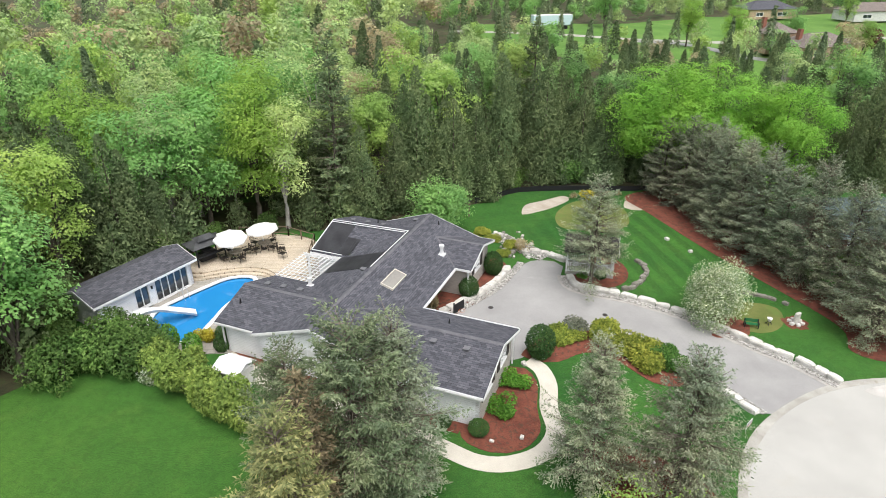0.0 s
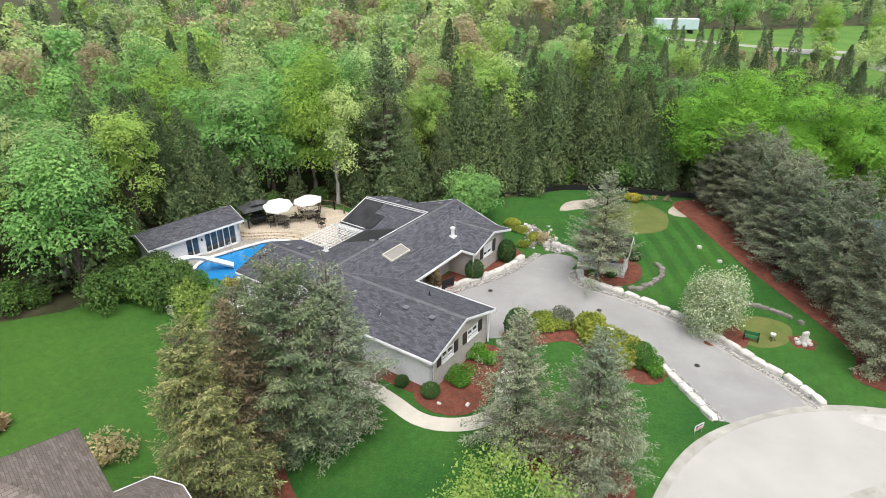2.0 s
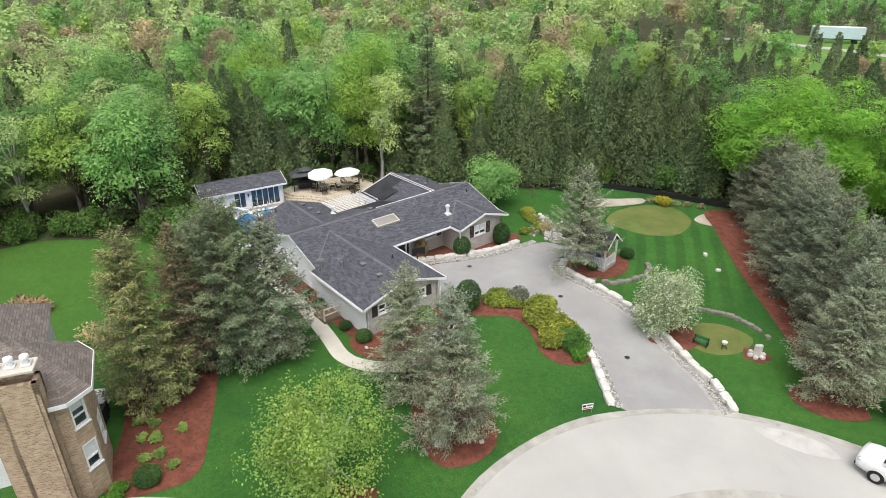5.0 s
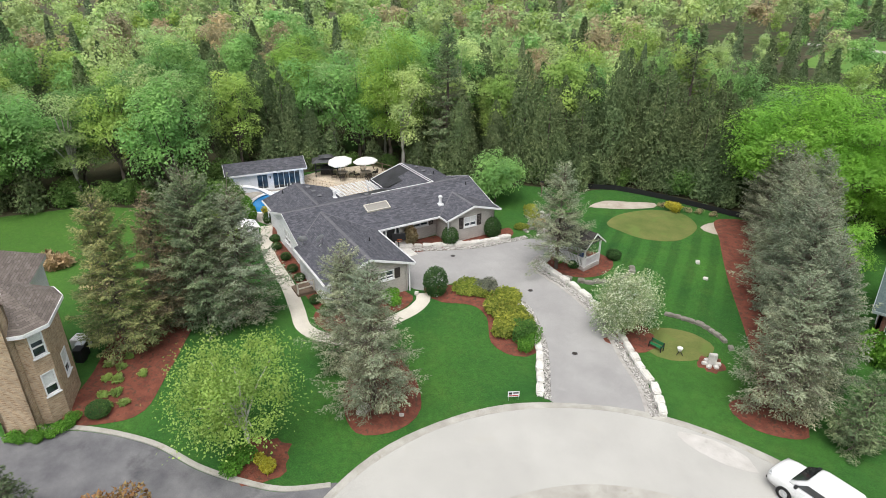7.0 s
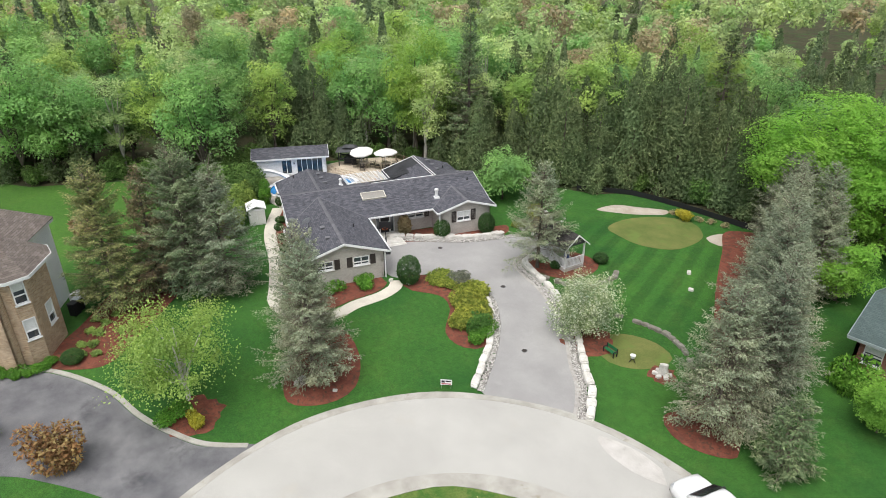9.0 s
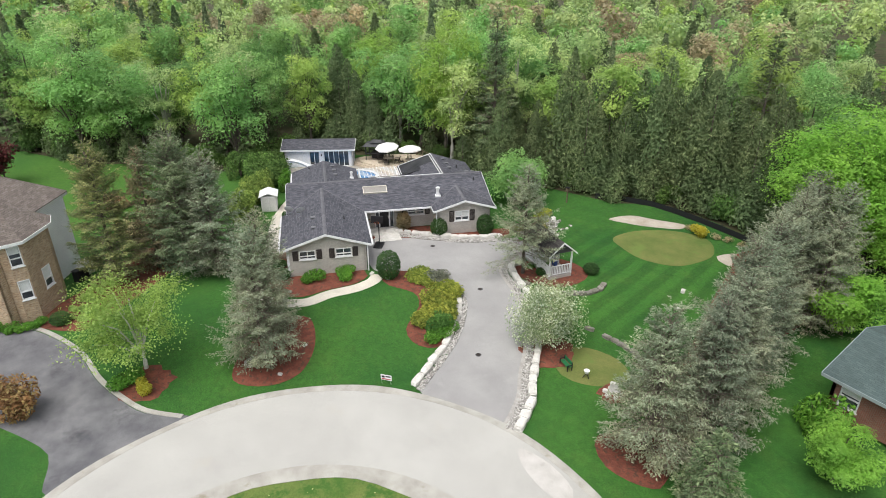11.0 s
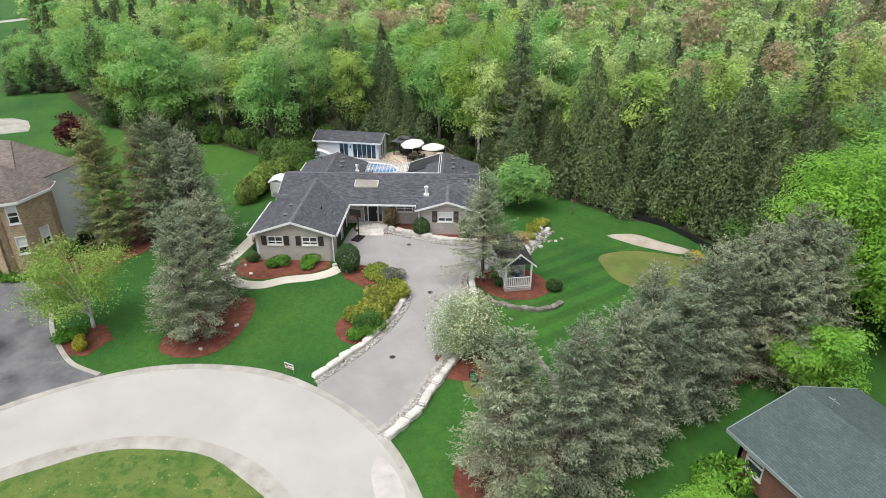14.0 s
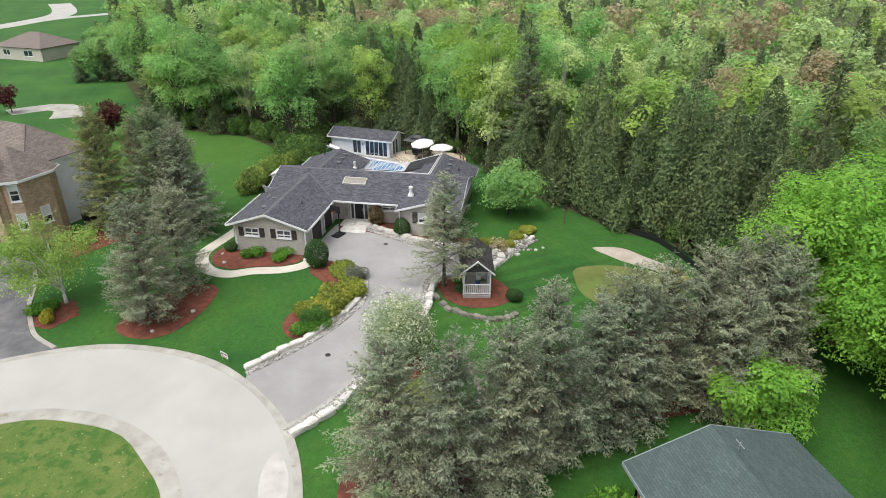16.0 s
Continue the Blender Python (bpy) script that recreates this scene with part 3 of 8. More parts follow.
def ring_frame(x0, y0, x1, y1, w, z0, z1):
    bm = bmesh.new()
    box(bm, x0, y0, z0, x1, y0 + w, z1)
    box(bm, x0, y1 - w, z0, x1, y1, z1)
    box(bm, x0, y0 + w, z0, x0 + w, y1 - w, z1)
    box(bm, x1 - w, y0 + w, z0, x1, y1 - w, z1)
    return bm


def window(parent, a, b, s0, s1, z0, z1, shutters=True, bars=1, blind=0.0, frame_mat=None, cross=0):
    """A framed window in the wall from a to b, with sill, panes, a mullion or two and board shutters."""
    m = wall_frame(a, b)
    fm = frame_mat or WHITE
    bm = ring_frame(s0, z0, s1, z1, 0.07, -0.13, 0.03)
    for k in range(1, bars + 1):
        x = s0 + (s1 - s0) * k / (bars + 1)
        box(bm, x - 0.03, z0 + 0.07, -0.1, x + 0.03, z1 - 0.07, 0.01)
    if cross:
        y = z0 + (z1 - z0) * cross
        box(bm, s0 + 0.07, y - 0.035, -0.1, s1 - 0.07, y + 0.035, 0.012)
    w = part("window", bm, fm, parent, m=m)
    part("pane", boxed(s0 + 0.06, z0 + 0.06, -0.09, s1 - 0.06, z1 - 0.06, -0.075), GLASS, w, "dark reflecting window glass")
    part("sill", boxed(s0 - 0.06, z0 - 0.09, -0.05, s1 + 0.06, z0 - 0.002, 0.09, 0.01), fm, w)
    if blind:
        part("blind", boxed(s0 + 0.08, z1 - (z1 - z0) * blind, -0.07, s1 - 0.08, z1 - 0.08, -0.06), BLIND, w, "pale drawn blind")
    if shutters:
        for x0 in (s0 - 0.52, s1 + 0.08):
            bm = ring_frame(x0, z0 - 0.05, x0 + 0.44, z1 + 0.05, 0.05, 0.004, 0.05)
            for k in range(9):
                y = z0 + (z1 - z0) * (k + 0.5) / 9
                box(bm, x0 + 0.05, y - 0.04, 0.008, x0 + 0.39, y + 0.03, 0.035)
            part("shutter", bm, SHUTTER, parent, "dark brown louvred shutter", m)
    return w


WING_F = ((26.1, 8.3), (32.5, 8.3))
window(HOUSE, *WING_F, 1.0, 2.3, 1.98, 2.74, True, 1, 0, None, 0.36)
window(HOUSE, *WING_F, 3.9, 5.2, 1.98, 2.74, True, 1, 0, None, 0.36)
window(HOUSE, (39.55, 13.85), (44.5, 13.85), 1.6, 2.95, 1.8, 2.78, True, 1, 0.55, None, 0.4)
window(HOUSE, (32.5, 16.2), (39.55, 16.2), 4.6, 6.2, 1.75, 2.7, True, 1, 0.5, None, 0.35)
window(HOUSE, (26.5, 23.2), (26.5, 15.0), 2.6, 4.3, 1.3, 2.6, False, 1, 0.6, None, 0.35)
window(HOUSE, (44.5, 26.1), (37.95, 26.1), 1.5, 3.0, 1.2, 2.3, False, 1)
window(HOUSE, (37.95, 23.2), (32.65, 23.2), 1.0, 2.8, 0.6, 2.6, False, 1)
# low basement windows and foundation on the side
for s in (1.4, 5.6):
    part("basement_window", ring_frame(s, 0.55, s + 0.8, 0.95, 0.05, 0.004, 0.04), WHITE, HOUSE, m=wall_frame((26.5, 23.2), (26.5, 15.0)))
part("foundation", boxed(26.4, 8.5, 0.2, 44.3, 23.0, 0.34), CONCRETE, HOUSE, "grey concrete foundation")
# front door with sidelights, under the eave
DW = wall_frame((32.5, 16.2), (39.55, 16.2))
door = part("door", ring_frame(1.5, 0.6, 3.3, 2.75, 0.07, -0.12, 0.03), WHITE, HOUSE, "white framed entry with sidelights", DW)
part("door_leaf", boxed(1.95, 0.67, -0.1, 2.85, 2.68, -0.04, 0.01), BLACK, door, "black front door")
for x in (1.58, 2.9):
    part("sidelight", boxed(x, 0.7, -0.1, x + 0.3, 2.66, -0.08), GLASS, door, "narrow dark sidelight")
    part("mullion", boxed(x + 0.28 if x < 2 else x - 0.1, 0.67, -0.11, x + 0.38 if x < 2 else x + 0.02, 2.68, 0.02), WHITE, door)
part("door_handle", boxed(2.72, 1.55, -0.04, 2.78, 1.8, 0.01), STEEL, door, "steel door handle")
# garage doors
GW = wall_frame((32.5, 8.3), (32.5, 16.2))
for s0, s1 in ((1.6, 4.2), (4.7, 7.0)):
    g = part("garage_door", ring_frame(s0, 0.4, s1, 2.5, 0.09, -0.12, 0.03), WHITE, HOUSE, "brown panelled garage door in a white frame", GW)
    for r in range(4):
        for c in range(4):
            w = (s1 - s0 - 0.2) / 4
            part("panel", boxed(s0 + 0.1 + c * w + 0.015, 0.5 + r * 0.49, -0.1, s0 + 0.1 + (c + 1) * w - 0.015, 0.5 + r * 0.49 + 0.47, -0.06, 0.015), CREAM if False else SHUTTER, g)


# white edge boards, gutters, soffits
def edge_board(p, q, height=0.17, thick=0.035, drop=0.0):
    """A fascia or rake board along the roof's edge, hung just outside it."""
    p, q = Vector(p), Vector(q)
    d = (q - p).normalized()
    x = d
    z = Vector((0, 0, 1))
    y = z.cross(x).normalized()
    z = x.cross(y)
    m = Matrix.Translation(p) @ Matrix((x, y, z)).transposed().to_4x4()
    return part("fascia", boxed(0, -thick, -height - drop, (q - p).length, 0, 0.015 - drop, 0.005), WHITE, HOUSE, m=m)


R_W, R_B, R_R, R_G = EAVE + PITCH * 3.65, EAVE + PITCH * 3.35, EAVE + PITCH * 3.8, EAVE + G2 * 2.92
MR = EAVE + PITCH * 4.45
for p, q in [((25.65, 7.9, EAVE), (29.3, 7.9, R_W)), ((29.3, 7.9, R_W), (32.95, 7.9, EAVE)), ((32.95, 7.9, EAVE), (32.95, 14.7, EAVE)), ((32.95, 14.7, EAVE), (39.1, 14.7, EAVE)), ((39.1, 14.7, EAVE), (39.1, 13.4, EAVE)),
             ((39.1, 13.4, EAVE), (42.02, 13.4, R_G)), ((42.02, 13.4, R_G), (44.95, 13.4, EAVE)), ((44.95, 13.4, EAVE), (44.95, 14.7, EAVE)), ((44.95, 14.7, EAVE), (44.95, 19.15, MR)), ((44.95, 19.15, MR), (44.95, 23.6, EAVE)),
             ((45.1, 23.6, EAVE), (45.1, 26.5, EAVE)), ((45.1, 26.5, EAVE), (41.3, 26.5, R_R)), ((41.3, 26.5, R_R), (37.5, 26.5, EAVE)), ((37.5, 26.5, EAVE), (37.5, 23.6, EAVE)), ((37.5, 23.6, EAVE), (33.1, 23.6, EAVE)),
             ((33.1, 23.6, EAVE), (33.1, 26.7, EAVE)), ((33.1, 26.7, EAVE), (29.75, 26.7, R_B)), ((29.75, 26.7, R_B), (26.4, 26.7, EAVE)), ((26.4, 26.7, EAVE), (26.4, 23.6, EAVE)), ((26.05, 23.6, EAVE), (26.05, 19.15, MR)),
             ((26.05, 19.15, MR), (26.05, 15.1, EAVE + PITCH * 0.4)), ((25.65, 15.1, EAVE), (25.65, 7.9, EAVE))]:
    edge_board(p, q, drop=0.06 if min(p[1], q[1]) > 23 else 0.0)


def gutter(p, q):
    p, q = Vector(p), Vector(q)
    bm = bmesh.new()
    d = (q - p).normalized()
    n = Vector((d.y, -d.x, 0))
    prof = [(0.045, 0.0), (0.045, -0.1), (0.14, -0.11), (0.15, 0.0), (0.135, 0.0), (0.13, -0.095), (0.06, -0.09), (0.06, 0.0)]
    rings = [[bm.verts.new(e + n * a + Vector((0, 0, b))) for a, b in prof] for e in (p, q)]
    k = len(prof)
    for i in range(k):
        bm.faces.new((rings[0][i], rings[0][(i + 1) % k], rings[1][(i + 1) % k], rings[1][i]))
    return part("gutter", bm, WHITE, HOUSE, "white eaves gutter")


gutter((32.95, 8.0, EAVE - 0.01), (32.95, 14.6, EAVE - 0.01))
gutter((33.1, 14.7, EAVE - 0.01), (39.0, 14.7, EAVE - 0.01))
gutter((25.65, 15.0, EAVE - 0.01), (25.65, 8.0, EAVE - 0.01))
gutter((26.4, 26.6, EAVE - 0.01), (26.4, 23.7, EAVE - 0.01))
for X, Y in ((39.43, 13.75), (32.6, 8.2), (26.72, 26.4)):
    part("downspout", boxed(X - 0.05, Y - 0.05, 0.5, X + 0.05, Y + 0.05, EAVE - 0.12, 0.01), WHITE, HOUSE, "white downspout")
for x0, y0, x1, y1 in ((32.3, 8.35, 32.9, 15.0), (25.7, 8.35, 26.15, 15.0), (32.9, 14.75, 39.1, 16.3), (44.4, 13.9, 44.9, 26.4), (26.45, 23.6, 26.9, 26.6)):
    part("soffit", boxed(x0, y0, EAVE - 0.2, x1, y1, EAVE - 0.165), WHITE, HOUSE, "white soffit")


# ridge caps and valleys
def cap(p, q, wide=0.15, mat=None):
    p, q = Vector(p), Vector(q)
    d = (q - p).normalized()
    s = Vector((d.y, -d.x, 0)).normalized() * wide
    drop = Vector((0, 0, -wide * PITCH))
    up = Vector((0, 0, 0.022))
    n = max(int((q - p).length / 0.28), 1)
    bm = bmesh.new()
    for i in range(n):
        a, b = p + d * (q - p).length * i / n, p + d * (q - p).length * (i + 1.12) / n
        lift = Vector((0, 0, 0.012))
        r = [bm.verts.new(v) for v in (a + s + drop + up, a + up, a - s + drop + up, b + s + drop + up + lift, b + up + lift, b - s + drop + up + lift)]
        bm.faces.new((r[0], r[1], r[4], r[3]))
        bm.faces.new((r[1], r[2], r[5], r[4]))
    return part("ridge_cap", bm, mat or CAP, HOUSE, "overlapping ridge shingles")


cap((LX, 19.15, MR), (RX, 19.15, MR))
cap((29.3, 7.9, R_W), (29.3, 18.35, R_W))
cap((29.75, 26.7, R_B), (29.75, 20.25, R_B))
cap((41.3, 26.5, R_R), (41.3, 19.8, R_R))
cap((42.02, 13.4, R_G), (42.02, 17.4, R_G))


def valley(p, q):
    p, q = Vector(p), Vector(q)
    d = (q - p).normalized()
    s = Vector((d.y, -d.x, 0)).normalized() * 0.06
    bm = bmesh.new()
    up = Vector((0, 0, 0.012))
    bm.faces.new([bm.verts.new(v) for v in (p + s + up, p + up * 0.6, q + up * 0.6, q + s + up)])
    bm.faces.new([bm.verts.new(v) for v in (p + up * 0.6, p - s + up, q - s + up, q + up * 0.6)])
    return part("valley_flashing", bm, CAP, HOUSE, "pale worn valley strip")


valley((32.95, 14.7, EAVE), (29.3, 18.35, R_W))
valley((26.05, 15.1, EAVE + 0.13), (29.3, 18.35, R_W))
valley((39.1, 14.7, EAVE), (42.02, 17.4, R_G))
valley((44.95, 14.7, EAVE), (42.02, 17.4, R_G))


def roof_z(X, Y):
    if 13.4 < Y < 17.4 and X > 39.1:
        return max(EAVE + G2 * min(X - 39.1, 44.95 - X), EAVE + PITCH * (Y - 14.7))
    zs = [EAVE + PITCH * (Y - 14.7) if Y < 19.15 else EAVE + PITCH * (23.6 - Y)]
    if Y < 18.4 and X < 33:
        zs.append(EAVE + PITCH * (3.65 - abs(X - 29.3)))
    if Y > 20.2 and X < 33.2:
        zs.append(EAVE + PITCH * (3.35 - abs(X - 29.75)))
    if Y > 19.8 and X > 37.4:
        zs.append(EAVE + PITCH * (3.8 - abs(X - 41.3)))
    return max(zs)


ROOFVENT = plain("grey vent metal", (0.16, 0.16, 0.17), 0.6)


def roof_vent(X, Y):
    z = roof_z(X, Y)
    bm = boxed(X - 0.15, Y - 0.15, z - 0.06, X + 0.15, Y + 0.15, z + 0.1, 0.03)
    box(bm, X - 0.2, Y - 0.2, z + 0.1, X + 0.2, Y + 0.2, z + 0.15, 0.02)
    return part("roof_vent", bm, ROOFVENT, HOUSE, "low box roof vent")


for X, Y in ((30.6, 25.4), (30.7, 24.2), (30.8, 22.9), (28.4, 12.0), (28.4, 9.9), (42.3, 25.2), (42.4, 23.8), (42.4, 22.4), (43.7, 20.0), (34.3, 19.9)):
    roof_vent(X, Y)
for X, Y in ((31.0, 12.0), (43.9, 18.0), (28.2, 25.9), (43.4, 23.4)):
    z = roof_z(X, Y)
    bm = tube(bmesh.new(), (X, Y, z - 0.05), (X, Y, z + 0.3), 0.045, 0.045, 10)
    tube(bm, (X, Y, z - 0.03), (X, Y, z + 0.05), 0.1, 0.07, 10)
    part("vent_pipe", bm, BLACK, HOUSE, "black plumbing vent pipe")


def flue(X, Y, big=1.0):
    z = roof_z(X, Y)
    bm = boxed(X - 0.26 * big, Y - 0.26 * big, z - 0.12, X + 0.26 * big, Y + 0.26 * big, z + 0.07, 0.02)
    tube(bm, (X, Y, z), (X, Y, z + 0.28 * big), 0.2 * big, 0.15 * big, 14)
    tube(bm, (X, Y, z + 0.28 * big), (X, Y, z + 0.62 * big), 0.14 * big, 0.14 * big, 14)
    tube(bm, (X, Y, z + 0.66 * big), (X, Y, z + 0.8 * big), 0.2 * big, 0.2 * big, 14)
    tube(bm, (X, Y, z + 0.8 * big), (X, Y, z + 0.88 * big), 0.2 * big, 0.06 * big, 14)
    tube(bm, (X, Y, z + 0.6 * big), (X, Y, z + 0.67 * big), 0.05, 0.05, 8)
    return part("flue", bm, WHITE, HOUSE, "white metal flue with a round cap")


flue(40.0, 16.15)
flue(32.4, 23.2, 0.8)
# skylight
SKY = plane_frame((33.1, 17.0, roof_z(33.1, 17.0)), (1, 0, 0), (0, 1, PITCH))
sk = part("skylight", ring_frame(0, 0, 2.25, 1.0, 0.07, -0.1, 0.16), CREAM, HOUSE, "long cream skylight", SKY)
part("skylight_pane", boxed(0.06, 0.06, 0.09, 2.19, 0.94, 0.12), plain("frosted skylight", (0.30, 0.285, 0.255), 0.25), sk, "frosted cream pane")


# solar pool heating mats, with white pipes
def mat_strip(x0, x1, y0, y1, along, lift=0.03):
    bm = bmesh.new()
    if along == "x":
        n = 5
        for i in range(n):
            a, b = y0 + (y1 - y0) * i / n, y0 + (y1 - y0) * (i + 0.985) / n
            r = [bm.verts.new((x, y, roof_z(x, y) + z)) for z in (0.004, lift) for x, y in ((x0, a), (x1, a), (x1, b), (x0, b))]
            bm.faces.new(r[4:])
            for k in range(4):
                bm.faces.new((r[k], r[(k + 1) % 4], r[4 + (k + 1) % 4], r[4 + k]))
    bmesh.ops.recalc_face_normals(bm, faces=bm.faces[:])
    return part("solar_mat", bm, SOLAR, HOUSE, "black rubber solar heating mat")


mat_strip(37.7, 41.05, 24.2, 26.3, "x")
mat_strip(37.7, 39.6, 23.0, 24.16, "x")
mat_strip(34.6, 37.3, 19.6, 23.4, "x")


def pipe_run(*pts):
    for p, q in zip(pts, pts[1:]):
        a, b = ((X, Y, roof_z(X, Y) + 0.07) for X, Y in (p, q))
        part("solar_pipe", tube(bmesh.new(), a, b, 0.035, 0.035, 8), WHITE, HOUSE, "white plastic solar pipe")


pipe_run((41.15, 26.4), (41.15, 19.5))
pipe_run((40.95, 26.35), (40.95, 19.7))
pipe_run((41.15, 19.5), (34.6, 19.45))
pipe_run((37.62, 26.4), (37.62, 23.7))
pipe_run((37.62, 26.42), (41.15, 26.42))


def dish(X, Y, turn):
    z = roof_z(X, Y)
    d = thing("satellite_dish", "small grey satellite dish on the roof", "satellite dish", HOUSE.matrix_basis @ pose(X, Y, z, 0, 0, turn))
    bm = tube(bmesh.new(), (0, 0, -0.05), (0, 0, 0.45), 0.03, 0.03, 8)
    tube(bm, (0, 0, 0.1), (0.25, 0.0, -0.02), 0.015)
    part("mast", bm, STEEL, d)
    bm = bmesh.new()
    rings = []
    for i in range(5):
        r = 0.42 * i / 4
        rings.append([bm.verts.new((r * math.cos(a), r * math.sin(a) * 0.9, 0.35 * r * r)) for a in (2 * math.pi * k / 16 for k in range(16))])
    for r0, r1 in zip(rings[1:], rings[2:]):
        for k in range(16):
            bm.faces.new((r0[k], r0[(k + 1) % 16], r1[(k + 1) % 16], r1[k]))
    bm.faces.new(rings[1])
    bmesh.ops.delete(bm, geom=rings[0], context="VERTS")
    part("reflector", bm, surface("dish grey", (0.42, 0.42, 0.43), (0.55, 0.55, 0.56), 2, 20, 0.5), d, "shallow grey reflector", pose(0, -0.08, 0.55, 65, 0, 0))
    part("feed_arm", tube(bmesh.new(), (0, -0.05, 0.35), (0, -0.45, 0.62), 0.014), STEEL, d)


dish(27.4, 13.3, 200)
dish(26.3, 14.6, 160)

# front steps of pale slabs, and the basketball hoop by the garage
for i, (Y, z, w) in enumerate(((14.3, 0.62, 1.15), (13.75, 0.54, 1.25), (13.2, 0.48, 1.35))):
    s = tagged(part("stone_step", boxed(34.9 - w, Y - 0.35, z - 0.22, 34.9 + w, Y + 0.6, z, 0.04), STONE, None, "", HOUSE.matrix_basis.copy()), "broad pale limestone entry step", "step", "entry steps")
part("porch_floor", boxed(33.4, 14.7, 0.3, 36.4, 16.15, 0.66, 0.02), STONE, HOUSE, "concrete porch floor")
hx, hy = 0.9, 36.2
hoop = thing("basketball_hoop", "black portable basketball hoop on the driveway", "basketball hoop", pose(hx, hy, ground_z(hx, hy) + 0.02, 0, 0, HOUSE_TURN - 20))
part("base", boxed(-0.4, -0.6, 0, 0.4, 0.6, 0.14, 0.04), BLACK, hoop)
part("pole", tube(bmesh.new(), (0, 0.2, 0.1), (0, 0.2, 2.75), 0.05, 0.05, 10), BLACK, hoop)
part("backboard", boxed(-0.55, -0.25, 2.3, 0.55, -0.2, 3.0, 0.02), BLACK, hoop, "dark backboard")
bm = bmesh.new()
for k in range(16):
    a, b = 2 * math.pi * k / 16, 2 * math.pi * (k + 1) / 16
    tube(bm, (0.22 * math.cos(a), -0.5 + 0.22 * math.sin(a), 2.45), (0.22 * math.cos(b), -0.5 + 0.22 * math.sin(b), 2.45), 0.012, 0.012, 6)
part("rim", bm, plain("orange rim", (0.5, 0.12, 0.03)), hoop)
part("arm", tube(bmesh.new(), (0, 0.2, 2.6), (0, -0.2, 2.6), 0.03), BLACK, hoop)

# ---- pool, patio and pool house ----
WATER = surface("blue pool liner", (0.012, 0.13, 0.36), (0.022, 0.19, 0.46), 0.5, 6.0, 0.4)
m_, nt_, b_ = mat_nodes("clear pool water", 0.03)
b_.inputs["Base Color"].default_value = (0.02, 0.22, 0.52, 1)
b_.inputs["Specular IOR Level"].default_value = 0.6
relief(nt_, b_, noise_of(nt_, place_coords(nt_), 1.6, 3), 0.12, 0.05)
POOL_WATER = m_


def prism(name, line, z0, z1, material, label="", lid=True, floor=True):
    bm = bmesh.new()
    lo = [bm.verts.new((p[0], p[1], z0)) for p in line]
    hi = [bm.verts.new((p[0], p[1], z1)) for p in line]
    n = len(line)
    for i in range(n):
        bm.faces.new((lo[i], lo[(i + 1) % n], hi[(i + 1) % n], hi[i]))
    if floor:
        bm.faces.new(lo[::-1])
    if lid:
        bm.faces.new(hi)
    bmesh.ops.recalc_face_normals(bm, faces=bm.faces[:])
    return bm


PL = [(p.x, p.y) for p in POOL_LINE]
cx, cy = sum(p[0] for p in PL) / len(PL), sum(p[1] for p in PL) / len(PL)


def grown(line, d):
    out = []
    for i in range(len(line)):
        a, b = Vector(line[i - 1]), Vector(line[(i + 1) % len(line)])
        t = (b - a).normalized()
        out.append((line[i][0] + t.y * d, line[i][1] - t.x * d))
    return out


SIGN = 1 if sum(PL[i - 1][0] * PL[i][1] - PL[i][0] * PL[i - 1][1] for i in range(len(PL))) > 0 else -1
pool = thing("swimming_pool", "curved in-ground pool with bright blue water", "pool", kind="structure")
part("pool_shell", prism("s", PL, -0.9, 0.53, WATER, lid=False), WATER, pool, "blue pool liner")
part("pool_water", prism("s", grown(PL, -0.01 * SIGN), 0.3, 0.42, POOL_WATER, floor=False), POOL_WATER, pool, "clear blue water")
bm = bmesh.new()
inner, outer = grown(PL, -0.03 * SIGN), grown(PL, 0.32 * SIGN)
n = len(PL)
rows = [[bm.verts.new((*p, z)) for p in line] for line, z in ((inner, 0.5), (inner, 0.585), (outer, 0.585), (outer, 0.5))]
for r0, r1 in zip(rows, rows[1:]):
    for i in range(n):
        bm.faces.new((r0[i], r0[(i + 1) % n], r1[(i + 1) % n], r1[i]))
bmesh.ops.recalc_face_normals(bm, faces=bm.faces[:])
part("coping", bm, WHITE, pool, "pale pool coping")
for dx in (0, 0.45):
    bm = bmesh.new()
    pts = [(-20.6 + dx * 0.5, 41.9 + dx * 0.8, 0.55), (-20.5 + dx * 0.5, 41.8 + dx * 0.8, 1.25), (-20.1 + dx * 0.5, 41.5 + dx * 0.8, 1.3), (-19.85 + dx * 0.5, 41.35 + dx * 0.8, 0.3)]
    for a, b in zip(pts, pts[1:]):
        tube(bm, a, b, 0.025)
    part("pool_rail", bm, STEEL, pool, "curved steel ladder rail")
for k in range(3):
    part("ladder_rung", tube(bmesh.new(), (-19.85, 41.35, 0.3 - k * 0.2), (-19.6, 41.75, 0.3 - k * 0.2), 0.025), WHITE, pool)
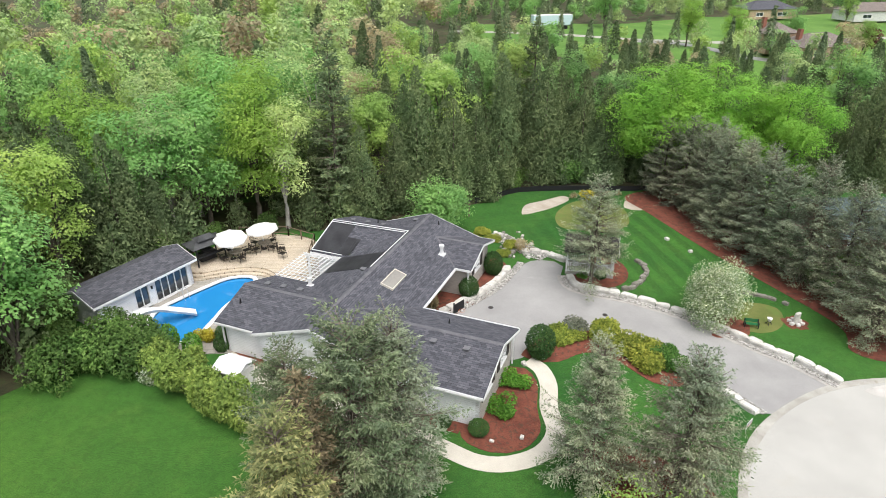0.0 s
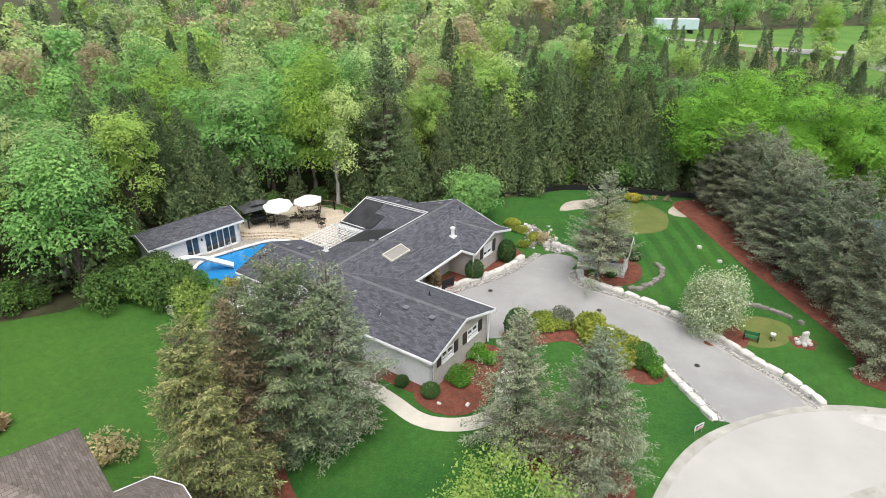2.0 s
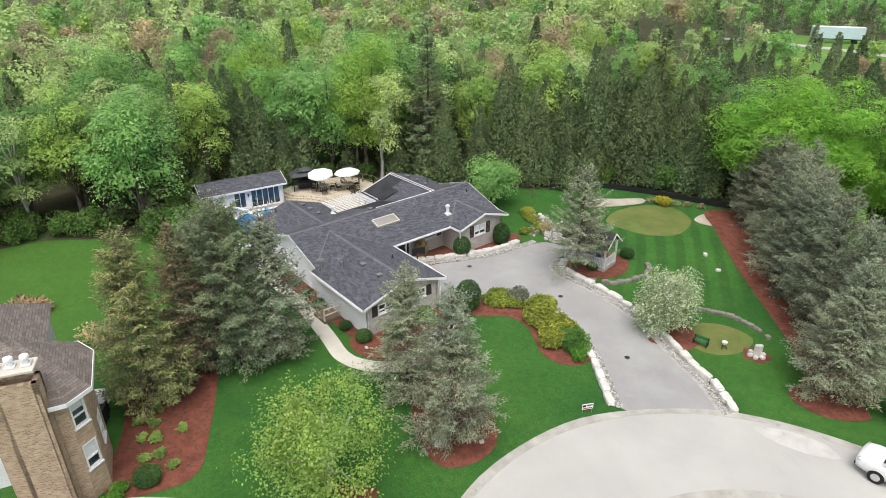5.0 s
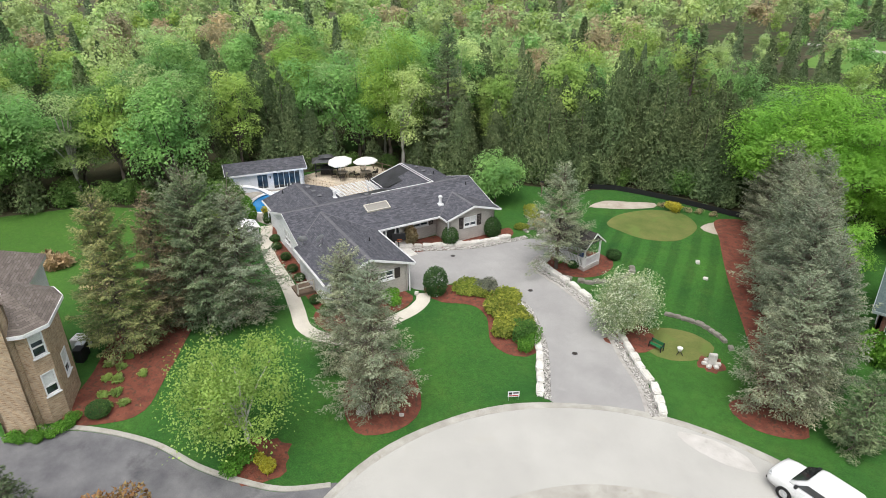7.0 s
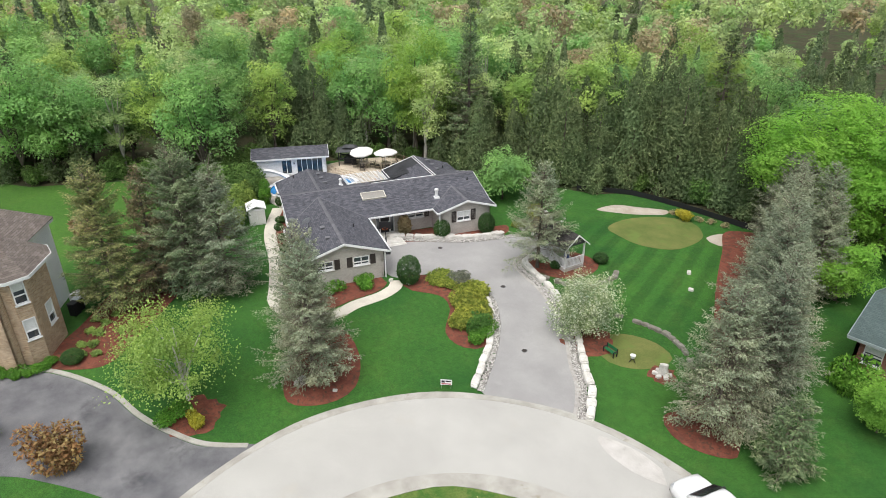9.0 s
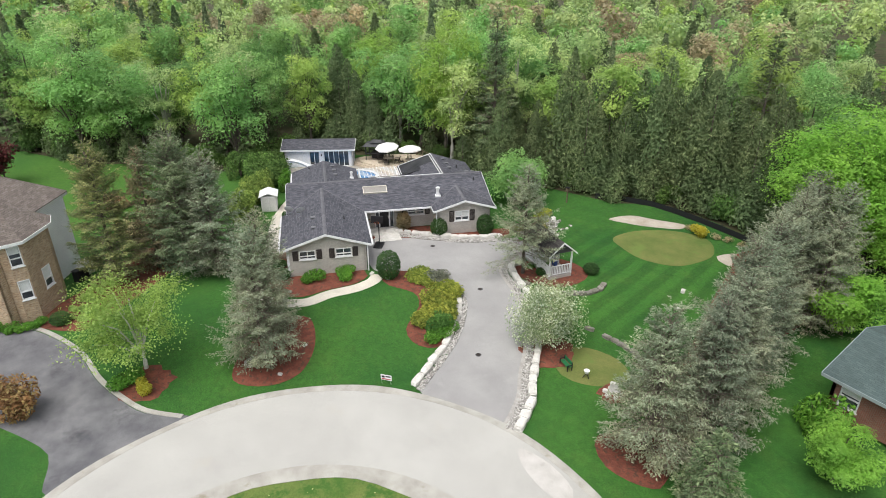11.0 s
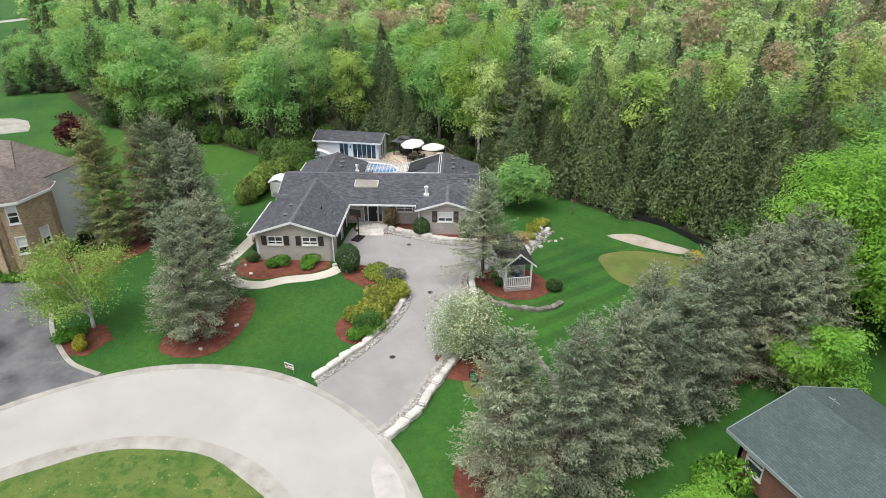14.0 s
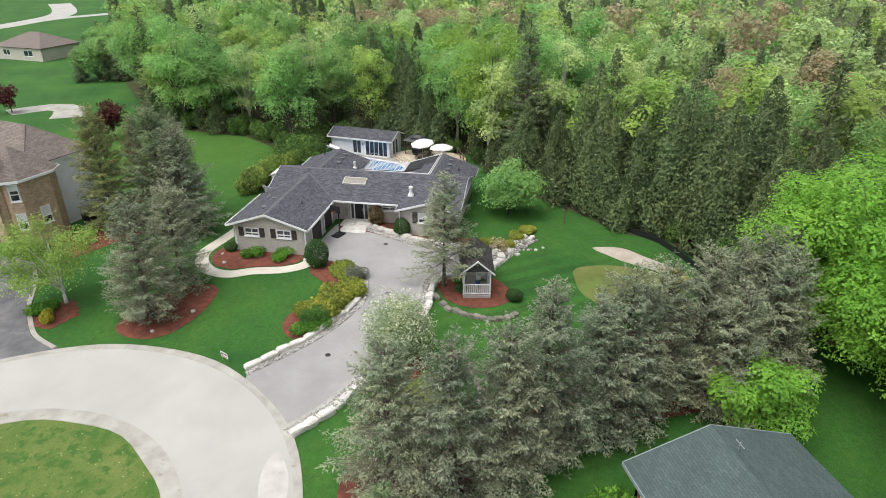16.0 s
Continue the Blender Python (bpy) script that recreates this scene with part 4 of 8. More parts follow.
# slide: a white trough curling down into the water
slide = thing("pool_slide", "white curved plastic pool slide", "slide")
line = smooth_line([(-21.2, 36.4, 2.2), (-20.6, 37.2, 2.05), (-20.0, 38.2, 1.5), (-19.0, 38.8, 1.0), (-18.2, 39.2, 0.62)], 0.2)
bm = bmesh.new()
prev = None
for i, p in enumerate(line):
    d = (line[min(i + 1, len(line) - 1)] - line[max(i - 1, 0)]).normalized()
    s = Vector((d.y, -d.x, 0)).normalized()
    row = [bm.verts.new(p + s * a + Vector((0, 0, b))) for a, b in ((-0.36, 0.2), (-0.3, 0.22), (-0.2, 0.02), (0.2, 0.02), (0.3, 0.22), (0.36, 0.2), (0.24, -0.05), (-0.24, -0.05))]
    if prev:
        for k in range(8):
            bm.faces.new((prev[k], prev[(k + 1) % 8], row[(k + 1) % 8], row[k]))
    prev = row
bmesh.ops.recalc_face_normals(bm, faces=bm.faces[:])
part("chute", bm, WHITE, slide)
for dx, dy in ((-0.25, 0.2), (0.25, -0.2)):
    part("ladder_leg", tube(bmesh.new(), (-21.4 + dx, 36.2 + dy, 0.5), (-21.15 + dx, 36.5 + dy, 2.5), 0.03), STEEL, slide)
for k in range(5):
    part("ladder_step", tube(bmesh.new(), (-21.6 + 0.04 * k, 36.4 + 0.05 * k, 0.8 + 0.3 * k), (-21.1 + 0.04 * k, 36.0 + 0.05 * k, 0.8 + 0.3 * k), 0.03), WHITE, slide)
# raised deck with two curved steps above the pool
DECK = [(-21.6, 46.2), (-20.2, 44.9), (-18.4, 45.5), (-16.6, 45.9), (-14.8, 45.7), (-13.2, 44.6), (-11.2, 45.2), (-11.4, 50.6), (-14.4, 52.2), (-18.8, 52.0)]
DECK_BOARD = course_mat("weathered tan deck boards", (0.50, 0.42, 0.32), (0.58, 0.50, 0.39), (0.25, 0.2, 0.15), 3.0, 0.14, 0.012, 0.5, 0.85, 0.85)
for k, d in enumerate((0.75, 0.38, 0.0)):
    line = [(x - 0.0, y - d if y < 47 else y) for x, y in DECK]
    ob = part("deck_step" if k < 2 else "deck", prism("d", [(p.x, p.y) for p in smooth_line(line, 0.5, True)], 0.45, 0.66 + 0.14 * k, DECK_BOARD), DECK_BOARD)
    tagged(ob, ("curved low timber step by the pool", "curved upper timber step", "weathered tan timber deck behind the pool")[k], "deck", kind="structure")
DZ = 0.94

PH = thing("pool_house", "white pool house with dark shingle roof and glass doors", "pool house", pose(*hloc(25.3, 36.1), 0, 0, 0, HOUSE_TURN - 8.5))
wall(PH, (0, 0), (8.0, 0), 0.45, 2.72, SIDING, [(2.9, 4.1, 0.75, 2.45), (4.6, 7.6, 0.6, 2.5)])
wall(PH, (8.0, 0), (8.0, 3.4), 0.45, 2.72, SIDING, [(0.7, 2.5, 0.6, 2.5)], gable=(1.7, 0.62))
wall(PH, (8.0, 3.4), (0, 3.4), 0.45, 2.72, SIDING)
wall(PH, (0, 3.4), (0, 0), 0.45, 2.72, SIDING_GREY, gable=(1.7, 0.62))
slope(PH, [(-0.35, -0.4), (8.35, -0.4), (8.35, 1.7), (-0.35, 1.7)], lambda x, y: 2.74 + 0.37 * (y + 0.4), (1, 0), (0, 1), SHINGLE)
slope(PH, [(8.35, 3.8), (-0.35, 3.8), (-0.35, 1.7), (8.35, 1.7)], lambda x, y: 2.74 + 0.37 * (3.8 - y), (-1, 0), (0, -1), SHINGLE)
part("fascia", boxed(-0.35, -0.44, 2.58, 8.35, -0.402, 2.76), WHITE, PH, "white eave board")
for x in (-0.39, 8.352):
    for y0, y1, z0, z1 in ((-0.4, 1.7, 2.74, 3.517), (1.7, 3.8, 3.517, 2.74)):
        bm = bmesh.new()
        vs = [bm.verts.new((x + a, y, z)) for a in (0, 0.036) for y, z in ((y0, z0 - 0.15), (y1, z1 - 0.15), (y1, z1 + 0.015), (y0, z0 + 0.015))]
        for f in ((0, 1, 2, 3), (7, 6, 5, 4), (0, 4, 5, 1), (1, 5, 6, 2), (2, 6, 7, 3), (3, 7, 4, 0)):
            bm.faces.new([vs[i] for i in f])
        part("rake_board", bm, WHITE, PH)
window(PH, (0, 0), (8.0, 0), 2.9, 4.1, 0.75, 2.45, False, 1)
window(PH, (0, 0), (8.0, 0), 4.6, 7.6, 0.6, 2.5, False, 4)
window(PH, (8.0, 0), (8.0, 3.4), 0.7, 2.5, 0.6, 2.5, False, 1)
part("wall_lamp", boxed(4.28, -0.12, 1.9, 4.4, -0.004, 2.15, 0.02), BLACK, PH)

# hardtop grill shelter
gx, gy = -20.0, 47.2
gs = thing("grill_shelter", "black metal grill shelter with a two-tier roof", "shelter", pose(gx, gy, DZ, 0, 0, 48))
for x in (-1.25, 1.25):
    for y in (-0.8, 0.8):
        part("post", boxed(x - 0.05, y - 0.05, 0, x + 0.05, y + 0.05, 1.75, 0.01), BLACK, gs)
ROOFMETAL = surface("dark sheet metal", (0.05, 0.052, 0.055), (0.10, 0.10, 0.105), 1.0, 20, 0.45, 0.3)
for name, w, d, z0, z1, cut in (("lower_roof", 1.6, 1.05, 1.72, 2.1, 0.5), ("upper_roof", 0.85, 0.6, 2.12, 2.36, 0.35)):
    bm = bmesh.new()
    lo = [bm.verts.new((sx * w, sy * d, z0)) for sx, sy in ((-1, -1), (1, -1), (1, 1), (-1, 1))]
    hi = [bm.verts.new((sx * w * 0.55, sy * d * cut * 0.4, z1)) for sx, sy in ((-1, -1), (1, -1), (1, 1), (-1, 1))]
    bm.faces.new(lo[::-1]), bm.faces.new(hi)
    for i in range(4):
        bm.faces.new((lo[i], lo[(i + 1) % 4], hi[(i + 1) % 4], hi[i]))
    part(name, bm, ROOFMETAL, gs)
for y in (-0.8, 0.8):
    part("side_shelf", boxed(-1.2, y - 0.2, 0.85, 1.2, y + 0.2, 0.9, 0.01), BLACK, gs)
gr = thing("grill", "black covered barbecue grill", "grill", pose(gx, gy, DZ, 0, 0, 48))
bm = boxed(-0.7, -0.3, 0.1, 0.7, 0.3, 0.9, 0.04)
box(bm, -0.45, -0.3, 0.9, 0.45, 0.3, 1.2, 0.12)
part("cover", bm, BLACK, gr)

# umbrellas, tables and chairs
CANVAS = surface("white canvas", (0.74, 0.73, 0.70), (0.82, 0.81, 0.79), 1.0, 25, 0.8, 0, 0.2, 0.01)
IRON = plain("dark bronze iron", (0.05, 0.042, 0.036), 0.5, 0.4)


def umbrella(x, y, z, tilt, turn):
    u = thing("patio_umbrella", "open white octagonal patio umbrella", "umbrella", pose(x, y, z, 0, 0, turn), "patio umbrellas")
    part("pole", tube(bmesh.new(), (0, 0, 0), (0, 0, 2.35), 0.025), WHITE, u)
    part("base", tube(bmesh.new(), (0, 0, 0), (0, 0, 0.09), 0.25, 0.2, 16), IRON, u)
    top = pose(0, 0, 2.05, tilt, 0, 0)
    bm = bmesh.new()
    apex = bm.verts.new((0, 0, 0.36))
    n = 8
    rim = [bm.verts.new((1.4 * math.cos(2 * math.pi * k / n), 1.4 * math.sin(2 * math.pi * k / n), -0.1)) for k in range(n)]
    midr = [bm.verts.new((0.75 * math.cos(2 * math.pi * k / n), 0.75 * math.sin(2 * math.pi * k / n), 0.18)) for k in range(n)]
    hem = [bm.verts.new((1.41 * math.cos(2 * math.pi * k / n), 1.41 * math.sin(2 * math.pi * k / n), -0.24)) for k in range(n)]
    for k in range(n):
        j = (k + 1) % n
        bm.faces.new((apex, midr[k], midr[j]))
        bm.faces.new((midr[k], rim[k], rim[j], midr[j]))
        bm.faces.new((rim[k], hem[k], hem[j], rim[j]))
    part("canopy", bm, CANVAS, u, "white canvas canopy", top)
    for k in range(n):
        a = 2 * math.pi * k / n
        part("rib", tube(bmesh.new(), (0, 0, 0.3), (1.38 * math.cos(a), 1.38 * math.sin(a), -0.12), 0.01), WHITE, u, m=top)


def patio_table(x, y, z, turn):
    t = thing("patio_table", "dark iron patio table with a mosaic top", "table", pose(x, y, z, 0, 0, turn), "patio tables")
    part("tabletop", tube(bmesh.new(), (0, 0, 0.7), (0, 0, 0.74), 0.6, 0.6, 8), surface("mosaic top", (0.2, 0.17, 0.13), (0.4, 0.36, 0.3), 4, 20, 0.6), t)
    for k in range(4):
        a = math.pi * (0.25 + 0.5 * k)
        part("leg", tube(bmesh.new(), (0.3 * math.cos(a), 0.3 * math.sin(a), 0.7), (0.45 * math.cos(a), 0.45 * math.sin(a), 0), 0.02), IRON, t)


def patio_chair(m):
    c = thing("patio_chair", "dark iron patio chair with arms", "chair", m, "patio chairs")
    part("seat", boxed(-0.25, -0.25, 0.42, 0.25, 0.25, 0.46, 0.015), IRON, c)
    bm = ring_frame(-0.25, 0.46, 0.25, 1.0, 0.03, -0.015, 0.015)
    for k in range(4):
        box(bm, -0.17 + 0.1 * k, 0.49, -0.01, -0.14 + 0.1 * k, 0.97, 0.01)
    part("backrest", bm, IRON, c, m=pose(0, 0.25, 0, 80, 0, 0) @ pose(0, -0.08, 0.0))
    for x in (-0.23, 0.23):
        for y in (-0.23, 0.23):
            part("leg", tube(bmesh.new(), (x, y, 0.43), (x * 1.1, y * 1.1, 0), 0.015), IRON, c)
        part("arm", boxed(x - 0.025, -0.22, 0.64, x + 0.025, 0.25, 0.67), IRON, c)
    return c


first_chair = None
for i, (x, y, tilt, n, off) in enumerate(((-17.9, 47.4, 8, 4, 0.0), (-15.75, 49.3, -4, 4, 0.3))):
    umbrella(x, y, DZ, tilt, 20 + 70 * i)
    tx, ty = (x, y) if i else (x + 0.2, y + 0.1)
    patio_table(tx + 0.1, ty - 0.1, DZ, 10)
    for k in range(n):
        a = off + math.pi * (0.25 + 0.5 * k)
        m = pose(tx + 1.0 * math.cos(a), ty + 1.0 * math.sin(a), DZ, 0, 0, math.degrees(a) - 90)
        first_chair = copy_thing(first_chair, m) if first_chair else patio_chair(m)
for x, y, r in ((-14.0, 48.6, 100), (-13.7, 47.6, 60)):
    copy_thing(first_chair, pose(x, y, DZ, 0, 0, r))
# low rail along the deck's house side
RAILWOOD = surface("weathered brown timber", (0.12, 0.085, 0.06), (0.22, 0.165, 0.12), 1.5, 18, 0.9, 0, 0.5, 0.01)
rail = thing("deck_railing", "brown timber railing at the deck's edge", "railing")
for a, b in (((-11.5, 50.4), (-14.2, 52.0)), ((-11.3, 46.2), (-11.5, 50.4)), ((-14.2, 52.0), (-18.6, 51.9))):
    k = max(int(math.hypot(b[0] - a[0], b[1] - a[1]) / 1.4), 1)
    for i in range(k + 1):
        x, y = a[0] + (b[0] - a[0]) * i / k, a[1] + (b[1] - a[1]) * i / k
        part("post", boxed(x - 0.05, y - 0.05, 0.5, x + 0.05, y + 0.05, DZ + 0.95), RAILWOOD, rail)
    for z in (0.35, 0.9):
        part("rail", tube(bmesh.new(), (*a, DZ + z), (*b, DZ + z), 0.04, 0.04, 4), RAILWOOD, rail)
# pergola between the back wings
PG = thing("pergola", "white lattice pergola over the back terrace", "pergola", pose(0, 0, 0, 0, 0, HOUSE_TURN))
for X in (33.35, 37.3):
    part("post", boxed(X - 0.07, 26.5, 0.4, X + 0.07, 26.64, 2.72), WHITE, PG)
    part("beam", boxed(X - 0.05, 23.7, 2.72, X + 0.05, 26.9, 2.88), WHITE, PG)
for k in range(9):
    Y = 23.8 + 0.37 * k
    part("slat", boxed(33.2, Y - 0.025, 2.93, 37.45, Y + 0.025, 2.97), WHITE, PG)
for k in range(11):
    X = 33.4 + 0.38 * k
    part("cross_slat", boxed(X - 0.022, 23.7, 2.974, X + 0.022, 26.95, 3.02), WHITE, PG)
# garden shed on the walk
sh = thing("garden_shed", "small white plastic garden shed", "shed", pose(*hloc(24.0, 23.4), 0.5, 0, 0, HOUSE_TURN))
bm = boxed(-0.75, -0.85, 0, 0.75, 0.85, 1.65, 0.02)
part("body", bm, WHITE, sh)
bm = bmesh.new()
vs = [bm.verts.new((x, y, z)) for y in (-1.0, 1.0) for x, z in ((-0.92, 1.6), (0, 1.95), (0.92, 1.6), (0.92, 1.66), (0, 2.02), (-0.92, 1.66))]
for f in ((0, 1, 2, 3, 4, 5), (11, 10, 9, 8, 7, 6)):
    bm.faces.new([vs[i] for i in f])
for i in range(6):
    bm.faces.new((vs[i], vs[6 + i], vs[6 + (i + 1) % 6], vs[(i + 1) % 6]))
bmesh.ops.recalc_face_normals(bm, faces=bm.faces[:])
part("roof", bm, WHITE, sh)
for x in (-0.36, 0.36):
    part("door", boxed(x - 0.34, -0.88, 0.1, x + 0.34, -0.852, 1.5, 0.01), SIDING_GREY, sh)

# side gate stair and little fence along the house
sf = thing("side_landing", "low timber landing with a white rail", "landing", pose(0, 0, 0, 0, 0, HOUSE_TURN))
part("platform", boxed(24.6, 11.6, 0.45, 26.0, 13.2, 0.75), RAILWOOD, sf)
for X in (24.65, 25.95):
    part("post", boxed(X - 0.05, 11.62, 0.75, X + 0.05, 11.72, 1.7), CREAM, sf)
part("rail", boxed(24.6, 11.63, 1.62, 26.0, 11.71, 1.7), CREAM, sf)
part("rail", boxed(24.6, 11.63, 1.15, 26.0, 11.71, 1.22), CREAM, sf)

# ---- gazebo ----
GZ = thing("gazebo", "small white-railed gazebo with a dark gable roof", "gazebo", pose(14.05, 45.8, 0, 0, 0, 78))
gw, gd, gf = 1.05, 1.9, 0.72
part("floor", boxed(-gw, -0.1, 0.2, gw, 2 * gd, gf, 0.02), surface("grey deck boards", (0.36, 0.33, 0.30), (0.46, 0.43, 0.40), 1, 20, 0.8), GZ, "pale grey deck floor")
for x in (-gw + 0.06, gw - 0.06):
    for y in (0.0, gd, 2 * gd - 0.1):
        part("post", boxed(x - 0.06, y - 0.06, gf, x + 0.06, y + 0.06, 2.6), WHITE, GZ)
    part("beam", boxed(x - 0.06, -0.06, 2.6, x + 0.06, 2 * gd, 2.74), WHITE, GZ)
ROOFGZ = course_mat("weathered dark shingles", (0.05, 0.046, 0.044), (0.10, 0.092, 0.088), (0.025, 0.023, 0.022), 0.3, 0.15, 0.01, 0.6, 0.95, 0.7)
slope(GZ, [(-gw - 0.25, 2 * gd + 0.2), (-gw - 0.25, -0.3), (0, -0.3), (0, 2 * gd + 0.2)], lambda x, y: 2.62 + 0.85 * (x + gw + 0.25), (0, -1), (1, 0), ROOFGZ, thick=0.07)
slope(GZ, [(gw + 0.25, -0.3), (gw + 0.25, 2 * gd + 0.2), (0, 2 * gd + 0.2), (0, -0.3)], lambda x, y: 2.62 + 0.85 * (gw + 0.25 - x), (0, 1), (-1, 0), ROOFGZ, thick=0.07)
for s in (-1, 1):
    bm = bmesh.new()
    pr = [(s * (gw + 0.27), 2.5), (s * (gw + 0.27), 2.64), (0, 2.62 + 0.85 * (gw + 0.25) + 0.03), (0, 2.62 + 0.85 * (gw + 0.25) - 0.12)]
    vs = [bm.verts.new((x, y, z)) for y in (-0.34, -0.302) for x, z in pr]
    for f in ((0, 1, 2, 3), (7, 6, 5, 4), (0, 4, 5, 1), (1, 5, 6, 2), (2, 6, 7, 3), (3, 7, 4, 0)):
        bm.faces.new([vs[i] for i in f])
    bmesh.ops.recalc_face_normals(bm, faces=bm.faces[:])
    part("rake_board", bm, WHITE, GZ)
bm = bmesh.new()
vs = [bm.verts.new((x, y, z)) for y in (-0.05, 0.0) for x, z in ((-gw - 0.05, 2.7), (gw + 0.05, 2.7), (0, 3.58))]
for f in ((0, 1, 2), (5, 4, 3), (0, 3, 4, 1), (1, 4, 5, 2), (2, 5, 3, 0)):
    bm.faces.new([vs[i] for i in f])
part("gable", bm, surface("dark grey gable", (0.06, 0.06, 0.065), (0.09, 0.09, 0.095), 1, 20, 0.8), GZ, "dark grey gable panel")
part("gable_lamp", boxed(-0.06, -0.12, 3.2, 0.06, -0.052, 3.32, 0.02), WHITE, GZ)
for (x0, y0, x1, y1) in ((-gw + 0.06, 0, gw - 0.06, 0), (-gw + 0.06, 0, -gw + 0.06, 2 * gd - 0.1), (gw - 0.06, gd, gw - 0.06, 2 * gd - 0.1)):
    L = math.hypot(x1 - x0, y1 - y0)
    for z in (gf + 0.1, gf + 0.85):
        part("rail", tube(bmesh.new(), (x0, y0, z), (x1, y1, z), 0.05, 0.05, 4), WHITE, GZ)
    k = int(L / 0.15)
    for i in range(1, k):
        x, y = x0 + (x1 - x0) * i / k, y0 + (y1 - y0) * i / k
        part("baluster", boxed(x - 0.03, y - 0.03, gf + 0.1, x + 0.03, y + 0.03, gf + 0.85), WHITE, GZ)
bench = thing("garden_bench", "white slatted bench inside the gazebo", "bench", GZ.matrix_basis @ pose(-0.3, 3.0, gf))
part("seat", boxed(-0.5, -0.2, 0.4, 0.5, 0.2, 0.45, 0.01), WHITE, bench)
part("backrest", boxed(-0.5, 0.18, 0.45, 0.5, 0.22, 0.85, 0.01), WHITE, bench)
for x in (-0.45, 0.45):
    part("leg", boxed(x - 0.03, -0.18, 0, x + 0.03, 0.18, 0.4), WHITE, bench)
cool = thing("cooler_cart", "blue and white cooler cart in the gazebo", "cooler", GZ.matrix_basis @ pose(0.15, 1.1, gf))
part("body", boxed(-0.16, -0.2, 0.3, 0.16, 0.2, 0.75, 0.03), plain("blue plastic", (0.05, 0.09, 0.25)), cool)
part("lid", boxed(-0.18, -0.22, 0.75, 0.18, 0.22, 0.88, 0.03), WHITE, cool)
for x in (-0.13, 0.13):
    part("leg", boxed(x - 0.02, -0.18, 0, x + 0.02, 0.18, 0.3), STEEL, cool)

# ---- small lawn things ----
gb = thing("green_bench", "small green park bench on the dry turf", "bench", pose(22.6, 38.5, ground_z(22.6, 38.5), 0, 0, -12) @ Matrix.Diagonal((0.8, 0.8, 0.72, 1)))
GREENP = plain("green paint", (0.02, 0.16, 0.06), 0.5)
for k in range(3):
    part("slat", boxed(-0.6, -0.2 + 0.14 * k, 0.42, 0.6, -0.09 + 0.14 * k, 0.45), GREENP, gb)
    part("back_slat", boxed(-0.6, 0.22, 0.52 + 0.13 * k, 0.6, 0.25, 0.62 + 0.13 * k), GREENP, gb)
for x in (-0.58, 0.58):
    bm = boxed(x - 0.04, -0.22, 0, x + 0.04, -0.16, 0.62)
    box(bm, x - 0.04, 0.2, 0, x + 0.04, 0.26, 0.9)
    box(bm, x - 0.04, -0.22, 0.58, x + 0.04, 0.26, 0.64)
    part("end_frame", bm, BLACK, gb)
ox, oy = 24.1, 38.9
orn = thing("garden_lantern", "small white garden lantern on dark legs", "lantern", pose(ox, oy, ground_z(ox, oy)))
for k in range(3):
    part("leg", tube(bmesh.new(), (0, 0, 0.35), (0.25 * math.cos(k * 2.1), 0.25 * math.sin(k * 2.1), 0), 0.025), BLACK, orn)
part("bowl", tube(bmesh.new(), (0, 0, 0.33), (0, 0, 0.55), 0.12, 0.2, 12), WHITE, orn)
st = thing("standing_stone", "pale upright limestone slab with a heap of stones", "stone", pose(26.2, 39.1, ground_z(26.2, 39.1), 0, 0, 30))


def boulder_mesh(seed, material=None):
    g = random.Random(seed)
    bm = bmesh.new()
    bmesh.ops.create_cube(bm, size=1.0)
    bmesh.ops.bevel(bm, geom=bm.edges[:], offset=0.13, segments=2, affect="EDGES")
    bmesh.ops.subdivide_edges(bm, edges=[e for e in bm.edges if e.calc_length() > 0.4], cuts=2, use_grid_fill=True)
    for v in bm.verts:
        d = noise.noise(v.co * 2.3 + Vector((seed, 0, 0))) * 0.11 + noise.noise(v.co * 6 + Vector((0, seed, 0))) * 0.035
        v.co += v.co.normalized() * d
        v.co.z += 0.0
    me = bpy.data.meshes.new("boulder")
    bm.to_mesh(me)
    bm.free()
    me.materials.append(material or STONE)
    return me


BOULDERS = [boulder_mesh(i) for i in range(7)]
MOSSY_STONES = [boulder_mesh(i, MOSSY) for i in range(7)]
rb = random.Random(3)
part("slab", boxed(-0.25, -0.12, 0, 0.3, 0.12, 0.9, 0.06), STONE, st)
for k in range(6):
    mesh_part("stone", BOULDERS[k % 7], st, "", Matrix.LocRotScale((0.45 * math.cos(k * 1.05), 0.4 * math.sin(k * 1.05), 0.08), Euler((0, 0, k)), (0.35, 0.28, 0.22)))


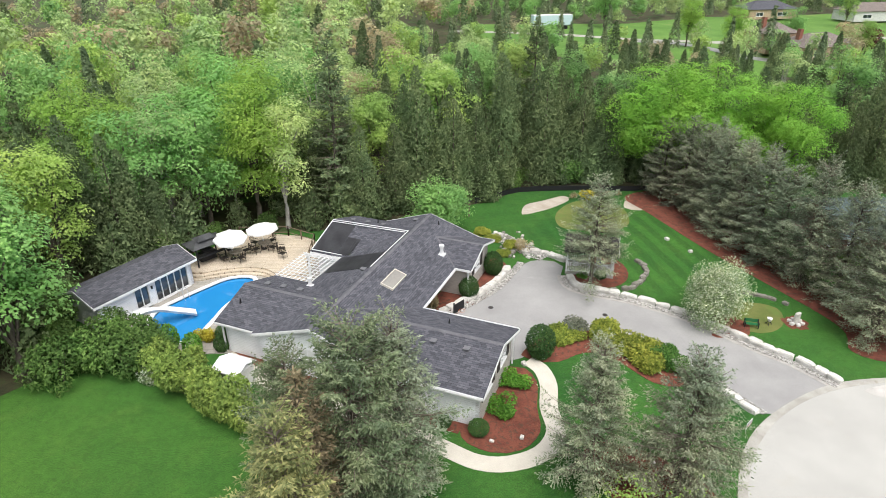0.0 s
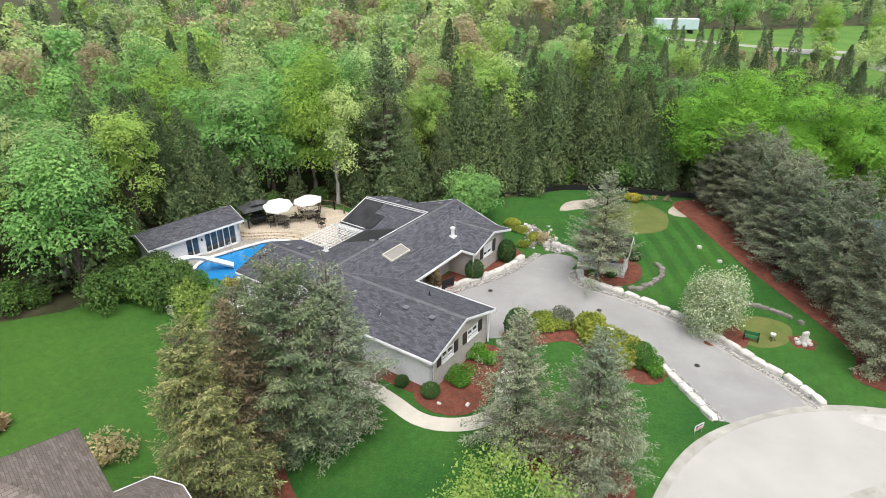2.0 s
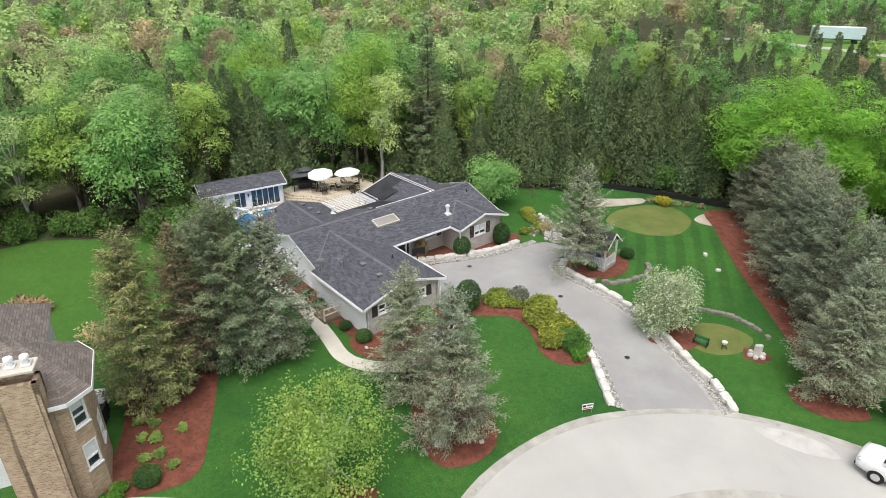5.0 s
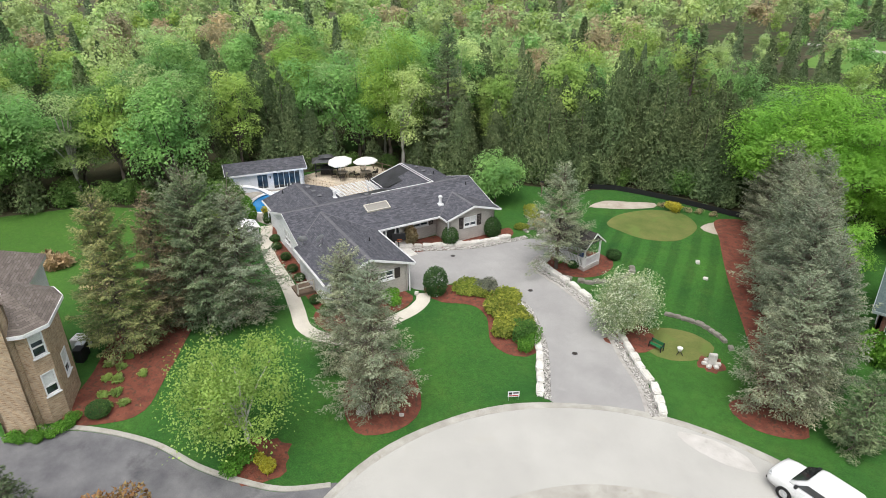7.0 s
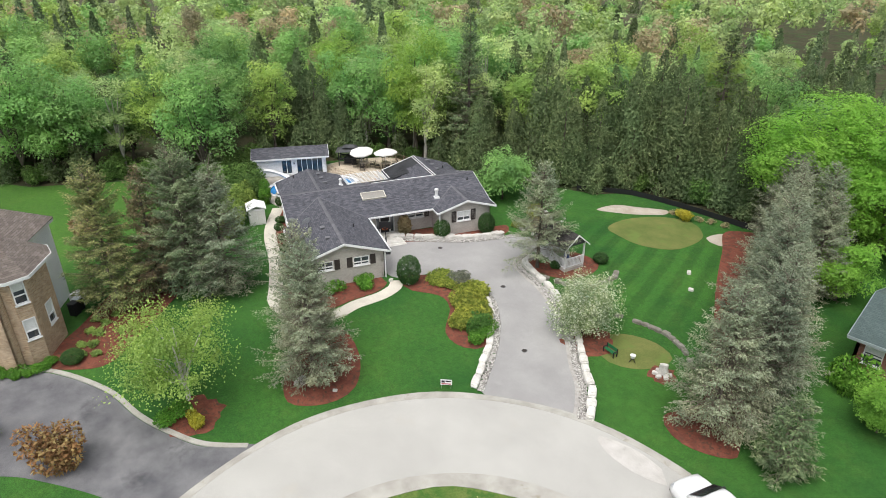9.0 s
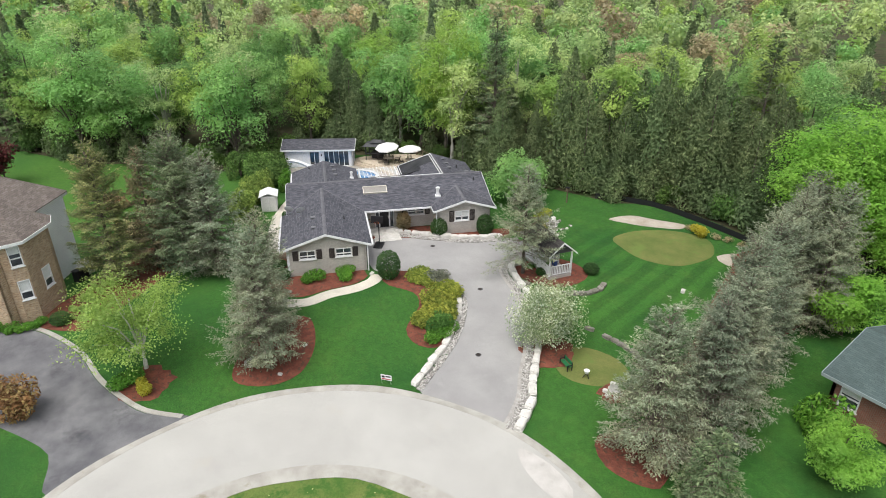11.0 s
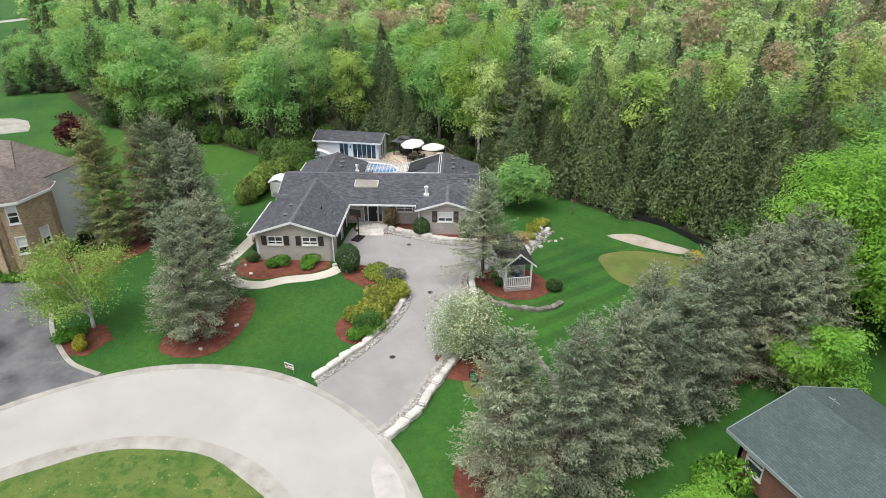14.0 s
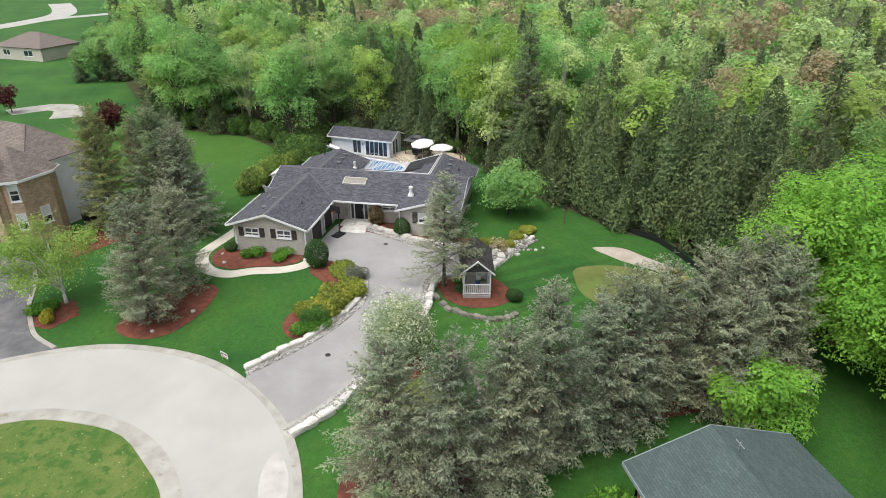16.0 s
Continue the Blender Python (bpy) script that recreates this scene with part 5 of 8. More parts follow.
def stone_row(line, length, width, height, offset, label, group, skip=0.0, jitter=0.04, vary=0.3, meshes=None):
    """Quarried blocks laid end to end along a line."""
    pts = smooth_line(line, 0.1)
    at, i = 0.0, 0
    while i < len(pts) - 1:
        L = length * rb.uniform(1 - vary, 1 + vary)
        j = i
        while j < len(pts) - 1 and (pts[j] - pts[i]).length < L:
            j += 1
        a, b = pts[i], pts[j]
        if (b - a).length > 0.3 and rb.random() >= skip:
            d = (b - a).normalized()
            n = Vector((-d.y, d.x, 0))
            c = (a + b) / 2 + n * (offset + rb.uniform(-jitter, jitter))
            h = height * rb.uniform(0.85, 1.15)
            m = Matrix.LocRotScale((c.x, c.y, ground_z(c.x, c.y) + h * 0.36), Euler((rb.uniform(-0.05, 0.05), rb.uniform(-0.06, 0.06), math.atan2(d.y, d.x) + rb.uniform(-0.08, 0.08) + (math.pi if rb.random() < 0.5 else 0))), ((b - a).length * 0.97, width * rb.uniform(0.85, 1.15), h))
            ob = mesh_part("boulder", (meshes or BOULDERS)[rb.randrange(7)], None, "", m)
            tagged(ob, label, "boulder", group)
        i = max(j, i + 1)


stone_row(DRIVE_R[:10], 1.0, 0.52, 0.42, -0.7, "pale limestone block lining the driveway", "driveway blocks")
stone_row(DRIVE_L[3:], 0.9, 0.5, 0.4, -0.55, "pale limestone block edging the lawn", "lawn blocks")
stone_row(DRIVE_L[1:4], 0.9, 0.45, 0.28, -0.5, "low pale stone at the shrub border", "border stones")
stone_row([(6.1, 46.6)] + DRIVE_TOP[2:], 0.85, 0.55, 0.42, -0.75, "pale limestone block along the house bed", "house bed blocks")
stone_row([(10.3, 47.4), (8.4, 49.2), (7.0, 48.9)], 0.8, 0.6, 0.4, -0.3, "rough pale garden boulder", "garden boulders")
for k in range(46):
    x, y = rb.uniform(5.6, 9.2), rb.uniform(48.2, 54.0)
    x -= (y - 48.2) * 0.35
    s = rb.uniform(0.18, 0.5)
    ob = mesh_part("boulder", (MOSSY_STONES if k % 2 else BOULDERS)[rb.randrange(7)], None, "", Matrix.LocRotScale((x, y, ground_z(x, y) + s * 0.2), Euler((0, 0, rb.uniform(0, 6))), (s, s * 0.8, s * 0.6)))
    tagged(ob, "rough pale stone in the rockery", "boulder", "rockery stones")
stone_row([(20.2, 42.6), (21.6, 43.2), (23.6, 43.4), (25.6, 42.9), (26.9, 41.4)], 0.5, 0.38, 0.26, 0.0, "small mossy edging stone in the lawn", "edging stones", 0.15, 0.1, 0.4, MOSSY_STONES)
stone_row([(12.9, 42.6), (14.8, 43.2), (16.4, 44.8), (17.2, 46.8), (16.4, 48.8)], 0.55, 0.42, 0.3, 0.0, "rough stone edging the gazebo bed", "gazebo stones", 0.1, 0.1, 0.4, MOSSY_STONES)
for x, y, s in ((4.4, 26.5, 0.3), (11.3, 24.9, 0.3), (13.2, 22.4, 0.28), (5.3, 33.2, 0.4), (6.7, 33.9, 0.35), (11.2, 21.2, 0.8), (2.7, 26.2, 0.25), (20.9, 52.6, 0.45), (22.3, 50.3, 0.4)):
    ob = mesh_part("boulder", BOULDERS[int(x * 7) % 7], None, "", Matrix.LocRotScale((x, y, ground_z(x, y) + s * 0.2), Euler((0, 0, x)), (s, s * 0.7, s * 0.6)))
    tagged(ob, "single pale stone on red mulch", "boulder", "bed stones")


def pebble_strip(name, line, offset, half, count, label):
    """River stones along a line, each a small flattened lump."""
    pts = smooth_line(line, 0.1)
    g = np.random.default_rng(len(pts))
    bm = bmesh.new()
    bmesh.ops.create_uvsphere(bm, u_segments=5, v_segments=3, radius=1.0)
    bmesh.ops.triangulate(bm, faces=bm.faces[:])
    bv = np.array([tuple(v.co) for v in bm.verts])
    bm.verts.index_update()
    bf = np.array([[v.index for v in f.verts] for f in bm.faces])
    bm.free()
    V, Fc = [], []
    for k in range(count):
        i = g.integers(1, len(pts) - 1)
        d = (pts[i + 1] - pts[i - 1]).normalized()
        n = Vector((-d.y, d.x, 0))
        c = pts[i] + n * (offset + g.uniform(-half, half))
        s = g.uniform(0.03, 0.075)
        a = g.uniform(0, 6.28)
        r = np.array([[math.cos(a), -math.sin(a), 0], [math.sin(a), math.cos(a), 0], [0, 0, 1]])
        V.append((bv * np.array([s * g.uniform(1, 1.5), s, s * 0.6]) * (1 + 0.15 * g.normal(size=(len(bv), 1)))) @ r.T + np.array([c.x, c.y, ground_z(c.x, c.y) + 0.035 + s * 0.3]))
        Fc.append(bf + k * len(bv))
    ob = mesh_part(name, np_mesh(name, np.concatenate(V), np.concatenate(Fc), [PEBBLE]))
    return tagged(ob, label, "pebbles", kind="stuff")


m_, nt_, b_ = mat_nodes("river stones", 0.8)
gg = nt_.nodes.new("ShaderNodeNewGeometry")
nt_.links.new(ramp(nt_, gg.outputs["Random Per Island"], [(0, (0.17, 0.16, 0.145)), (0.5, (0.34, 0.325, 0.30)), (1, (0.58, 0.56, 0.53))]), b_.inputs["Base Color"])
PEBBLE = m_
drape("pebble_bed_drive", ribbon(smooth_line([(p.x - 0.0, p.y) for p in smooth_line(DRIVE_R[:10], 0.5)], 0.5), 0.3), surface("stone dust", (0.3, 0.28, 0.26), (0.44, 0.42, 0.39), 3, 20), 0.028, "grey stone dust under the pebbles", False)
pebble_strip("pebbles_drive", DRIVE_R[:10], -0.2, 0.22, 3600, "grey and white river pebbles along the driveway")
pebble_strip("pebbles_lawn", DRIVE_L[1:], -0.1, 0.19, 2100, "grey and white river pebbles along the lawn side")
pebble_strip("pebbles_house", [(6.9, 47.4)] + DRIVE_TOP[2:], -0.22, 0.3, 2200, "pale river pebbles before the house bed")
pebble_strip("pebbles_rockery", [(9.0, 48.4), (7.0, 50.5), (5.0, 53.0)], 0.0, 0.9, 1500, "pale pebbles between rockery stones")

# ---- neighbours' houses ----
NL = thing("neighbour_house", "two-storey tan brick house with brown hip roofs", "house")
E_PTS = [(-6.42, 11.37), (-5.5, 12.4), (-4.06, 12.28), (-1.52, 10.43), (-1.37, 9.1), (-1.85, 8.43), (-4.6, 6.6)]
W_PTS = [(-6.4, 11.0), (-5.35, 12.0), (-4.2, 11.85), (-1.95, 10.2), (-1.85, 9.25), (-2.2, 8.75), (-4.6, 7.1)]
apex = (-4.25, 9.26, 9.1)


def facet(parent, p, q, r, material, name="roof", thick=0.1):
    """A roof facet from the eave p-q up to r (one point, or two for a ridge)."""
    p, q = Vector(p), Vector(q)
    tops = [Vector(t) for t in r]
    m = plane_frame(p, q - p, (tops[0] - p))
    inv = m.inverted()
    loc = [inv @ v for v in (p, q, *tops)]
    bm = bmesh.new()
    hi = [bm.verts.new((v.x, v.y, 0)) for v in loc]
    lo = [bm.verts.new((v.x, v.y, -thick)) for v in loc]
    n = len(hi)
    bm.faces.new(hi), bm.faces.new(lo[::-1])
    for i in range(n):
        bm.faces.new((hi[i], lo[i], lo[(i + 1) % n], hi[(i + 1) % n]))
    bmesh.ops.recalc_face_normals(bm, faces=bm.faces[:])
    return part(name, bm, material, parent, m=m)


def board(parent, p, q, h=0.2):
    p, q = Vector(p), Vector(q)
    x = (q - p).normalized()
    y = Vector((0, 0, 1)).cross(x).normalized()
    m = Matrix.Translation(p) @ Matrix((x, y, x.cross(y))).transposed().to_4x4()
    part("fascia", boxed(0, -0.04, -h, (q - p).length, 0.0, 0.02), WHITE, parent, m=m)


for i in range(len(E_PTS) - 1):
    a, b = E_PTS[i], E_PTS[i + 1]
    facet(NL, (*b, 6.8), (*a, 6.8), [apex], SHINGLE_BROWN)
    board(NL, (*b, 6.8), (*a, 6.8))
NW = {0: [], 1: [], 2: [(1.2, 2.1, 2.3, 3.9)], 3: [(0.1, 0.86, 4.9, 6.4), (0.1, 0.86, 2.3, 3.8)], 4: [], 5: []}
for i in range(len(W_PTS) - 1):
    a, b = W_PTS[i + 1], W_PTS[i]
    wall(NL, a, b, 0.2, 6.7, BRICK_TAN, NW[i])
    for o in NW[i]:
        window(NL, a, b, *o, False, 0, 0.6 if o[2] < 3 else 0.4, None, 0.4)
chd = Vector((-2.5 + 3.6, 8.9 - 7.7)).normalized()
ang = math.degrees(math.atan2(chd.y, chd.x))
CH = pose(-2.5, 8.0, 0.55, 0, 0, ang)
cc = [CH @ Vector((x, y, 0)) for x, y in ((-0.85, -0.45), (0.85, -0.45), (0.85, 0.45), (-0.85, 0.45))]
for a, b in zip(cc, cc[1:] + cc[:1]):
    wall(NL, (a.x, a.y), (b.x, b.y), 0.2, 8.45, BRICK_TAN, name="chimney_face")
part("chimney_cap", boxed(-0.93, -0.53, 8.45, 0.93, 0.53, 8.6, 0.03), CONCRETE, NL, "concrete chimney cap", CH)
for x in (-0.6, 0.0, 0.6):
    bm = boxed(x - 0.2, -0.2, 8.6, x + 0.2, 0.2, 8.7, 0.02)
    tube(bm, (x, 0, 8.7), (x, 0, 8.95), 0.13, 0.13, 12)
    tube(bm, (x, 0, 8.98), (x, 0, 9.1), 0.2, 0.17, 12)
    part("chimney_pot", bm, WHITE, NL, "white metal chimney pot", CH)
# main block behind, in pale siding
d1, d2 = Vector((-0.82, 0.572)), Vector((-0.572, -0.82))
P0 = Vector((-5.09, 9.9))
blk = [P0, P0 + d1 * 6.0, P0 + d1 * 6.0 + d2 * 10.0, P0 + d2 * 10.0]
ev = [P0 - d1 * 0.4 - d2 * 0.4, P0 + d1 * 6.4 - d2 * 0.4, P0 + d1 * 6.4 + d2 * 10.4, P0 - d1 * 0.4 + d2 * 10.4]
rg = [P0 + d1 * 3.0 + d2 * 3.0, P0 + d1 * 3.0 + d2 * 7.0]
for i, (a, b, tops) in enumerate(((ev[1], ev[0], [rg[0]]), (ev[2], ev[1], [rg[0], rg[1]]), (ev[3], ev[2], [rg[1]]), (ev[0], ev[3], [rg[1], rg[0]]))):
    facet(NL, (a.x, a.y, 6.88), (b.x, b.y, 6.88), [(t.x, t.y, 9.5) for t in tops], SHINGLE_BROWN)
    board(NL, (a.x, a.y, 6.88), (b.x, b.y, 6.88))
for i in range(4):
    a, b = blk[(i + 1) % 4], blk[i]
    wall(NL, (a.x, a.y), (b.x, b.y), 0.2, 6.78, SIDING)
ac = thing("air_conditioner", "white air conditioner box beside the brick house", "air conditioner", pose(-8.0, 13.7, 0.5, 0, 0, 35))
part("body", boxed(-0.45, -0.45, 0.06, 0.45, 0.45, 0.95, 0.03), WHITE, ac)
part("pad", boxed(-0.5, -0.5, 0, 0.5, 0.5, 0.06), CONCRETE, ac)
for k in range(6):
    part("louvre", boxed(-0.36, -0.415, 0.15 + 0.1 * k, 0.36, -0.402, 0.19 + 0.1 * k), STEEL, ac)
for x, y, c in ((-6.6, 13.0, BLACK), (-7.1, 13.4, STEEL)):
    bn = thing("garbage_bin", "dark wheeled garbage bin by the siding wall", "bin", pose(x, y, 0.5, 0, 0, 35), "garbage bins")
    part("body", boxed(-0.28, -0.3, 0, 0.28, 0.3, 0.95, 0.04), BLACK, bn)
    part("lid", boxed(-0.3, -0.34, 0.95, 0.3, 0.32, 1.02, 0.02), c, bn)

NR = thing("neighbour_bungalow", "red brick bungalow with a green shingle roof", "house")
slope(NR, [(33.8, 47.7), (46.0, 47.7), (46.0, 52.0), (33.8, 52.0)], lambda x, y: 2.8 + 0.349 * (y - 47.7), (1, 0), (0, 1), SHINGLE_GREEN)
slope(NR, [(46.0, 56.8), (33.8, 56.8), (33.8, 52.0), (46.0, 52.0)], lambda x, y: 4.3 - 0.3125 * (y - 52.0), (-1, 0), (0, -1), SHINGLE_GREEN)
wall(NR, (34.3, 48.3), (45.5, 48.3), 0.1, 2.78, BRICK_RED, [(0.5, 1.6, 1.0, 2.3)])
wall(NR, (45.5, 48.3), (45.5, 56.2), 0.1, 2.78, BRICK_RED)
wall(NR, (45.5, 56.2), (34.3, 56.2), 0.1, 2.78, BRICK_RED)
wall(NR, (34.3, 56.2), (34.3, 48.3), 0.1, 2.78, BRICK_RED, [(5.2, 6.6, 1.0, 2.3)], gable=(4.1, 1.35))
window(NR, (34.3, 48.3), (45.5, 48.3), 0.5, 1.6, 1.0, 2.3, False, 0, 0.4, None, 0.5)
window(NR, (34.3, 56.2), (34.3, 48.3), 5.2, 6.6, 1.0, 2.3, False, 0, 0.6, None, 0.4)
GREYTRIM = plain("grey-green trim", (0.28, 0.33, 0.33))
for p, q in (((33.8, 47.7, 2.8), (33.8, 52.0, 4.3)), ((33.8, 52.0, 4.3), (33.8, 56.8, 2.8)), ((46.0, 47.7, 2.8), (33.8, 47.7, 2.8))):
    p, q = Vector(p), Vector(q)
    x = (q - p).normalized()
    y = Vector((0, 0, 1)).cross(x).normalized()
    m = Matrix.Translation(p) @ Matrix((x, y, x.cross(y))).transposed().to_4x4()
    part("fascia", boxed(0, 0.0, -0.18, (q - p).length, 0.04, 0.02), GREYTRIM, NR, m=m)
bm = tube(bmesh.new(), (35.5, 52.3, 4.1), (35.5, 52.3, 4.75), 0.03)
tube(bm, (35.2, 52.3, 4.65), (35.8, 52.3, 4.65), 0.02)
part("antenna", bm, STEEL, NR, "small roof antenna")

# ---- white pickup at the curb ----
CARWHITE = plain("white car paint", (0.82, 0.82, 0.82), 0.25)
CARGLASS = glass_mat("dark car glass", (0.012, 0.014, 0.016))
RUBBER = plain("tyre rubber", (0.02, 0.02, 0.02), 0.85)
TRUCK = thing("pickup_truck", "white crew-cab pickup truck parked at the curb", "truck", pose(34.5, 30.05, ground_z(34.5, 30.05) + 0.045, 0, 0, 180 - 19.5))


def loft(sections, closed=True):
    bm = bmesh.new()
    rows = [[bm.verts.new(p) for p in s] for s in sections]
    k = len(rows[0])
    for r0, r1 in zip(rows, rows[1:]):
        for i in range(k):
            bm.faces.new((r0[i], r0[(i + 1) % k], r1[(i + 1) % k], r1[i]))
    bm.faces.new(rows[0][::-1]), bm.faces.new(rows[-1])
    bmesh.ops.recalc_face_normals(bm, faces=bm.faces[:])
    return bm


def hull_row(x, w, z0, z1, tuck=0.06):
    return [(x, -w, z0), (x, -w - 0.02, (z0 + z1) / 2), (x, -w + tuck * 0.4, z1 - 0.08), (x, -w + tuck + 0.06, z1), (x, 0, z1 + 0.03), (x, w - tuck - 0.06, z1), (x, w - tuck * 0.4, z1 - 0.08), (x, w + 0.02, (z0 + z1) / 2), (x, w, z0)]


def shape_row(x, w, z0, z1, crown=0.05, shoulder=0.7):
    """One rounded cross-section of a car body."""
    zs = z0 + (z1 - z0) * shoulder
    half = [(w * 0.94, z0), (w, z0 + (zs - z0) * 0.5), (w * 0.985, zs), (w * 0.93, z1 - (z1 - zs) * 0.45), (w * 0.8, z1 - (z1 - zs) * 0.1), (w * 0.4, z1 + crown * 0.8)]
    return [(x, -y, z) for y, z in half] + [(x, 0, z1 + crown)] + [(x, y, z) for y, z in half[::-1]]


def smoothed(ob):
    for p in ob.data.polygons:
        p.use_smooth = len(p.vertices) == 4
    return ob


smoothed(part("body", loft([shape_row(2.86, 0.62, 0.55, 0.86), shape_row(2.78, 0.84, 0.46, 1.0), shape_row(2.55, 0.92, 0.42, 1.1, 0.05, 0.8), shape_row(2.2, 0.96, 0.4, 1.16, 0.06, 0.82), shape_row(1.7, 0.97, 0.38, 1.2, 0.06, 0.82), shape_row(1.2, 0.97, 0.38, 1.23, 0.05, 0.82), shape_row(0.0, 0.97, 0.38, 1.24, 0.05, 0.82), shape_row(-1.0, 0.97, 0.38, 1.24, 0.05, 0.82), shape_row(-1.04, 0.97, 0.38, 1.23, 0.05, 0.82)]), CARWHITE, TRUCK, "white painted body"))
smoothed(part("cab", loft([shape_row(1.72, 0.9, 1.18, 1.25, 0.02), shape_row(1.3, 0.89, 1.18, 1.55, 0.04, 0.6), shape_row(0.95, 0.88, 1.18, 1.78, 0.05, 0.6), shape_row(0.7, 0.88, 1.18, 1.85, 0.05, 0.6), shape_row(-0.2, 0.88, 1.18, 1.87, 0.05, 0.6), shape_row(-0.95, 0.88, 1.18, 1.85, 0.05, 0.6), shape_row(-1.06, 0.87, 1.18, 1.78, 0.04, 0.6)]), CARWHITE, TRUCK, "white cab roof"))
bm = bmesh.new()
for s in (-1, 1):
    box(bm, -2.75, s * 0.91 - 0.06, 0.5, -1.0, s * 0.91 + 0.06, 1.24)
box(bm, -2.8, -0.96, 0.5, -2.7, 0.96, 1.22)
part("cargo_bed", bm, CARWHITE, TRUCK)
part("bed_liner", boxed(-2.7, -0.84, 0.55, -1.0, 0.84, 0.72), BLACK, TRUCK, "dark cargo bed floor")
bm = bmesh.new()
bm.faces.new([bm.verts.new(p) for p in ((1.68, -0.8, 1.33), (1.68, 0.8, 1.33), (1.0, 0.7, 1.83), (1.0, -0.7, 1.83))])
part("windscreen", bm, CARGLASS, TRUCK, "dark windscreen")
for s in (-1, 1):
    bm = bmesh.new()
    bm.faces.new([bm.verts.new(p) for p in ((1.35, s * 0.905, 1.27), (-0.92, s * 0.905, 1.29), (-0.86, s * 0.875, 1.66), (0.85, s * 0.875, 1.68))])
    part("side_window", bm, CARGLASS, TRUCK, "dark side glass")
    part("door_handle", boxed(-0.1, s * 0.97 - 0.02, 0.98, 0.12, s * 0.97 + 0.02, 1.02), BLACK, TRUCK)
    part("mirror", boxed(1.2, s * 1.06 - 0.1, 1.24, 1.35, s * 1.06 + 0.1, 1.42, 0.03), BLACK, TRUCK)
    part("headlight", boxed(2.52, s * 0.74 - 0.16, 0.86, 2.76, s * 0.74 + 0.16, 1.02, 0.04), STEEL, TRUCK)
    for x in (1.75, -1.75):
        w = part("wheel", tube(bmesh.new(), (x, s * 0.74, 0.39), (x, s * 0.995, 0.39), 0.39, 0.39, 20), RUBBER, TRUCK)
        bm = tube(bmesh.new(), (x, s * 0.92, 0.39), (x, s * 1.005, 0.39), 0.24, 0.22, 16)
        for k in range(6):
            a = k * math.pi / 3
            tube(bm, (x, s * 1.005, 0.39), (x + 0.2 * math.cos(a), s * 1.01, 0.39 + 0.2 * math.sin(a)), 0.03, 0.03, 6)
        part("rim", bm, STEEL, w)
part("rear_window", boxed(-1.1, -0.66, 1.34, -1.05, 0.66, 1.72), CARGLASS, TRUCK)
part("bumper", boxed(2.72, -0.8, 0.45, 2.86, 0.8, 0.62, 0.04), BLACK, TRUCK)
part("grille", boxed(2.74, -0.4, 0.66, 2.81, 0.4, 0.84, 0.02), BLACK, TRUCK)

# ---- lawn sign, with its lines of small print as plain bars ----
ls = thing("lawn_sign", "small white lawn sign with dark and red bars", "sign", pose(17.68, 27.75, ground_z(17.7, 27.75), 0, 0, 42))
part("panel", boxed(-0.36, -0.012, 0.32, 0.36, 0.012, 0.72), WHITE, ls)
for i, (x0, x1, z0, z1, c) in enumerate(((-0.3, -0.1, 0.5, 0.66, BLACK), (-0.04, 0.3, 0.56, 0.66, BLACK), (-0.3, 0.3, 0.37, 0.44, plain("sign red", (0.4, 0.03, 0.03))))):
    part("bar", boxed(x0, -0.02, z0, x1, -0.014, z1), c, ls)
for x in (-0.3, 0.3):
    part("stake", tube(bmesh.new(), (x, 0, -0.05), (x, 0, 0.34), 0.01), STEEL, ls)
# drain covers
for x, y in ((18.45, 34.4), (3.6, 40.2), (12.0, 39.3)):
    mh = thing("drain_cover", "dark round iron drain cover in the asphalt", "drain cover", pose(x, y, ground_z(x, y) + 0.02), "drain covers")
    part("lid", tube(bmesh.new(), (0, 0, -0.02), (0, 0, 0.01), 0.17, 0.17, 20), IRON, mh)
    part("collar", tube(bmesh.new(), (0, 0, -0.02), (0, 0, 0.005), 0.22, 0.22, 20), OLD_ASPHALT, mh)

# ---- plants ----
def kites(base, along, normal, length, width, fold=0.25):
    """Many leaves at once: each a folded four-cornered blade."""
    base, along, normal = (np.asarray(a, float) for a in (base, along, normal))
    along /= np.linalg.norm(along, axis=1, keepdims=True) + 1e-9
    side = np.cross(along, normal)
    side /= np.linalg.norm(side, axis=1, keepdims=True) + 1e-9
    up = np.cross(side, along)
    length, width = np.asarray(length)[:, None], np.asarray(width)[:, None]
    mid = base + along * length * 0.5
    verts = np.stack([base, mid + side * width * 0.5 + up * width * fold, base + along * length, mid - side * width * 0.5 + up * width * fold], 1)
    return verts.reshape(-1, 3)


def blades(base, along, normal, length, width):
    """Many leaves at once: each a single three-cornered blade."""
    base, along, normal = (np.asarray(a, float) for a in (base, along, normal))
    normal = normal / (np.linalg.norm(normal, axis=1, keepdims=True) + 1e-9)
    along = along - normal * (along * normal).sum(1, keepdims=True) * 0.85
    along = along / (np.linalg.norm(along, axis=1, keepdims=True) + 1e-9)
    side = np.cross(along, normal)
    side /= np.linalg.norm(side, axis=1, keepdims=True) + 1e-9
    length, width = np.asarray(length)[:, None], np.asarray(width)[:, None]
    return np.stack([base - side * width * 0.5, base + side * width * 0.5 + along * length * 0.25, base + along * length], 1).reshape(-1, 3)


def leaf_mesh(name, base, along, normal, size, ratio, fold, leafy, three):
    n = len(base)
    if three:
        return np_mesh(name, blades(base, along, normal, size, size * ratio), np.arange(n * 3).reshape(n, 3), [leafy])
    return np_mesh(name, kites(base, along, normal, size, size * ratio, fold), quads(n), [leafy])


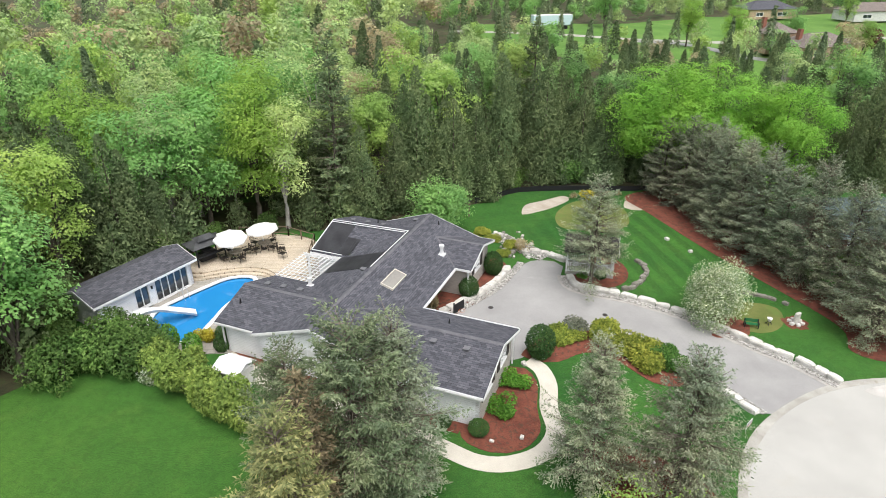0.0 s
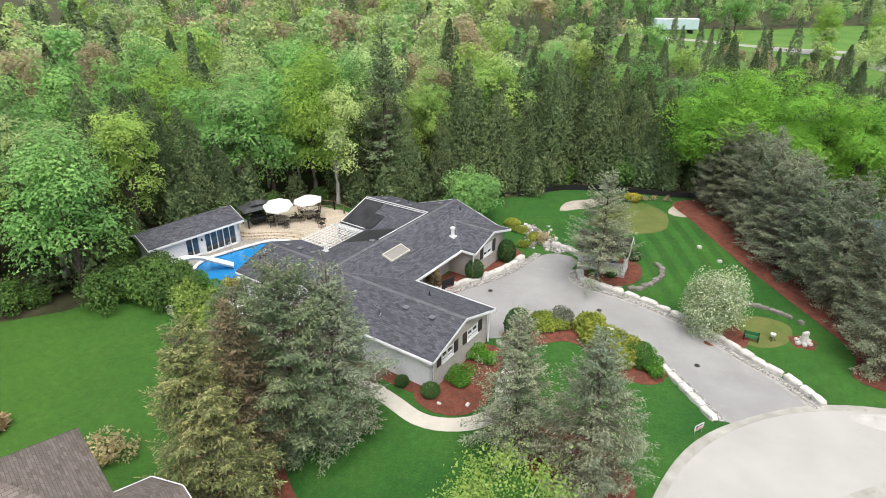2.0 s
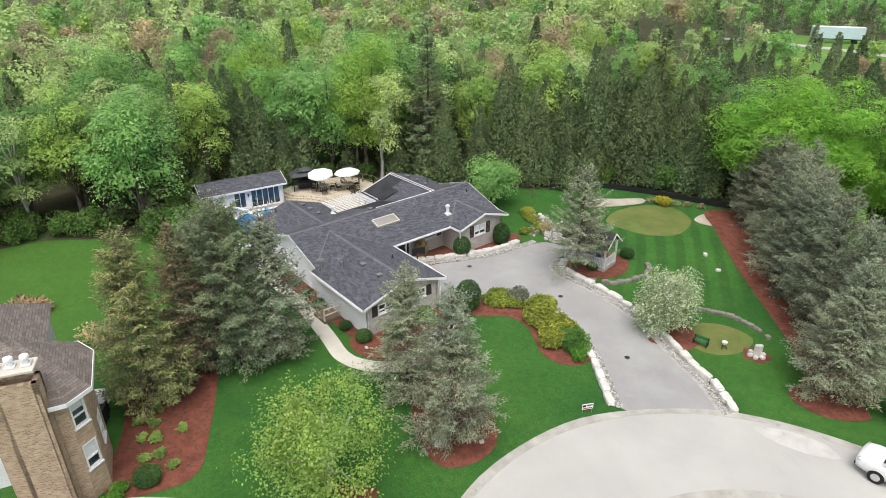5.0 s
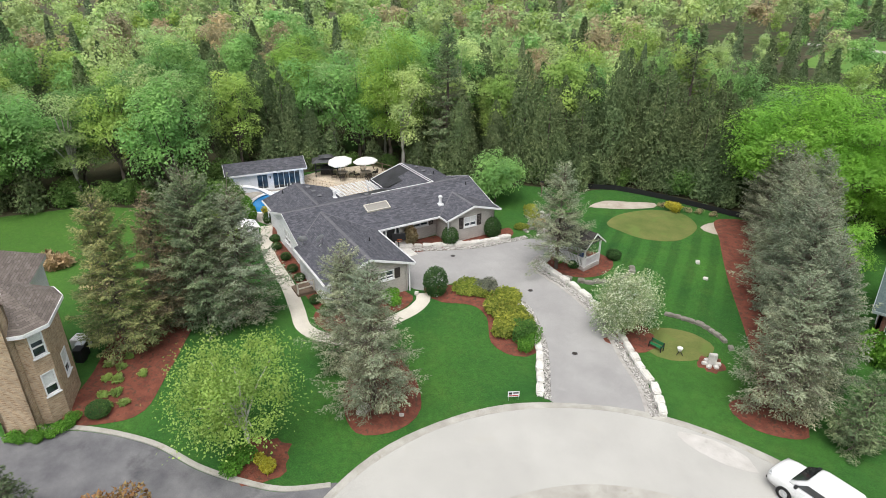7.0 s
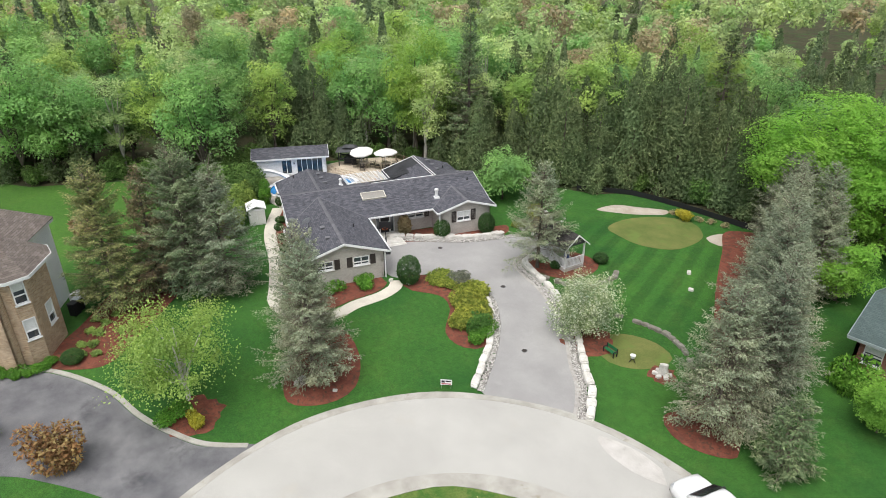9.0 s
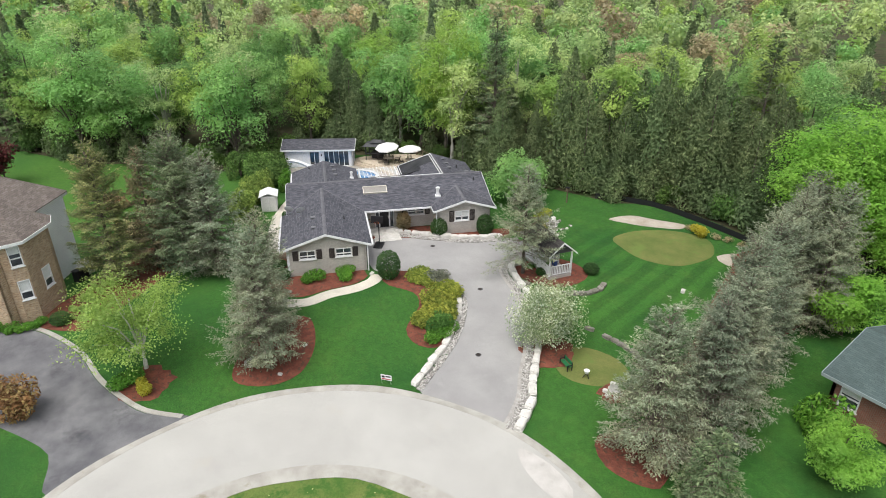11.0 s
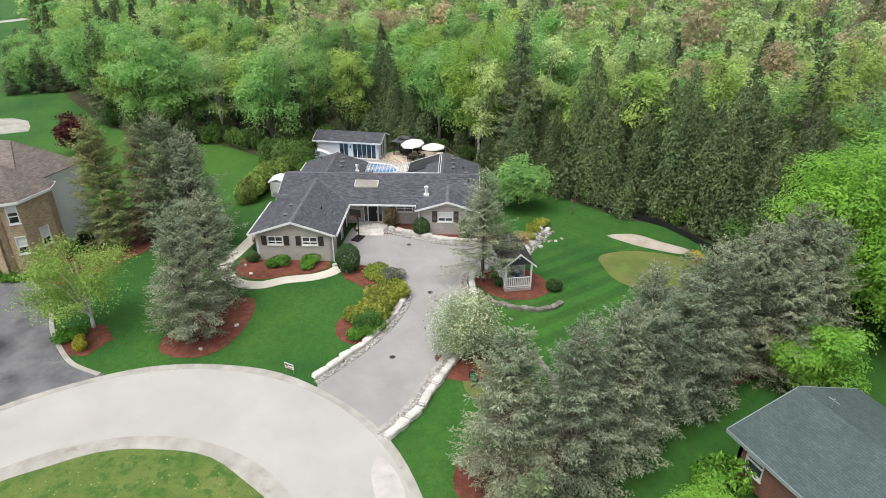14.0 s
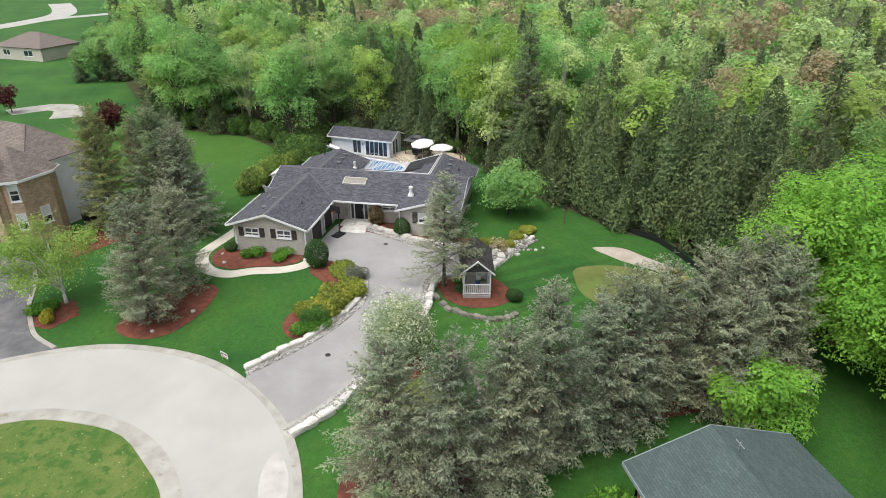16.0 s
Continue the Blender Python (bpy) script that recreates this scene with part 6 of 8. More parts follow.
def quads(n):
    return np.arange(n * 4).reshape(n, 4)


def sticks(paths, radii, sides=4):
    """Tapered limbs: each path a list of points, with a radius at its start and end."""
    verts, faces = [], []
    for path, (r0, r1) in zip(paths, radii):
        start, n = len(verts), len(path)
        for i, p in enumerate(path):
            d = Vector(path[min(i + 1, n - 1)]) - Vector(path[max(i - 1, 0)])
            q = d.to_track_quat("Z", "Y")
            r = r0 + (r1 - r0) * i / (n - 1)
            for k in range(sides):
                a = 2 * math.pi * k / sides
                verts.append(Vector(p) + q @ Vector((r * math.cos(a), r * math.sin(a), 0)))
        for i in range(n - 1):
            for k in range(sides):
                a, b = start + i * sides + k, start + i * sides + (k + 1) % sides
                faces.append((a, b, b + sides, a + sides))
    return np.array([tuple(v) for v in verts]), np.array(faces)


def spruce_meshes(seed, h, r, leafy, gap=0.3, blade=0.2, per=8, bare=0.08, lean=0.8, bark=None, dead=0.0):
    """A spruce: uneven whorls of boughs, each a drooping fan of short needled twigs, on bare inner limbs."""
    rng = np.random.default_rng(seed)
    base, along, normal, size, limbs, rad = [], [], [], [], [], []
    z = bare * h
    sway = rng.random(4) * 6.283
    while z < h * 0.985:
        f = 1 - z / h
        reach = r * min(1.0, (f * 1.12) ** lean) * (0.9 + 0.2 * rng.random()) + 0.1
        if z < 0.22 * h:
            reach *= 0.62 + 1.7 * z / h
        turn = rng.random() * 6.283
        k_all = per if f > 0.12 else 5
        for k in range(k_all):
            a = turn + 6.283 * (k + 0.55 * rng.normal()) / k_all
            side_swell = 1 + 0.13 * math.sin(2 * a + sway[0] + z * 0.7) + 0.1 * math.sin(3 * a + sway[1] - z * 1.1)
            L = reach * (0.62 + 0.42 * rng.random()) * side_swell
            rise = math.radians(-14 + 58 * (1 - f) ** 1.7 + rng.normal() * 8)
            zz = z + rng.normal() * gap * 0.45
            d, t = np.array([math.cos(a), math.sin(a), 0.0]), np.array([-math.sin(a), math.cos(a), 0.0])

            def at(q):
                p = np.outer(q * L, d)
                p[:, 2] = zz + q * L * math.tan(rise) + 0.17 * L * q ** 2.2
                return p
            n = max(int(L / (blade * 0.6)), 3)
            s = (np.arange(n) + rng.random(n)) / n
            inner = 0.34 if f > 0.3 else 0.12
            s = s[s > inner * (0.6 + 0.8 * rng.random(n))]
            if len(s) == 0:
                s = np.array([0.9])
            for side in (-1, 1):
                m = len(s)
                twig = (0.12 + 0.34 * L * (1.08 - s)) * (0.55 + 0.7 * rng.random(m))
                steps = 4 if L > 0.8 else 2
                for j in range(steps):
                    u = (j + 0.2 + 0.7 * rng.random(m)) / steps
                    p = at(s) + (t * side * 0.85 + d * 0.5) * (twig * u)[:, None]
                    p[:, 2] -= twig * u * (0.28 + 0.35 * rng.random(m)) * (1 if f > 0.2 else 0.2)
                    p += rng.normal(size=(m, 3)) * 0.045
                    keep = rng.random(m) > dead * f
                    g = t * side * 0.75 + d * 0.7 + rng.normal(size=(m, 3)) * 0.38
                    g[:, 2] += -0.18 + 0.4 * (f < 0.2)
                    base.append(p[keep])
                    along.append(g[keep])
                    normal.append((np.array([0, 0, 0.9]) + d * 0.4 + rng.normal(size=(m, 3)) * 0.45)[keep])
                    size.append((blade * (0.6 + 0.75 * rng.random(m)))[keep])
            m = 3
            q = np.array([0.93, 1.0, 1.05])
            base.append(at(q))
            along.append(d + np.array([0, 0, 0.25]) + rng.normal(size=(m, 3)) * 0.3)
            normal.append(np.array([0, 0, 0.9]) + rng.normal(size=(m, 3)) * 0.3)
            size.append(np.full(m, blade * 1.15))
            if L > 0.5:
                e = at(np.array([0.02, 0.5, 0.92]))
                limbs.append([tuple(v) for v in e])
                rad.append((0.03, 0.007))
                if f > 0.35:
                    for q in (0.25, 0.4, 0.55, 0.7):
                        side = rng.choice((-1, 1))
                        b = at(np.array([q + 0.1 * rng.random()]))[0]
                        c = b + (t * side * 0.8 + d * 0.5) * 0.3 * L * (1.05 - q)
                        c[2] -= 0.1 + 0.2 * rng.random()
                        limbs.append([tuple(b), tuple(c)])
                        rad.append((0.012, 0.005))
        z += gap * (0.75 + 0.5 * rng.random())
    tip = np.linspace(0.9, 1.0, 10)
    base.append(np.stack([tip * 0, tip * 0, tip * h], 1))
    along.append(rng.normal(size=(10, 3)) * 0.5 + np.array([0, 0, 0.8]))
    normal.append(rng.normal(size=(10, 3)))
    size.append(np.full(10, blade * 1.2))
    base, along, normal, size = (np.concatenate(a) for a in (base, along, normal, size))
    crown = leaf_mesh("crown", base, along, normal, size, 0.44, 0.2, leafy, True)
    tv, tf = sticks([[(0, 0, -0.1), (0.02, 0.01, h * 0.5), (0, 0, h * 0.98)]], [(0.016 * h + 0.03, 0.01)], 7)
    v, f = sticks(limbs, rad, 3)
    return np_mesh("trunk", tv, tf, [bark or BARK]), crown, np_mesh("branchwork", v, f, [bark or TWIG])


def leafy_meshes(seed, h, r, leafy, n=4200, leaf=0.34, low=0.22, lobes=22, bark=None, airy=0.0, spread=1.0, top=1.0, three=False, lump=1.0):
    """A broadleaved tree: forked limbs and a lumpy crown of many leaf sprays."""
    rng = np.random.default_rng(seed)
    mid, half = h * (low + 1) / 2, h * (1 - low) / 2
    centres, sizes = [], []
    for i in range(lobes):
        q = rng.normal(size=3)
        q /= np.linalg.norm(q)
        q[2] = q[2] * 0.95 + 0.08
        k = (0.45 + 0.33 * rng.random() + 0.18 * (1 - lump)) if i > lobes // 5 else 0.25 * rng.random()
        wide = r * (1.0 if q[2] < 0.2 else top)
        centres.append((q[0] * wide * k * spread, q[1] * wide * k * spread, mid + q[2] * half * k * 1.05))
        sizes.append(r * lump * (0.28 + 0.2 * rng.random()))
    centres, sizes = np.array(centres), np.array(sizes)
    which = rng.choice(lobes, n, p=sizes ** 2 / (sizes ** 2).sum())
    q = rng.normal(size=(n, 3))
    q[:, 2] += 0.75
    q /= np.linalg.norm(q, axis=1, keepdims=True)
    depth = 1 - airy * rng.random((n, 1)) - 0.3 * rng.random((n, 1)) ** 2
    ragged = 1 + 0.22 * np.sin(4.1 * q[:, :1] + 5.3 * q[:, 1:2] + which[:, None]) + 0.15 * np.sin(9 * q[:, 1:2] - 7 * q[:, 2:] + 2 * which[:, None])
    base = centres[which] + q * sizes[which][:, None] * depth * ragged * np.array([1.12, 1.12, 0.68])
    base += rng.normal(size=(n, 3)) * leaf * 0.35
    along = q * 0.5 + rng.normal(size=(n, 3)) * 0.65
    along[:, 2] -= 0.25
    normal = q * 0.9 + np.array([0, 0, 0.7]) + rng.normal(size=(n, 3)) * 0.2
    size = leaf * (0.65 + 0.7 * rng.random(n))
    crown = leaf_mesh("crown", base, along, normal, size, 0.8 if three else 0.72, 0.18, leafy, three)
    fork = h * (low + 0.12)
    tv, tf = sticks([[(0, 0, -0.15), (0.05, 0.03, fork * 0.6), (0.0, 0.1, fork), (0.1, 0, h * 0.75)]], [(0.02 * h + 0.04, 0.04)], 7)
    limbs, rad = [], []
    for c in centres[:min(lobes, 16)]:
        z0 = fork * (0.75 + 0.5 * rng.random())
        a = np.array([0, 0, z0])
        m = a + (c - a) * 0.5 + np.array([0, 0, 0.12 * h * rng.random()])
        limbs.append([tuple(a), tuple(m), tuple(c)])
        rad.append((0.009 * h + 0.02, 0.012))
    v, f = sticks(limbs, rad, 5)
    return np_mesh("trunk", tv, tf, [bark or BARK]), crown, np_mesh("branchwork", v, f, [bark or BARK])


def cedar_meshes(seed, h, r, leafy, n=5200, leaf=0.36, low=0.06, three=False):
    """A white cedar: a dense lumpy spire of upright sprays."""
    rng = np.random.default_rng(seed)
    tops = np.array([1.0, 0.88, 0.78, 0.7])[rng.integers(0, 4, n)]
    lean_a = rng.random(4) * 6.283
    which = np.round((1 - tops) / 0.1).astype(int) % 4
    top = h * tops
    z = top * (low + (1 - low) * rng.random(n) ** 1.1)
    f = 1 - z / top
    a = rng.random(n) * 6.283
    lump = 1 + 0.18 * np.sin(3 * a + z * 1.3 + seed) + 0.14 * np.sin(5 * a - z * 2.1) + 0.1 * np.sin(9 * a + 3 * z)
    prof = np.minimum(1, (f * 1.5) ** 0.6) * np.minimum(1, 0.6 + z / top * 2.2)
    rr = 0.78 * r * prof * lump * (1 - 0.4 * rng.random(n) ** 2)
    off = np.where(tops < 0.99, 0.5 * r, 0.0)
    base = np.stack([rr * np.cos(a) + off * np.cos(lean_a[which]), rr * np.sin(a) + off * np.sin(lean_a[which]), z], 1)
    q = np.stack([np.cos(a), np.sin(a), np.zeros(n)], 1)
    along = q * 0.55 + rng.normal(size=(n, 3)) * 0.35 + np.array([0, 0, 0.55])
    normal = q + np.array([0, 0, 0.5]) + rng.normal(size=(n, 3)) * 0.35
    size = leaf * (0.6 + 0.8 * rng.random(n))
    crown = leaf_mesh("crown", base, along, normal, size, 0.55, 0.2, leafy, three)
    v, fc = sticks([[(0, 0, -0.1), (0.05, 0, h * 0.5), (0, 0, h * 0.97)]], [(0.014 * h, 0.02)], 6)
    return np_mesh("trunk", v, fc, [BARK]), crown


def shrub_meshes(seed, w, h, leafy, n=1500, leaf=0.14, lobes=1, flat=0.0, soft=0.12):
    """A shrub: one clipped dome or several lobes, of small sprays round a dark twiggy core."""
    rng = np.random.default_rng(seed)
    if lobes == 1:
        c, s = np.zeros((1, 3)) + [0, 0, h * 0.48], np.array([[w / 2, w / 2, h * 0.54]])
    else:
        c = np.stack([rng.uniform(-0.3, 0.3, lobes) * w, rng.uniform(-0.3, 0.3, lobes) * w, h * rng.uniform(0.3, 0.62, lobes)], 1)
        s = np.stack([w * rng.uniform(0.2, 0.32, lobes)] * 2 + [h * rng.uniform(0.3, 0.42, lobes)], 1)
    which = rng.integers(0, len(c), n)
    q = rng.normal(size=(n, 3))
    q /= np.linalg.norm(q, axis=1, keepdims=True)
    base = c[which] + q * s[which] * (1 - soft * 2 * rng.random((n, 1)) ** 2)
    keep = base[:, 2] > 0.02
    base, q = base[keep], q[keep]
    n = len(base)
    along = q * (0.6 - 0.3 * flat) + rng.normal(size=(n, 3)) * 0.5
    along[:, 2] += 0.2 - 0.2 * flat
    normal = q * 0.8 + np.array([0, 0, 0.5 + flat]) + rng.normal(size=(n, 3)) * 0.35
    size = leaf * (0.65 + 0.7 * rng.random(n))
    crown = leaf_mesh("crown", base, along, normal, size, 0.7, 0.2, leafy, True)
    limbs, rad = [], []
    for i in range(9):
        a = i * 0.7 + rng.random()
        k = 0.32 * w * rng.uniform(0.5, 1)
        limbs.append([(0, 0, -0.05), (k * 0.4 * math.cos(a), k * 0.4 * math.sin(a), h * 0.4), (k * math.cos(a), k * math.sin(a), h * rng.uniform(0.55, 0.8))])
        rad.append((0.03, 0.008))
    v, f = sticks(limbs, rad, 4)
    return np_mesh("stem_core", v, f, [BARK]), crown


G3 = lambda a, b, c: [(0.0, a), (0.5, b), (1.0, c)]
SPRUCE_GREY = leaf_mat("grey-green spruce needles", G3((0.16, 0.188, 0.122), (0.255, 0.288, 0.195), (0.385, 0.415, 0.305)), 0.25, 0.7, 0.12)
TWIG = surface("grey-brown dead twigs", (0.15, 0.122, 0.098), (0.28, 0.232, 0.19), 2.0, 18.0, 0.95, 0, 0.5, 0.02)
SPRUCE_BROWN = leaf_mat("browned spruce needles", G3((0.12, 0.105, 0.062), (0.21, 0.175, 0.105), (0.31, 0.26, 0.17)), 0.2, 0.7, 0.1)
SPRUCE_DARK = leaf_mat("dark green spruce needles", G3((0.085, 0.125, 0.065), (0.14, 0.19, 0.1), (0.21, 0.265, 0.15)), 0.2, 0.7, 0.2)
SPRUCE_GOLD = leaf_mat("spruce needles with pale new tips", G3((0.13, 0.165, 0.07), (0.21, 0.245, 0.105), (0.38, 0.385, 0.175)), 0.22, 0.7, 0.1)
PINE = leaf_mat("deep green pine needles", G3((0.105, 0.142, 0.07), (0.175, 0.225, 0.128), (0.28, 0.33, 0.205)), 0.22, 0.7, 0.12)
CEDAR = leaf_mat("olive cedar sprays", G3((0.09, 0.134, 0.058), (0.137, 0.188, 0.09), (0.2, 0.258, 0.128)), 0.27, 0.7, 0.25)
MAPLE = leaf_mat("fresh maple leaves", G3((0.27, 0.445, 0.085), (0.32, 0.50, 0.105), (0.375, 0.56, 0.13)), 0.45, 0.5, 0.1)
MAPLE_DEEP = leaf_mat("deep green leaves", G3((0.205, 0.385, 0.125), (0.25, 0.445, 0.15), (0.30, 0.505, 0.18)), 0.45, 0.55, 0.25)
FRESH = leaf_mat("fresh deep maple leaves", G3((0.2, 0.41, 0.062), (0.255, 0.485, 0.08), (0.315, 0.555, 0.108)), 0.45, 0.5, 0.1)
LIME = leaf_mat("yellow-green spring leaves", G3((0.29, 0.43, 0.115), (0.345, 0.49, 0.14), (0.405, 0.55, 0.175)), 0.45, 0.5, 0.15)
BIRCHLEAF = leaf_mat("pale yellow-green birch leaves", G3((0.20, 0.32, 0.075), (0.30, 0.45, 0.115), (0.41, 0.55, 0.18)), 0.45, 0.5, 0.1)
PALE = leaf_mat("pale spring leaves", G3((0.37, 0.49, 0.21), (0.425, 0.545, 0.245), (0.485, 0.605, 0.285)), 0.45, 0.6, 0.25)
RUSTY = leaf_mat("reddish spring buds", G3((0.38, 0.32, 0.19), (0.46, 0.39, 0.245), (0.54, 0.47, 0.31)), 0.45, 0.6, 0.2)
WINE = leaf_mat("dark wine-red leaves", G3((0.045, 0.012, 0.014), (0.08, 0.02, 0.024), (0.13, 0.04, 0.04)), 0.2, 0.5, 0.15)
BLOSSOM = leaf_mat("white blossom and grey-green leaves", [(0.0, (0.17, 0.24, 0.10)), (0.55, (0.32, 0.40, 0.22)), (0.68, (0.52, 0.57, 0.40)), (1.0, (0.72, 0.75, 0.62))], 0.25, 0.6, 0.05)
YEW = leaf_mat("clipped dark green yew", G3((0.02, 0.055, 0.016), (0.045, 0.10, 0.028), (0.08, 0.15, 0.045)), 0.12, 0.6, 0.15)
BOXLEAF = leaf_mat("bright green shrub leaves", G3((0.05, 0.15, 0.018), (0.10, 0.25, 0.03), (0.17, 0.34, 0.06)), 0.25, 0.55, 0.15)
JUNIPER = leaf_mat("gold-tipped juniper", G3((0.10, 0.14, 0.022), (0.21, 0.255, 0.04), (0.36, 0.38, 0.075)), 0.2, 0.6, 0.1)
JUNIPER_GREY = leaf_mat("grey juniper", G3((0.06, 0.07, 0.05), (0.12, 0.13, 0.10), (0.2, 0.205, 0.16)), 0.1, 0.6, 0.1)
HEDGE = leaf_mat("cedar hedge", G3((0.10, 0.165, 0.035), (0.17, 0.255, 0.058), (0.26, 0.35, 0.09)), 0.15, 0.6, 0.12)


def plant(name, meshes, x, y, label, category, turn=0.0, size=1.0, group="", tall=1.0, z=None):
    zz = ground_z(x, y) if z is None else z
    m = Matrix.LocRotScale((x, y, zz), Euler((0, 0, radians(turn))), (size, size, size * tall))
    ob = thing(name, label, category, m, group)
    stem = "stem_core" if meshes[0].name.startswith("stem_core") else "trunk"
    mesh_part(stem, meshes[0], ob)
    mesh_part("crown", meshes[1], ob)
    if len(meshes) > 2:
        tagged(mesh_part("branchwork", meshes[2], ob), kind="stuff")
    return ob


# spruces on the lots
GREY = [spruce_meshes(11 + i, 9.0, 3.25, SPRUCE_GREY, 0.27, 0.155, 9, 0.06, 0.78, dead=0.35) for i in range(4)]
ROW = [(30.6, 37.0, 9.5), (31.8, 39.8, 10.0), (31.1, 42.7, 9.9), (29.6, 45.3, 10.9), (28.9, 48.3, 9.2), (28.0, 50.4, 10.2), (27.2, 53.0, 9.8), (26.6, 55.8, 10.0), (25.7, 58.4, 9.6), (25.0, 61.0, 9.6), (23.6, 63.4, 8.8), (28.9, 56.6, 9.0), (27.6, 60.2, 9.8)]
for i, (x, y, h) in enumerate(ROW):
    w = (1.0, 0.92, 0.97, 0.86, 1.02)[i % 5]
    plant("spruce", GREY[i % 4], x, y, "grey-green spruce in a row on red mulch", "tree", 77 * i, h / 9.0 * w, "spruce row", 1 / w)
TWIN = [(7.5, 23.7, 8.9, 0.92), (11.4, 22.05, 9.7, 0.96)]
for i, (x, y, h, w) in enumerate(TWIN):
    plant("spruce", GREY[(i + 1) % 4], x, y, "grey-green spruce on a red mulch bed", "tree", 40 + 130 * i, h / 9.0 * w, "twin spruces", 1 / w)
GATE = spruce_meshes(17, 9.4, 3.3, SPRUCE_GREY, 0.3, 0.155, 8, 0.2, 0.7, dead=0.4)
plant("spruce", GATE, 11.85, 43.75, "grey-green spruce with a bare lower trunk beside the gazebo", "tree", 200, 1.0)
GOLDY = spruce_meshes(31, 11.5, 3.1, SPRUCE_GOLD, 0.3, 0.18, 9, 0.09, 0.68)
plant("spruce", GOLDY, -5.5, 15.65, "tall spruce with pale golden new tips", "tree", 30)
DARKS = [spruce_meshes(41 + i, 11.5, 3.6, PINE, 0.33, 0.18, 9, 0.08, 0.5) for i in range(2)]
for i, (x, y, h) in enumerate([(-3.9, 20.9, 11.5), (-6.8, 21.6, 9.4)]):
    plant("pine", DARKS[i % 2], x, y, "dark green round-topped pine in a tall group", "tree", 55 * i, h / 11.5, "pine group")
plant("spruce", GREY[3], -2.3, 22.9, "grey-green spruce beside the pine group", "tree", 20, 10.5 / 9.0, "pine group", 1.0)
BROWNTOP = spruce_meshes(47, 10.4, 2.3, SPRUCE_BROWN, 0.3, 0.2, 8, 0.08, 0.75, dead=0.3)
plant("spruce", BROWNTOP, -5.6, 18.9, "slim spruce browned by drought in the pine group", "tree", 110, 1.0, "pine group")
SMALL = spruce_meshes(51, 5.0, 1.7, SPRUCE_DARK, 0.26, 0.2, 8, 0.04, 0.85)
plant("spruce", SMALL, 34.9, 36.2, "small fresh green spruce", "tree", 15)

# ---- garden shrubs ----
YEW_DOME = [shrub_meshes(301 + i, 1.8, 2.1, YEW, 3600, 0.13) for i in range(2)]
BOX_LOW = [shrub_meshes(311 + i, 1.9, 1.1, BOXLEAF, 2200, 0.15, 6) for i in range(2)]
MIDGREEN = leaf_mat("mid-green shrub leaves", G3((0.04, 0.11, 0.022), (0.075, 0.175, 0.035), (0.125, 0.25, 0.06)), 0.2, 0.55, 0.1)
ROUND_GREEN = shrub_meshes(305, 2.1, 1.7, MIDGREEN, 4200, 0.13, 5)
JUN = [shrub_meshes(321 + i, 2.6, 1.1, JUNIPER, 3600, 0.22, 12, 0.6) for i in range(3)]
JUN_G = shrub_meshes(331, 1.9, 1.2, JUNIPER_GREY, 2600, 0.16, 9, 0.2)
HEDGES = [shrub_meshes(341 + i, 2.4, 2.3, HEDGE, 3400, 0.2, 7) for i in range(3)]
WILDLEAF = leaf_mat("dull green wild leaves", G3((0.06, 0.12, 0.03), (0.105, 0.19, 0.05), (0.17, 0.27, 0.08)), 0.3, 0.6, 0.25)
WILD = [shrub_meshes(351 + i, 3.0, 2.6, WILDLEAF, 2600, 0.2, 9) for i in range(3)]
WILD_C = [cedar_meshes(361 + i, 4.0, 1.3, CEDAR, 1300, 0.32, 0.0, True) for i in range(2)]
ARB = shrub_meshes(371, 1.2, 1.9, BOXLEAF, 2200, 0.13)
STRAWY = leaf_mat("dry straw twigs", G3((0.26, 0.19, 0.10), (0.38, 0.29, 0.17), (0.5, 0.4, 0.26)), 0.1, 0.8, 0.1)
WEEP = shrub_meshes(381, 1.3, 1.7, STRAWY, 1800, 0.3, 4, -1.0)
YELLOW = leaf_mat("yellow-gold shrub leaves", G3((0.30, 0.24, 0.02), (0.50, 0.42, 0.04), (0.62, 0.56, 0.10)), 0.25, 0.5, 0.1)
GOLD = shrub_meshes(391, 1.4, 1.0, YELLOW, 1500, 0.14, 5)
REDDISH = leaf_mat("orange-red new leaves", G3((0.14, 0.07, 0.03), (0.28, 0.15, 0.07), (0.36, 0.28, 0.12)), 0.25, 0.55, 0.1)
PERENNIAL = shrub_meshes(401, 0.7, 0.4, LIME, 300, 0.14, 4)


def shrub(meshes, x, y, label, size=1.0, tall=1.0, turn=0.0, group="", name="shrub"):
    return plant(name, meshes, x, y, label, "shrub", turn, size, group, tall)


shrub(YEW_DOME[0], 6.45, 34.15, "large clipped dark green yew dome", 1.05, 1.05, 0, "yews", "yew")
shrub(YEW_DOME[1], 2.0, 41.9, "clipped dark green yew dome by the house", 0.85, 0.95, 40, "yews", "yew")
shrub(YEW_DOME[0], 4.15, 45.6, "clipped dark green yew dome at the gable", 0.85, 1.1, 80, "yews", "yew")
shrub(BOX_LOW[0], 3.5, 28.7, "low bright green shrub under the window", 1.0, 0.75, 0, "front shrubs")
shrub(BOX_LOW[1], 4.5, 31.3, "low bright green shrub under the window", 1.0, 0.8, 50, "front shrubs")
shrub(YEW_DOME[1], 2.0, 26.9, "small dark green shrub at the corner", 0.65, 0.6, 0, "front shrubs", "yew")
shrub(JUN[0], 7.9, 36.0, "spreading gold-tipped juniper on red mulch", 0.85, 1.0, 10, "junipers", "juniper")
shrub(JUN[1], 9.0, 36.4, "spreading gold-tipped juniper on red mulch", 0.7, 1.0, 100, "junipers", "juniper")
shrub(JUN_G, 9.3, 37.2, "grey-leaved mounded juniper on red mulch", 0.95, 1.0, 0, "junipers", "juniper")
